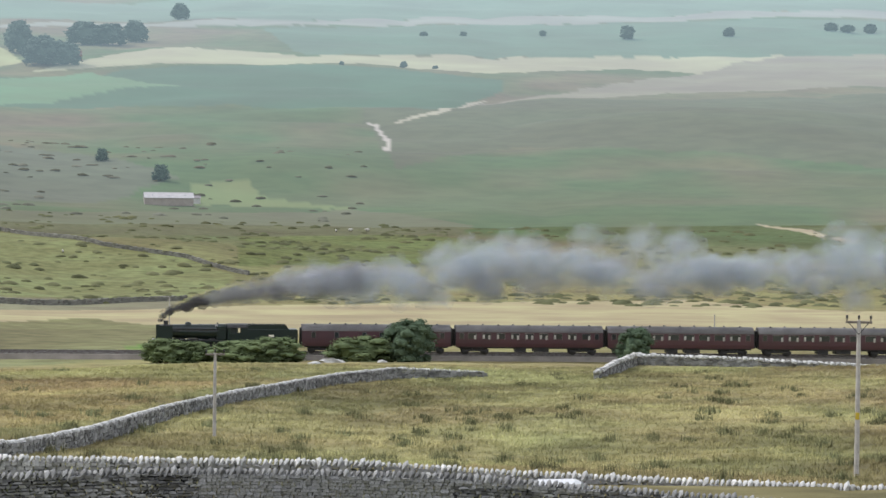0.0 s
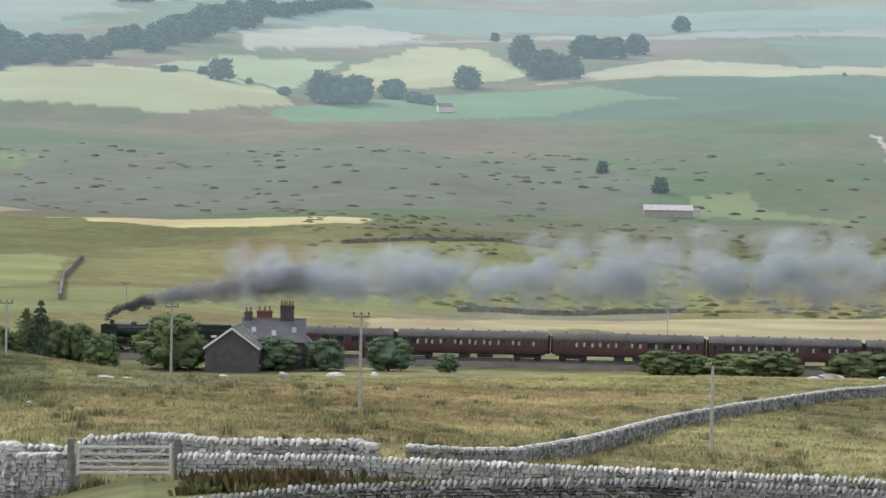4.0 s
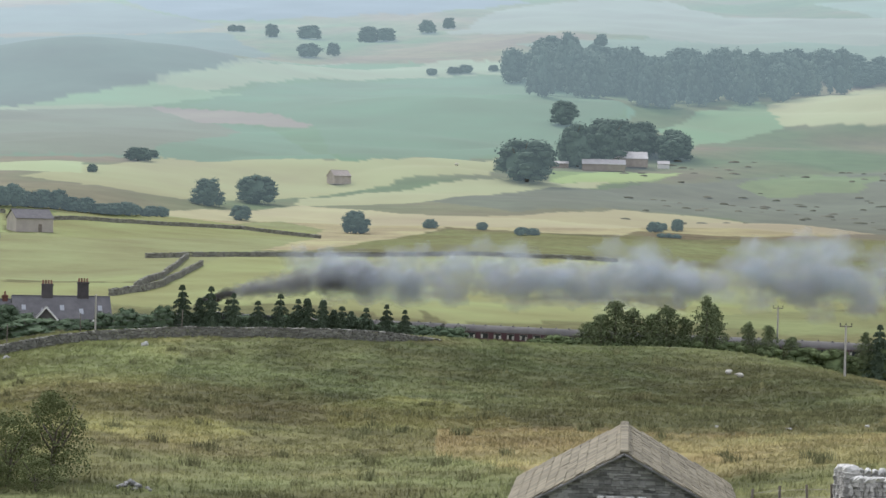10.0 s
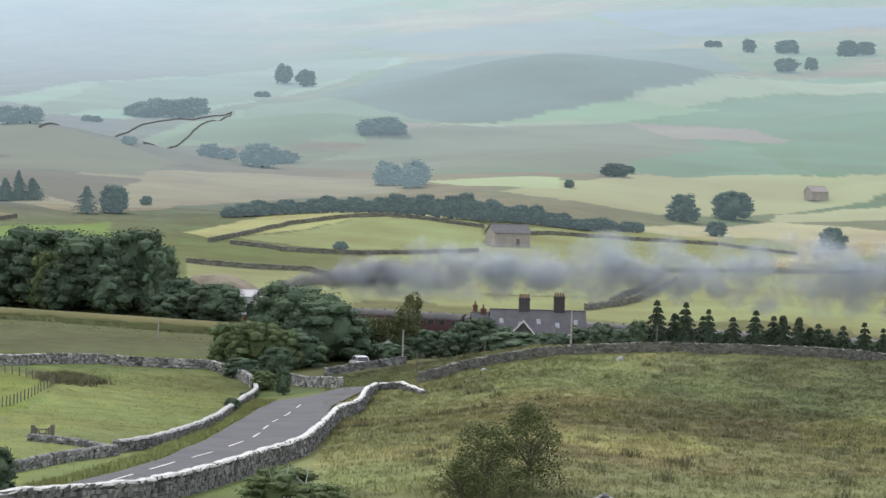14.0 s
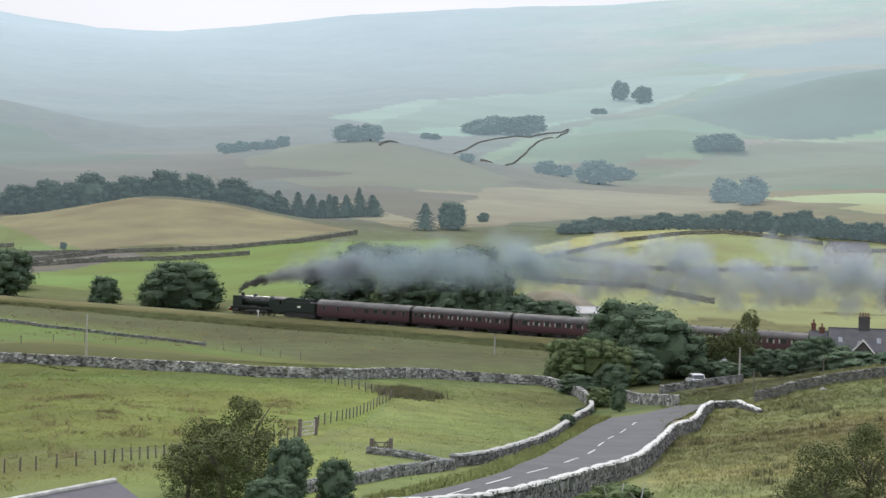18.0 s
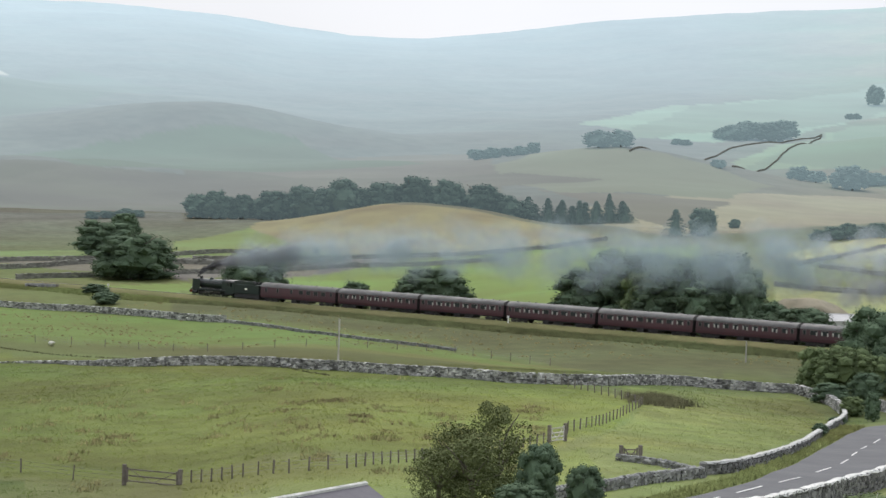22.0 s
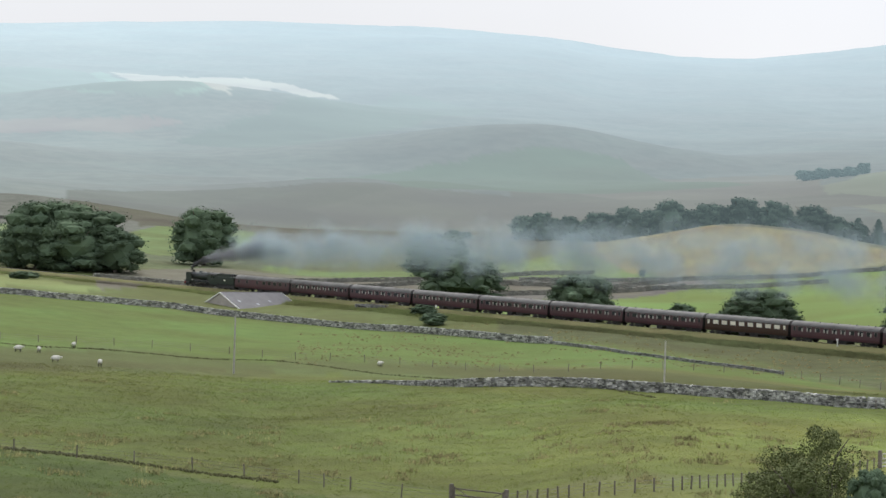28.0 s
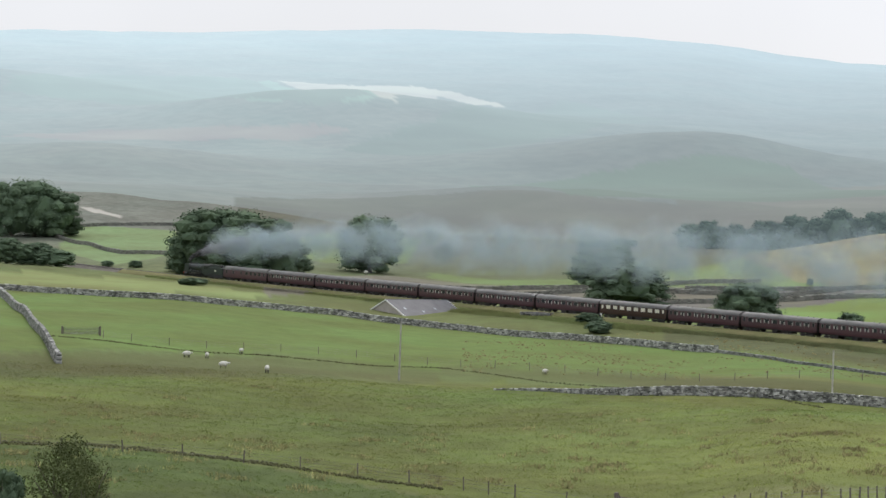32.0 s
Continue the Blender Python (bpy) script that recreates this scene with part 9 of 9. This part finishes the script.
weeds("dock_stems", [(_w.normal(16.8, 1.0), _w.uniform(70, 75.5)) for _ in range(80)], 0.6, DOCK, "rusty brown dock stems along a wall")
weeds("tall_grass", [(_w.uniform(9.5, 19.0), _w.uniform(69, 76)) for _ in range(200)], 0.34, VERGE, "tall yellow-green grass along a wall")


def beside_road(r, n):
    k, f = r.randint(0, 7, n), r.rand(n)
    line = np.array(ROAD_L)
    p = line[k + 1] * (1 - f)[:, None] + line[k + 2] * f[:, None]
    return p[:, 0] + r.uniform(0.05, 0.5, n), p[:, 1] + r.uniform(0.3, 3.5, n)


sward("road_verge_grass", 2600, beside_road, 0.34, 6, "lush green verge beside the lane", (0.155, 0.17, 0.06), 1.3)


# ---- a bleached dead thorn above the lane ----
dead = empty("dead_thorn", Matrix.Translation(at(49.0, 103)), "bleached leafless branches of a dead thorn", "dead branches")
_r = random.Random(8)
for k in range(7):
    a, lean = _r.uniform(0, 360), _r.uniform(0.3, 1.0)
    side = Vector((math.cos(radians(49)), math.sin(radians(49)), 0)) * _r.uniform(-1.6, 1.6)
    tip = side + Vector((0, 0, _r.uniform(1.3, 2.4)))
    bend = tip * 0.55 + Vector((_r.uniform(-0.3, 0.3), _r.uniform(-0.3, 0.3), 0.1))
    bm = rod(rod(bmesh.new(), side * 0.3, bend, 0.05, 0.035, 6), bend, tip, 0.035, 0.012, 6)
    rod(bm, bend, bend + Vector((_r.uniform(-0.6, 0.6), _r.uniform(-0.6, 0.6), 0.5)), 0.025, 0.01, 5)
    part("branch", bm, GATE_WOOD, dead)
# a small heap of dark stones in the moor grass
heap_at = at(41.2, 110)
pile = empty("stone_heap", Matrix.Translation(heap_at), "small heap of dark field stones in rough grass", "stone heap")
for k in range(22):
    x, y = _r.gauss(0, 0.42), _r.gauss(0, 0.3)
    part("stone", blob(bmesh.new(), (x, y, max(0.05, 0.42 - 0.5 * math.hypot(x, y))), (_r.uniform(0.1, 0.2), _r.uniform(0.1, 0.18), _r.uniform(0.07, 0.13)), 70 + k, 0.5, 1), STONE_GREY, pile)


# ---- everything that moves ----
def train_at(t):
    """How far along the line the front of the first coach is."""
    return float(np.interp(t, [-10, 0, 2.5, 16.5, 32, 40], [-162.4, 18.6, 63.9, 313.7, 599, 746]))


def passing(s):
    """When the front of the first coach passes that place."""
    return float(np.interp(s, [-162.4, 18.6, 63.9, 313.7, 599, 746], [-10, 0, 2.5, 16.5, 32, 40]))


def motions():
    beats = [k * 0.5 for k in range(65)]
    for i, c in enumerate(COACHES):
        walk(c, [(t, riding(train_at(t) - 20.1 * i - 17.2, train_at(t) - 20.1 * i - 3.0)) for t in beats])
    walk(loco, [(t, riding(train_at(t) + 10.3, train_at(t) + 16.5)) for t in beats])
    walk(tender, [(t, riding(train_at(t) + 1.2, train_at(t) + 6.0)) for t in beats])
    spins = [32 * k / 480 for k in range(481)]
    for w, x, y in DRIVERS:
        walk(w, [(t, pose(x, y, 0.98, 0, degrees_rolled(t, 0.98), 0)) for t in spins])
    for r, s in RODS:
        walk(r, [(t, pose(0.3 * math.cos(a), s * 0.92, 0.98 + 0.3 * math.sin(a))) for t in spins for a in (-radians(degrees_rolled(t, 0.98)),)])
    drive = [(-1.0, 0.0), (0, -3.4), (0.5, -7.4), (1.0, -11.4), (2, -19), (4, -35), (32, -36)]
    rows = []
    for t, b in drive[1:]:
        p, q = at(b, 71.5), at(b - 0.5, 71.5)
        m = Matrix.Translation((p.x, p.y, 14.7)) @ pose(0, 0, 0, 0, 0, math.degrees(math.atan2(q.y - p.y, q.x - p.x)))
        rows.append((t, m))
    walk(moving_car, rows)
    walk(JET, [(t, Matrix.Translation((0, 0, 4.1)) @ riding(train_at(t) + CHIMNEY - 4, train_at(t) + CHIMNEY + 0.2) @ pose(2.1, 0, 0)) for t in beats])
    for ob, place, high, wander, turn, late in PUFFS:
        born = passing(place - CHIMNEY + 18)
        p = on_track(place)
        m = lambda age, lift: Matrix.Translation(p + Vector((0.5 * age + wander * age * 0.12, wander * 1.2, lift))) @ pose(0, 0, 0, 0, 0, turn * 0.1)
        rise = lambda age: (9.8 if late else 8.9) + ((5.0 if late else 4.2) if high else (2.4 if late else 0.9)) * (1 - math.exp(-age / 2.2)) + (0.22 if high else 0.0) * age + wander * (1.1 if high else 0.8)
        last = 13 if late else 9
        rows, low = [], -25
        if born > 0:
            rows += [(0, m(0, low)), (born - 0.07, m(0, low))] if born > 0.1 else [(0, m(0, low))]
        else:
            rows.append((0, m(-born, rise(-born) if -born < last else low)))
        for age in (0, 0.5, 1, 2, 3, 4.5, 6, 8, 10, 13):
            if 0.05 < born + age < 32 and age <= last:
                rows.append((born + age, m(age, rise(age))))
        end = born + last + 0.1
        if 0 < end < 32:
            rows += [(end, m(last, low)), (32, m(last, low))]
        else:
            age = 32 - born
            rows.append((32, m(max(age, 0), rise(age) if 0 <= age <= last else low)))
        seen, clean = -1, []
        for t, q in rows:
            if frame(t) > seen:
                clean.append((t, q))
                seen = frame(t)
        walk(ob, clean)


def degrees_rolled(t, r):
    return -math.degrees((train_at(t) - 18.6) / r)


motions()
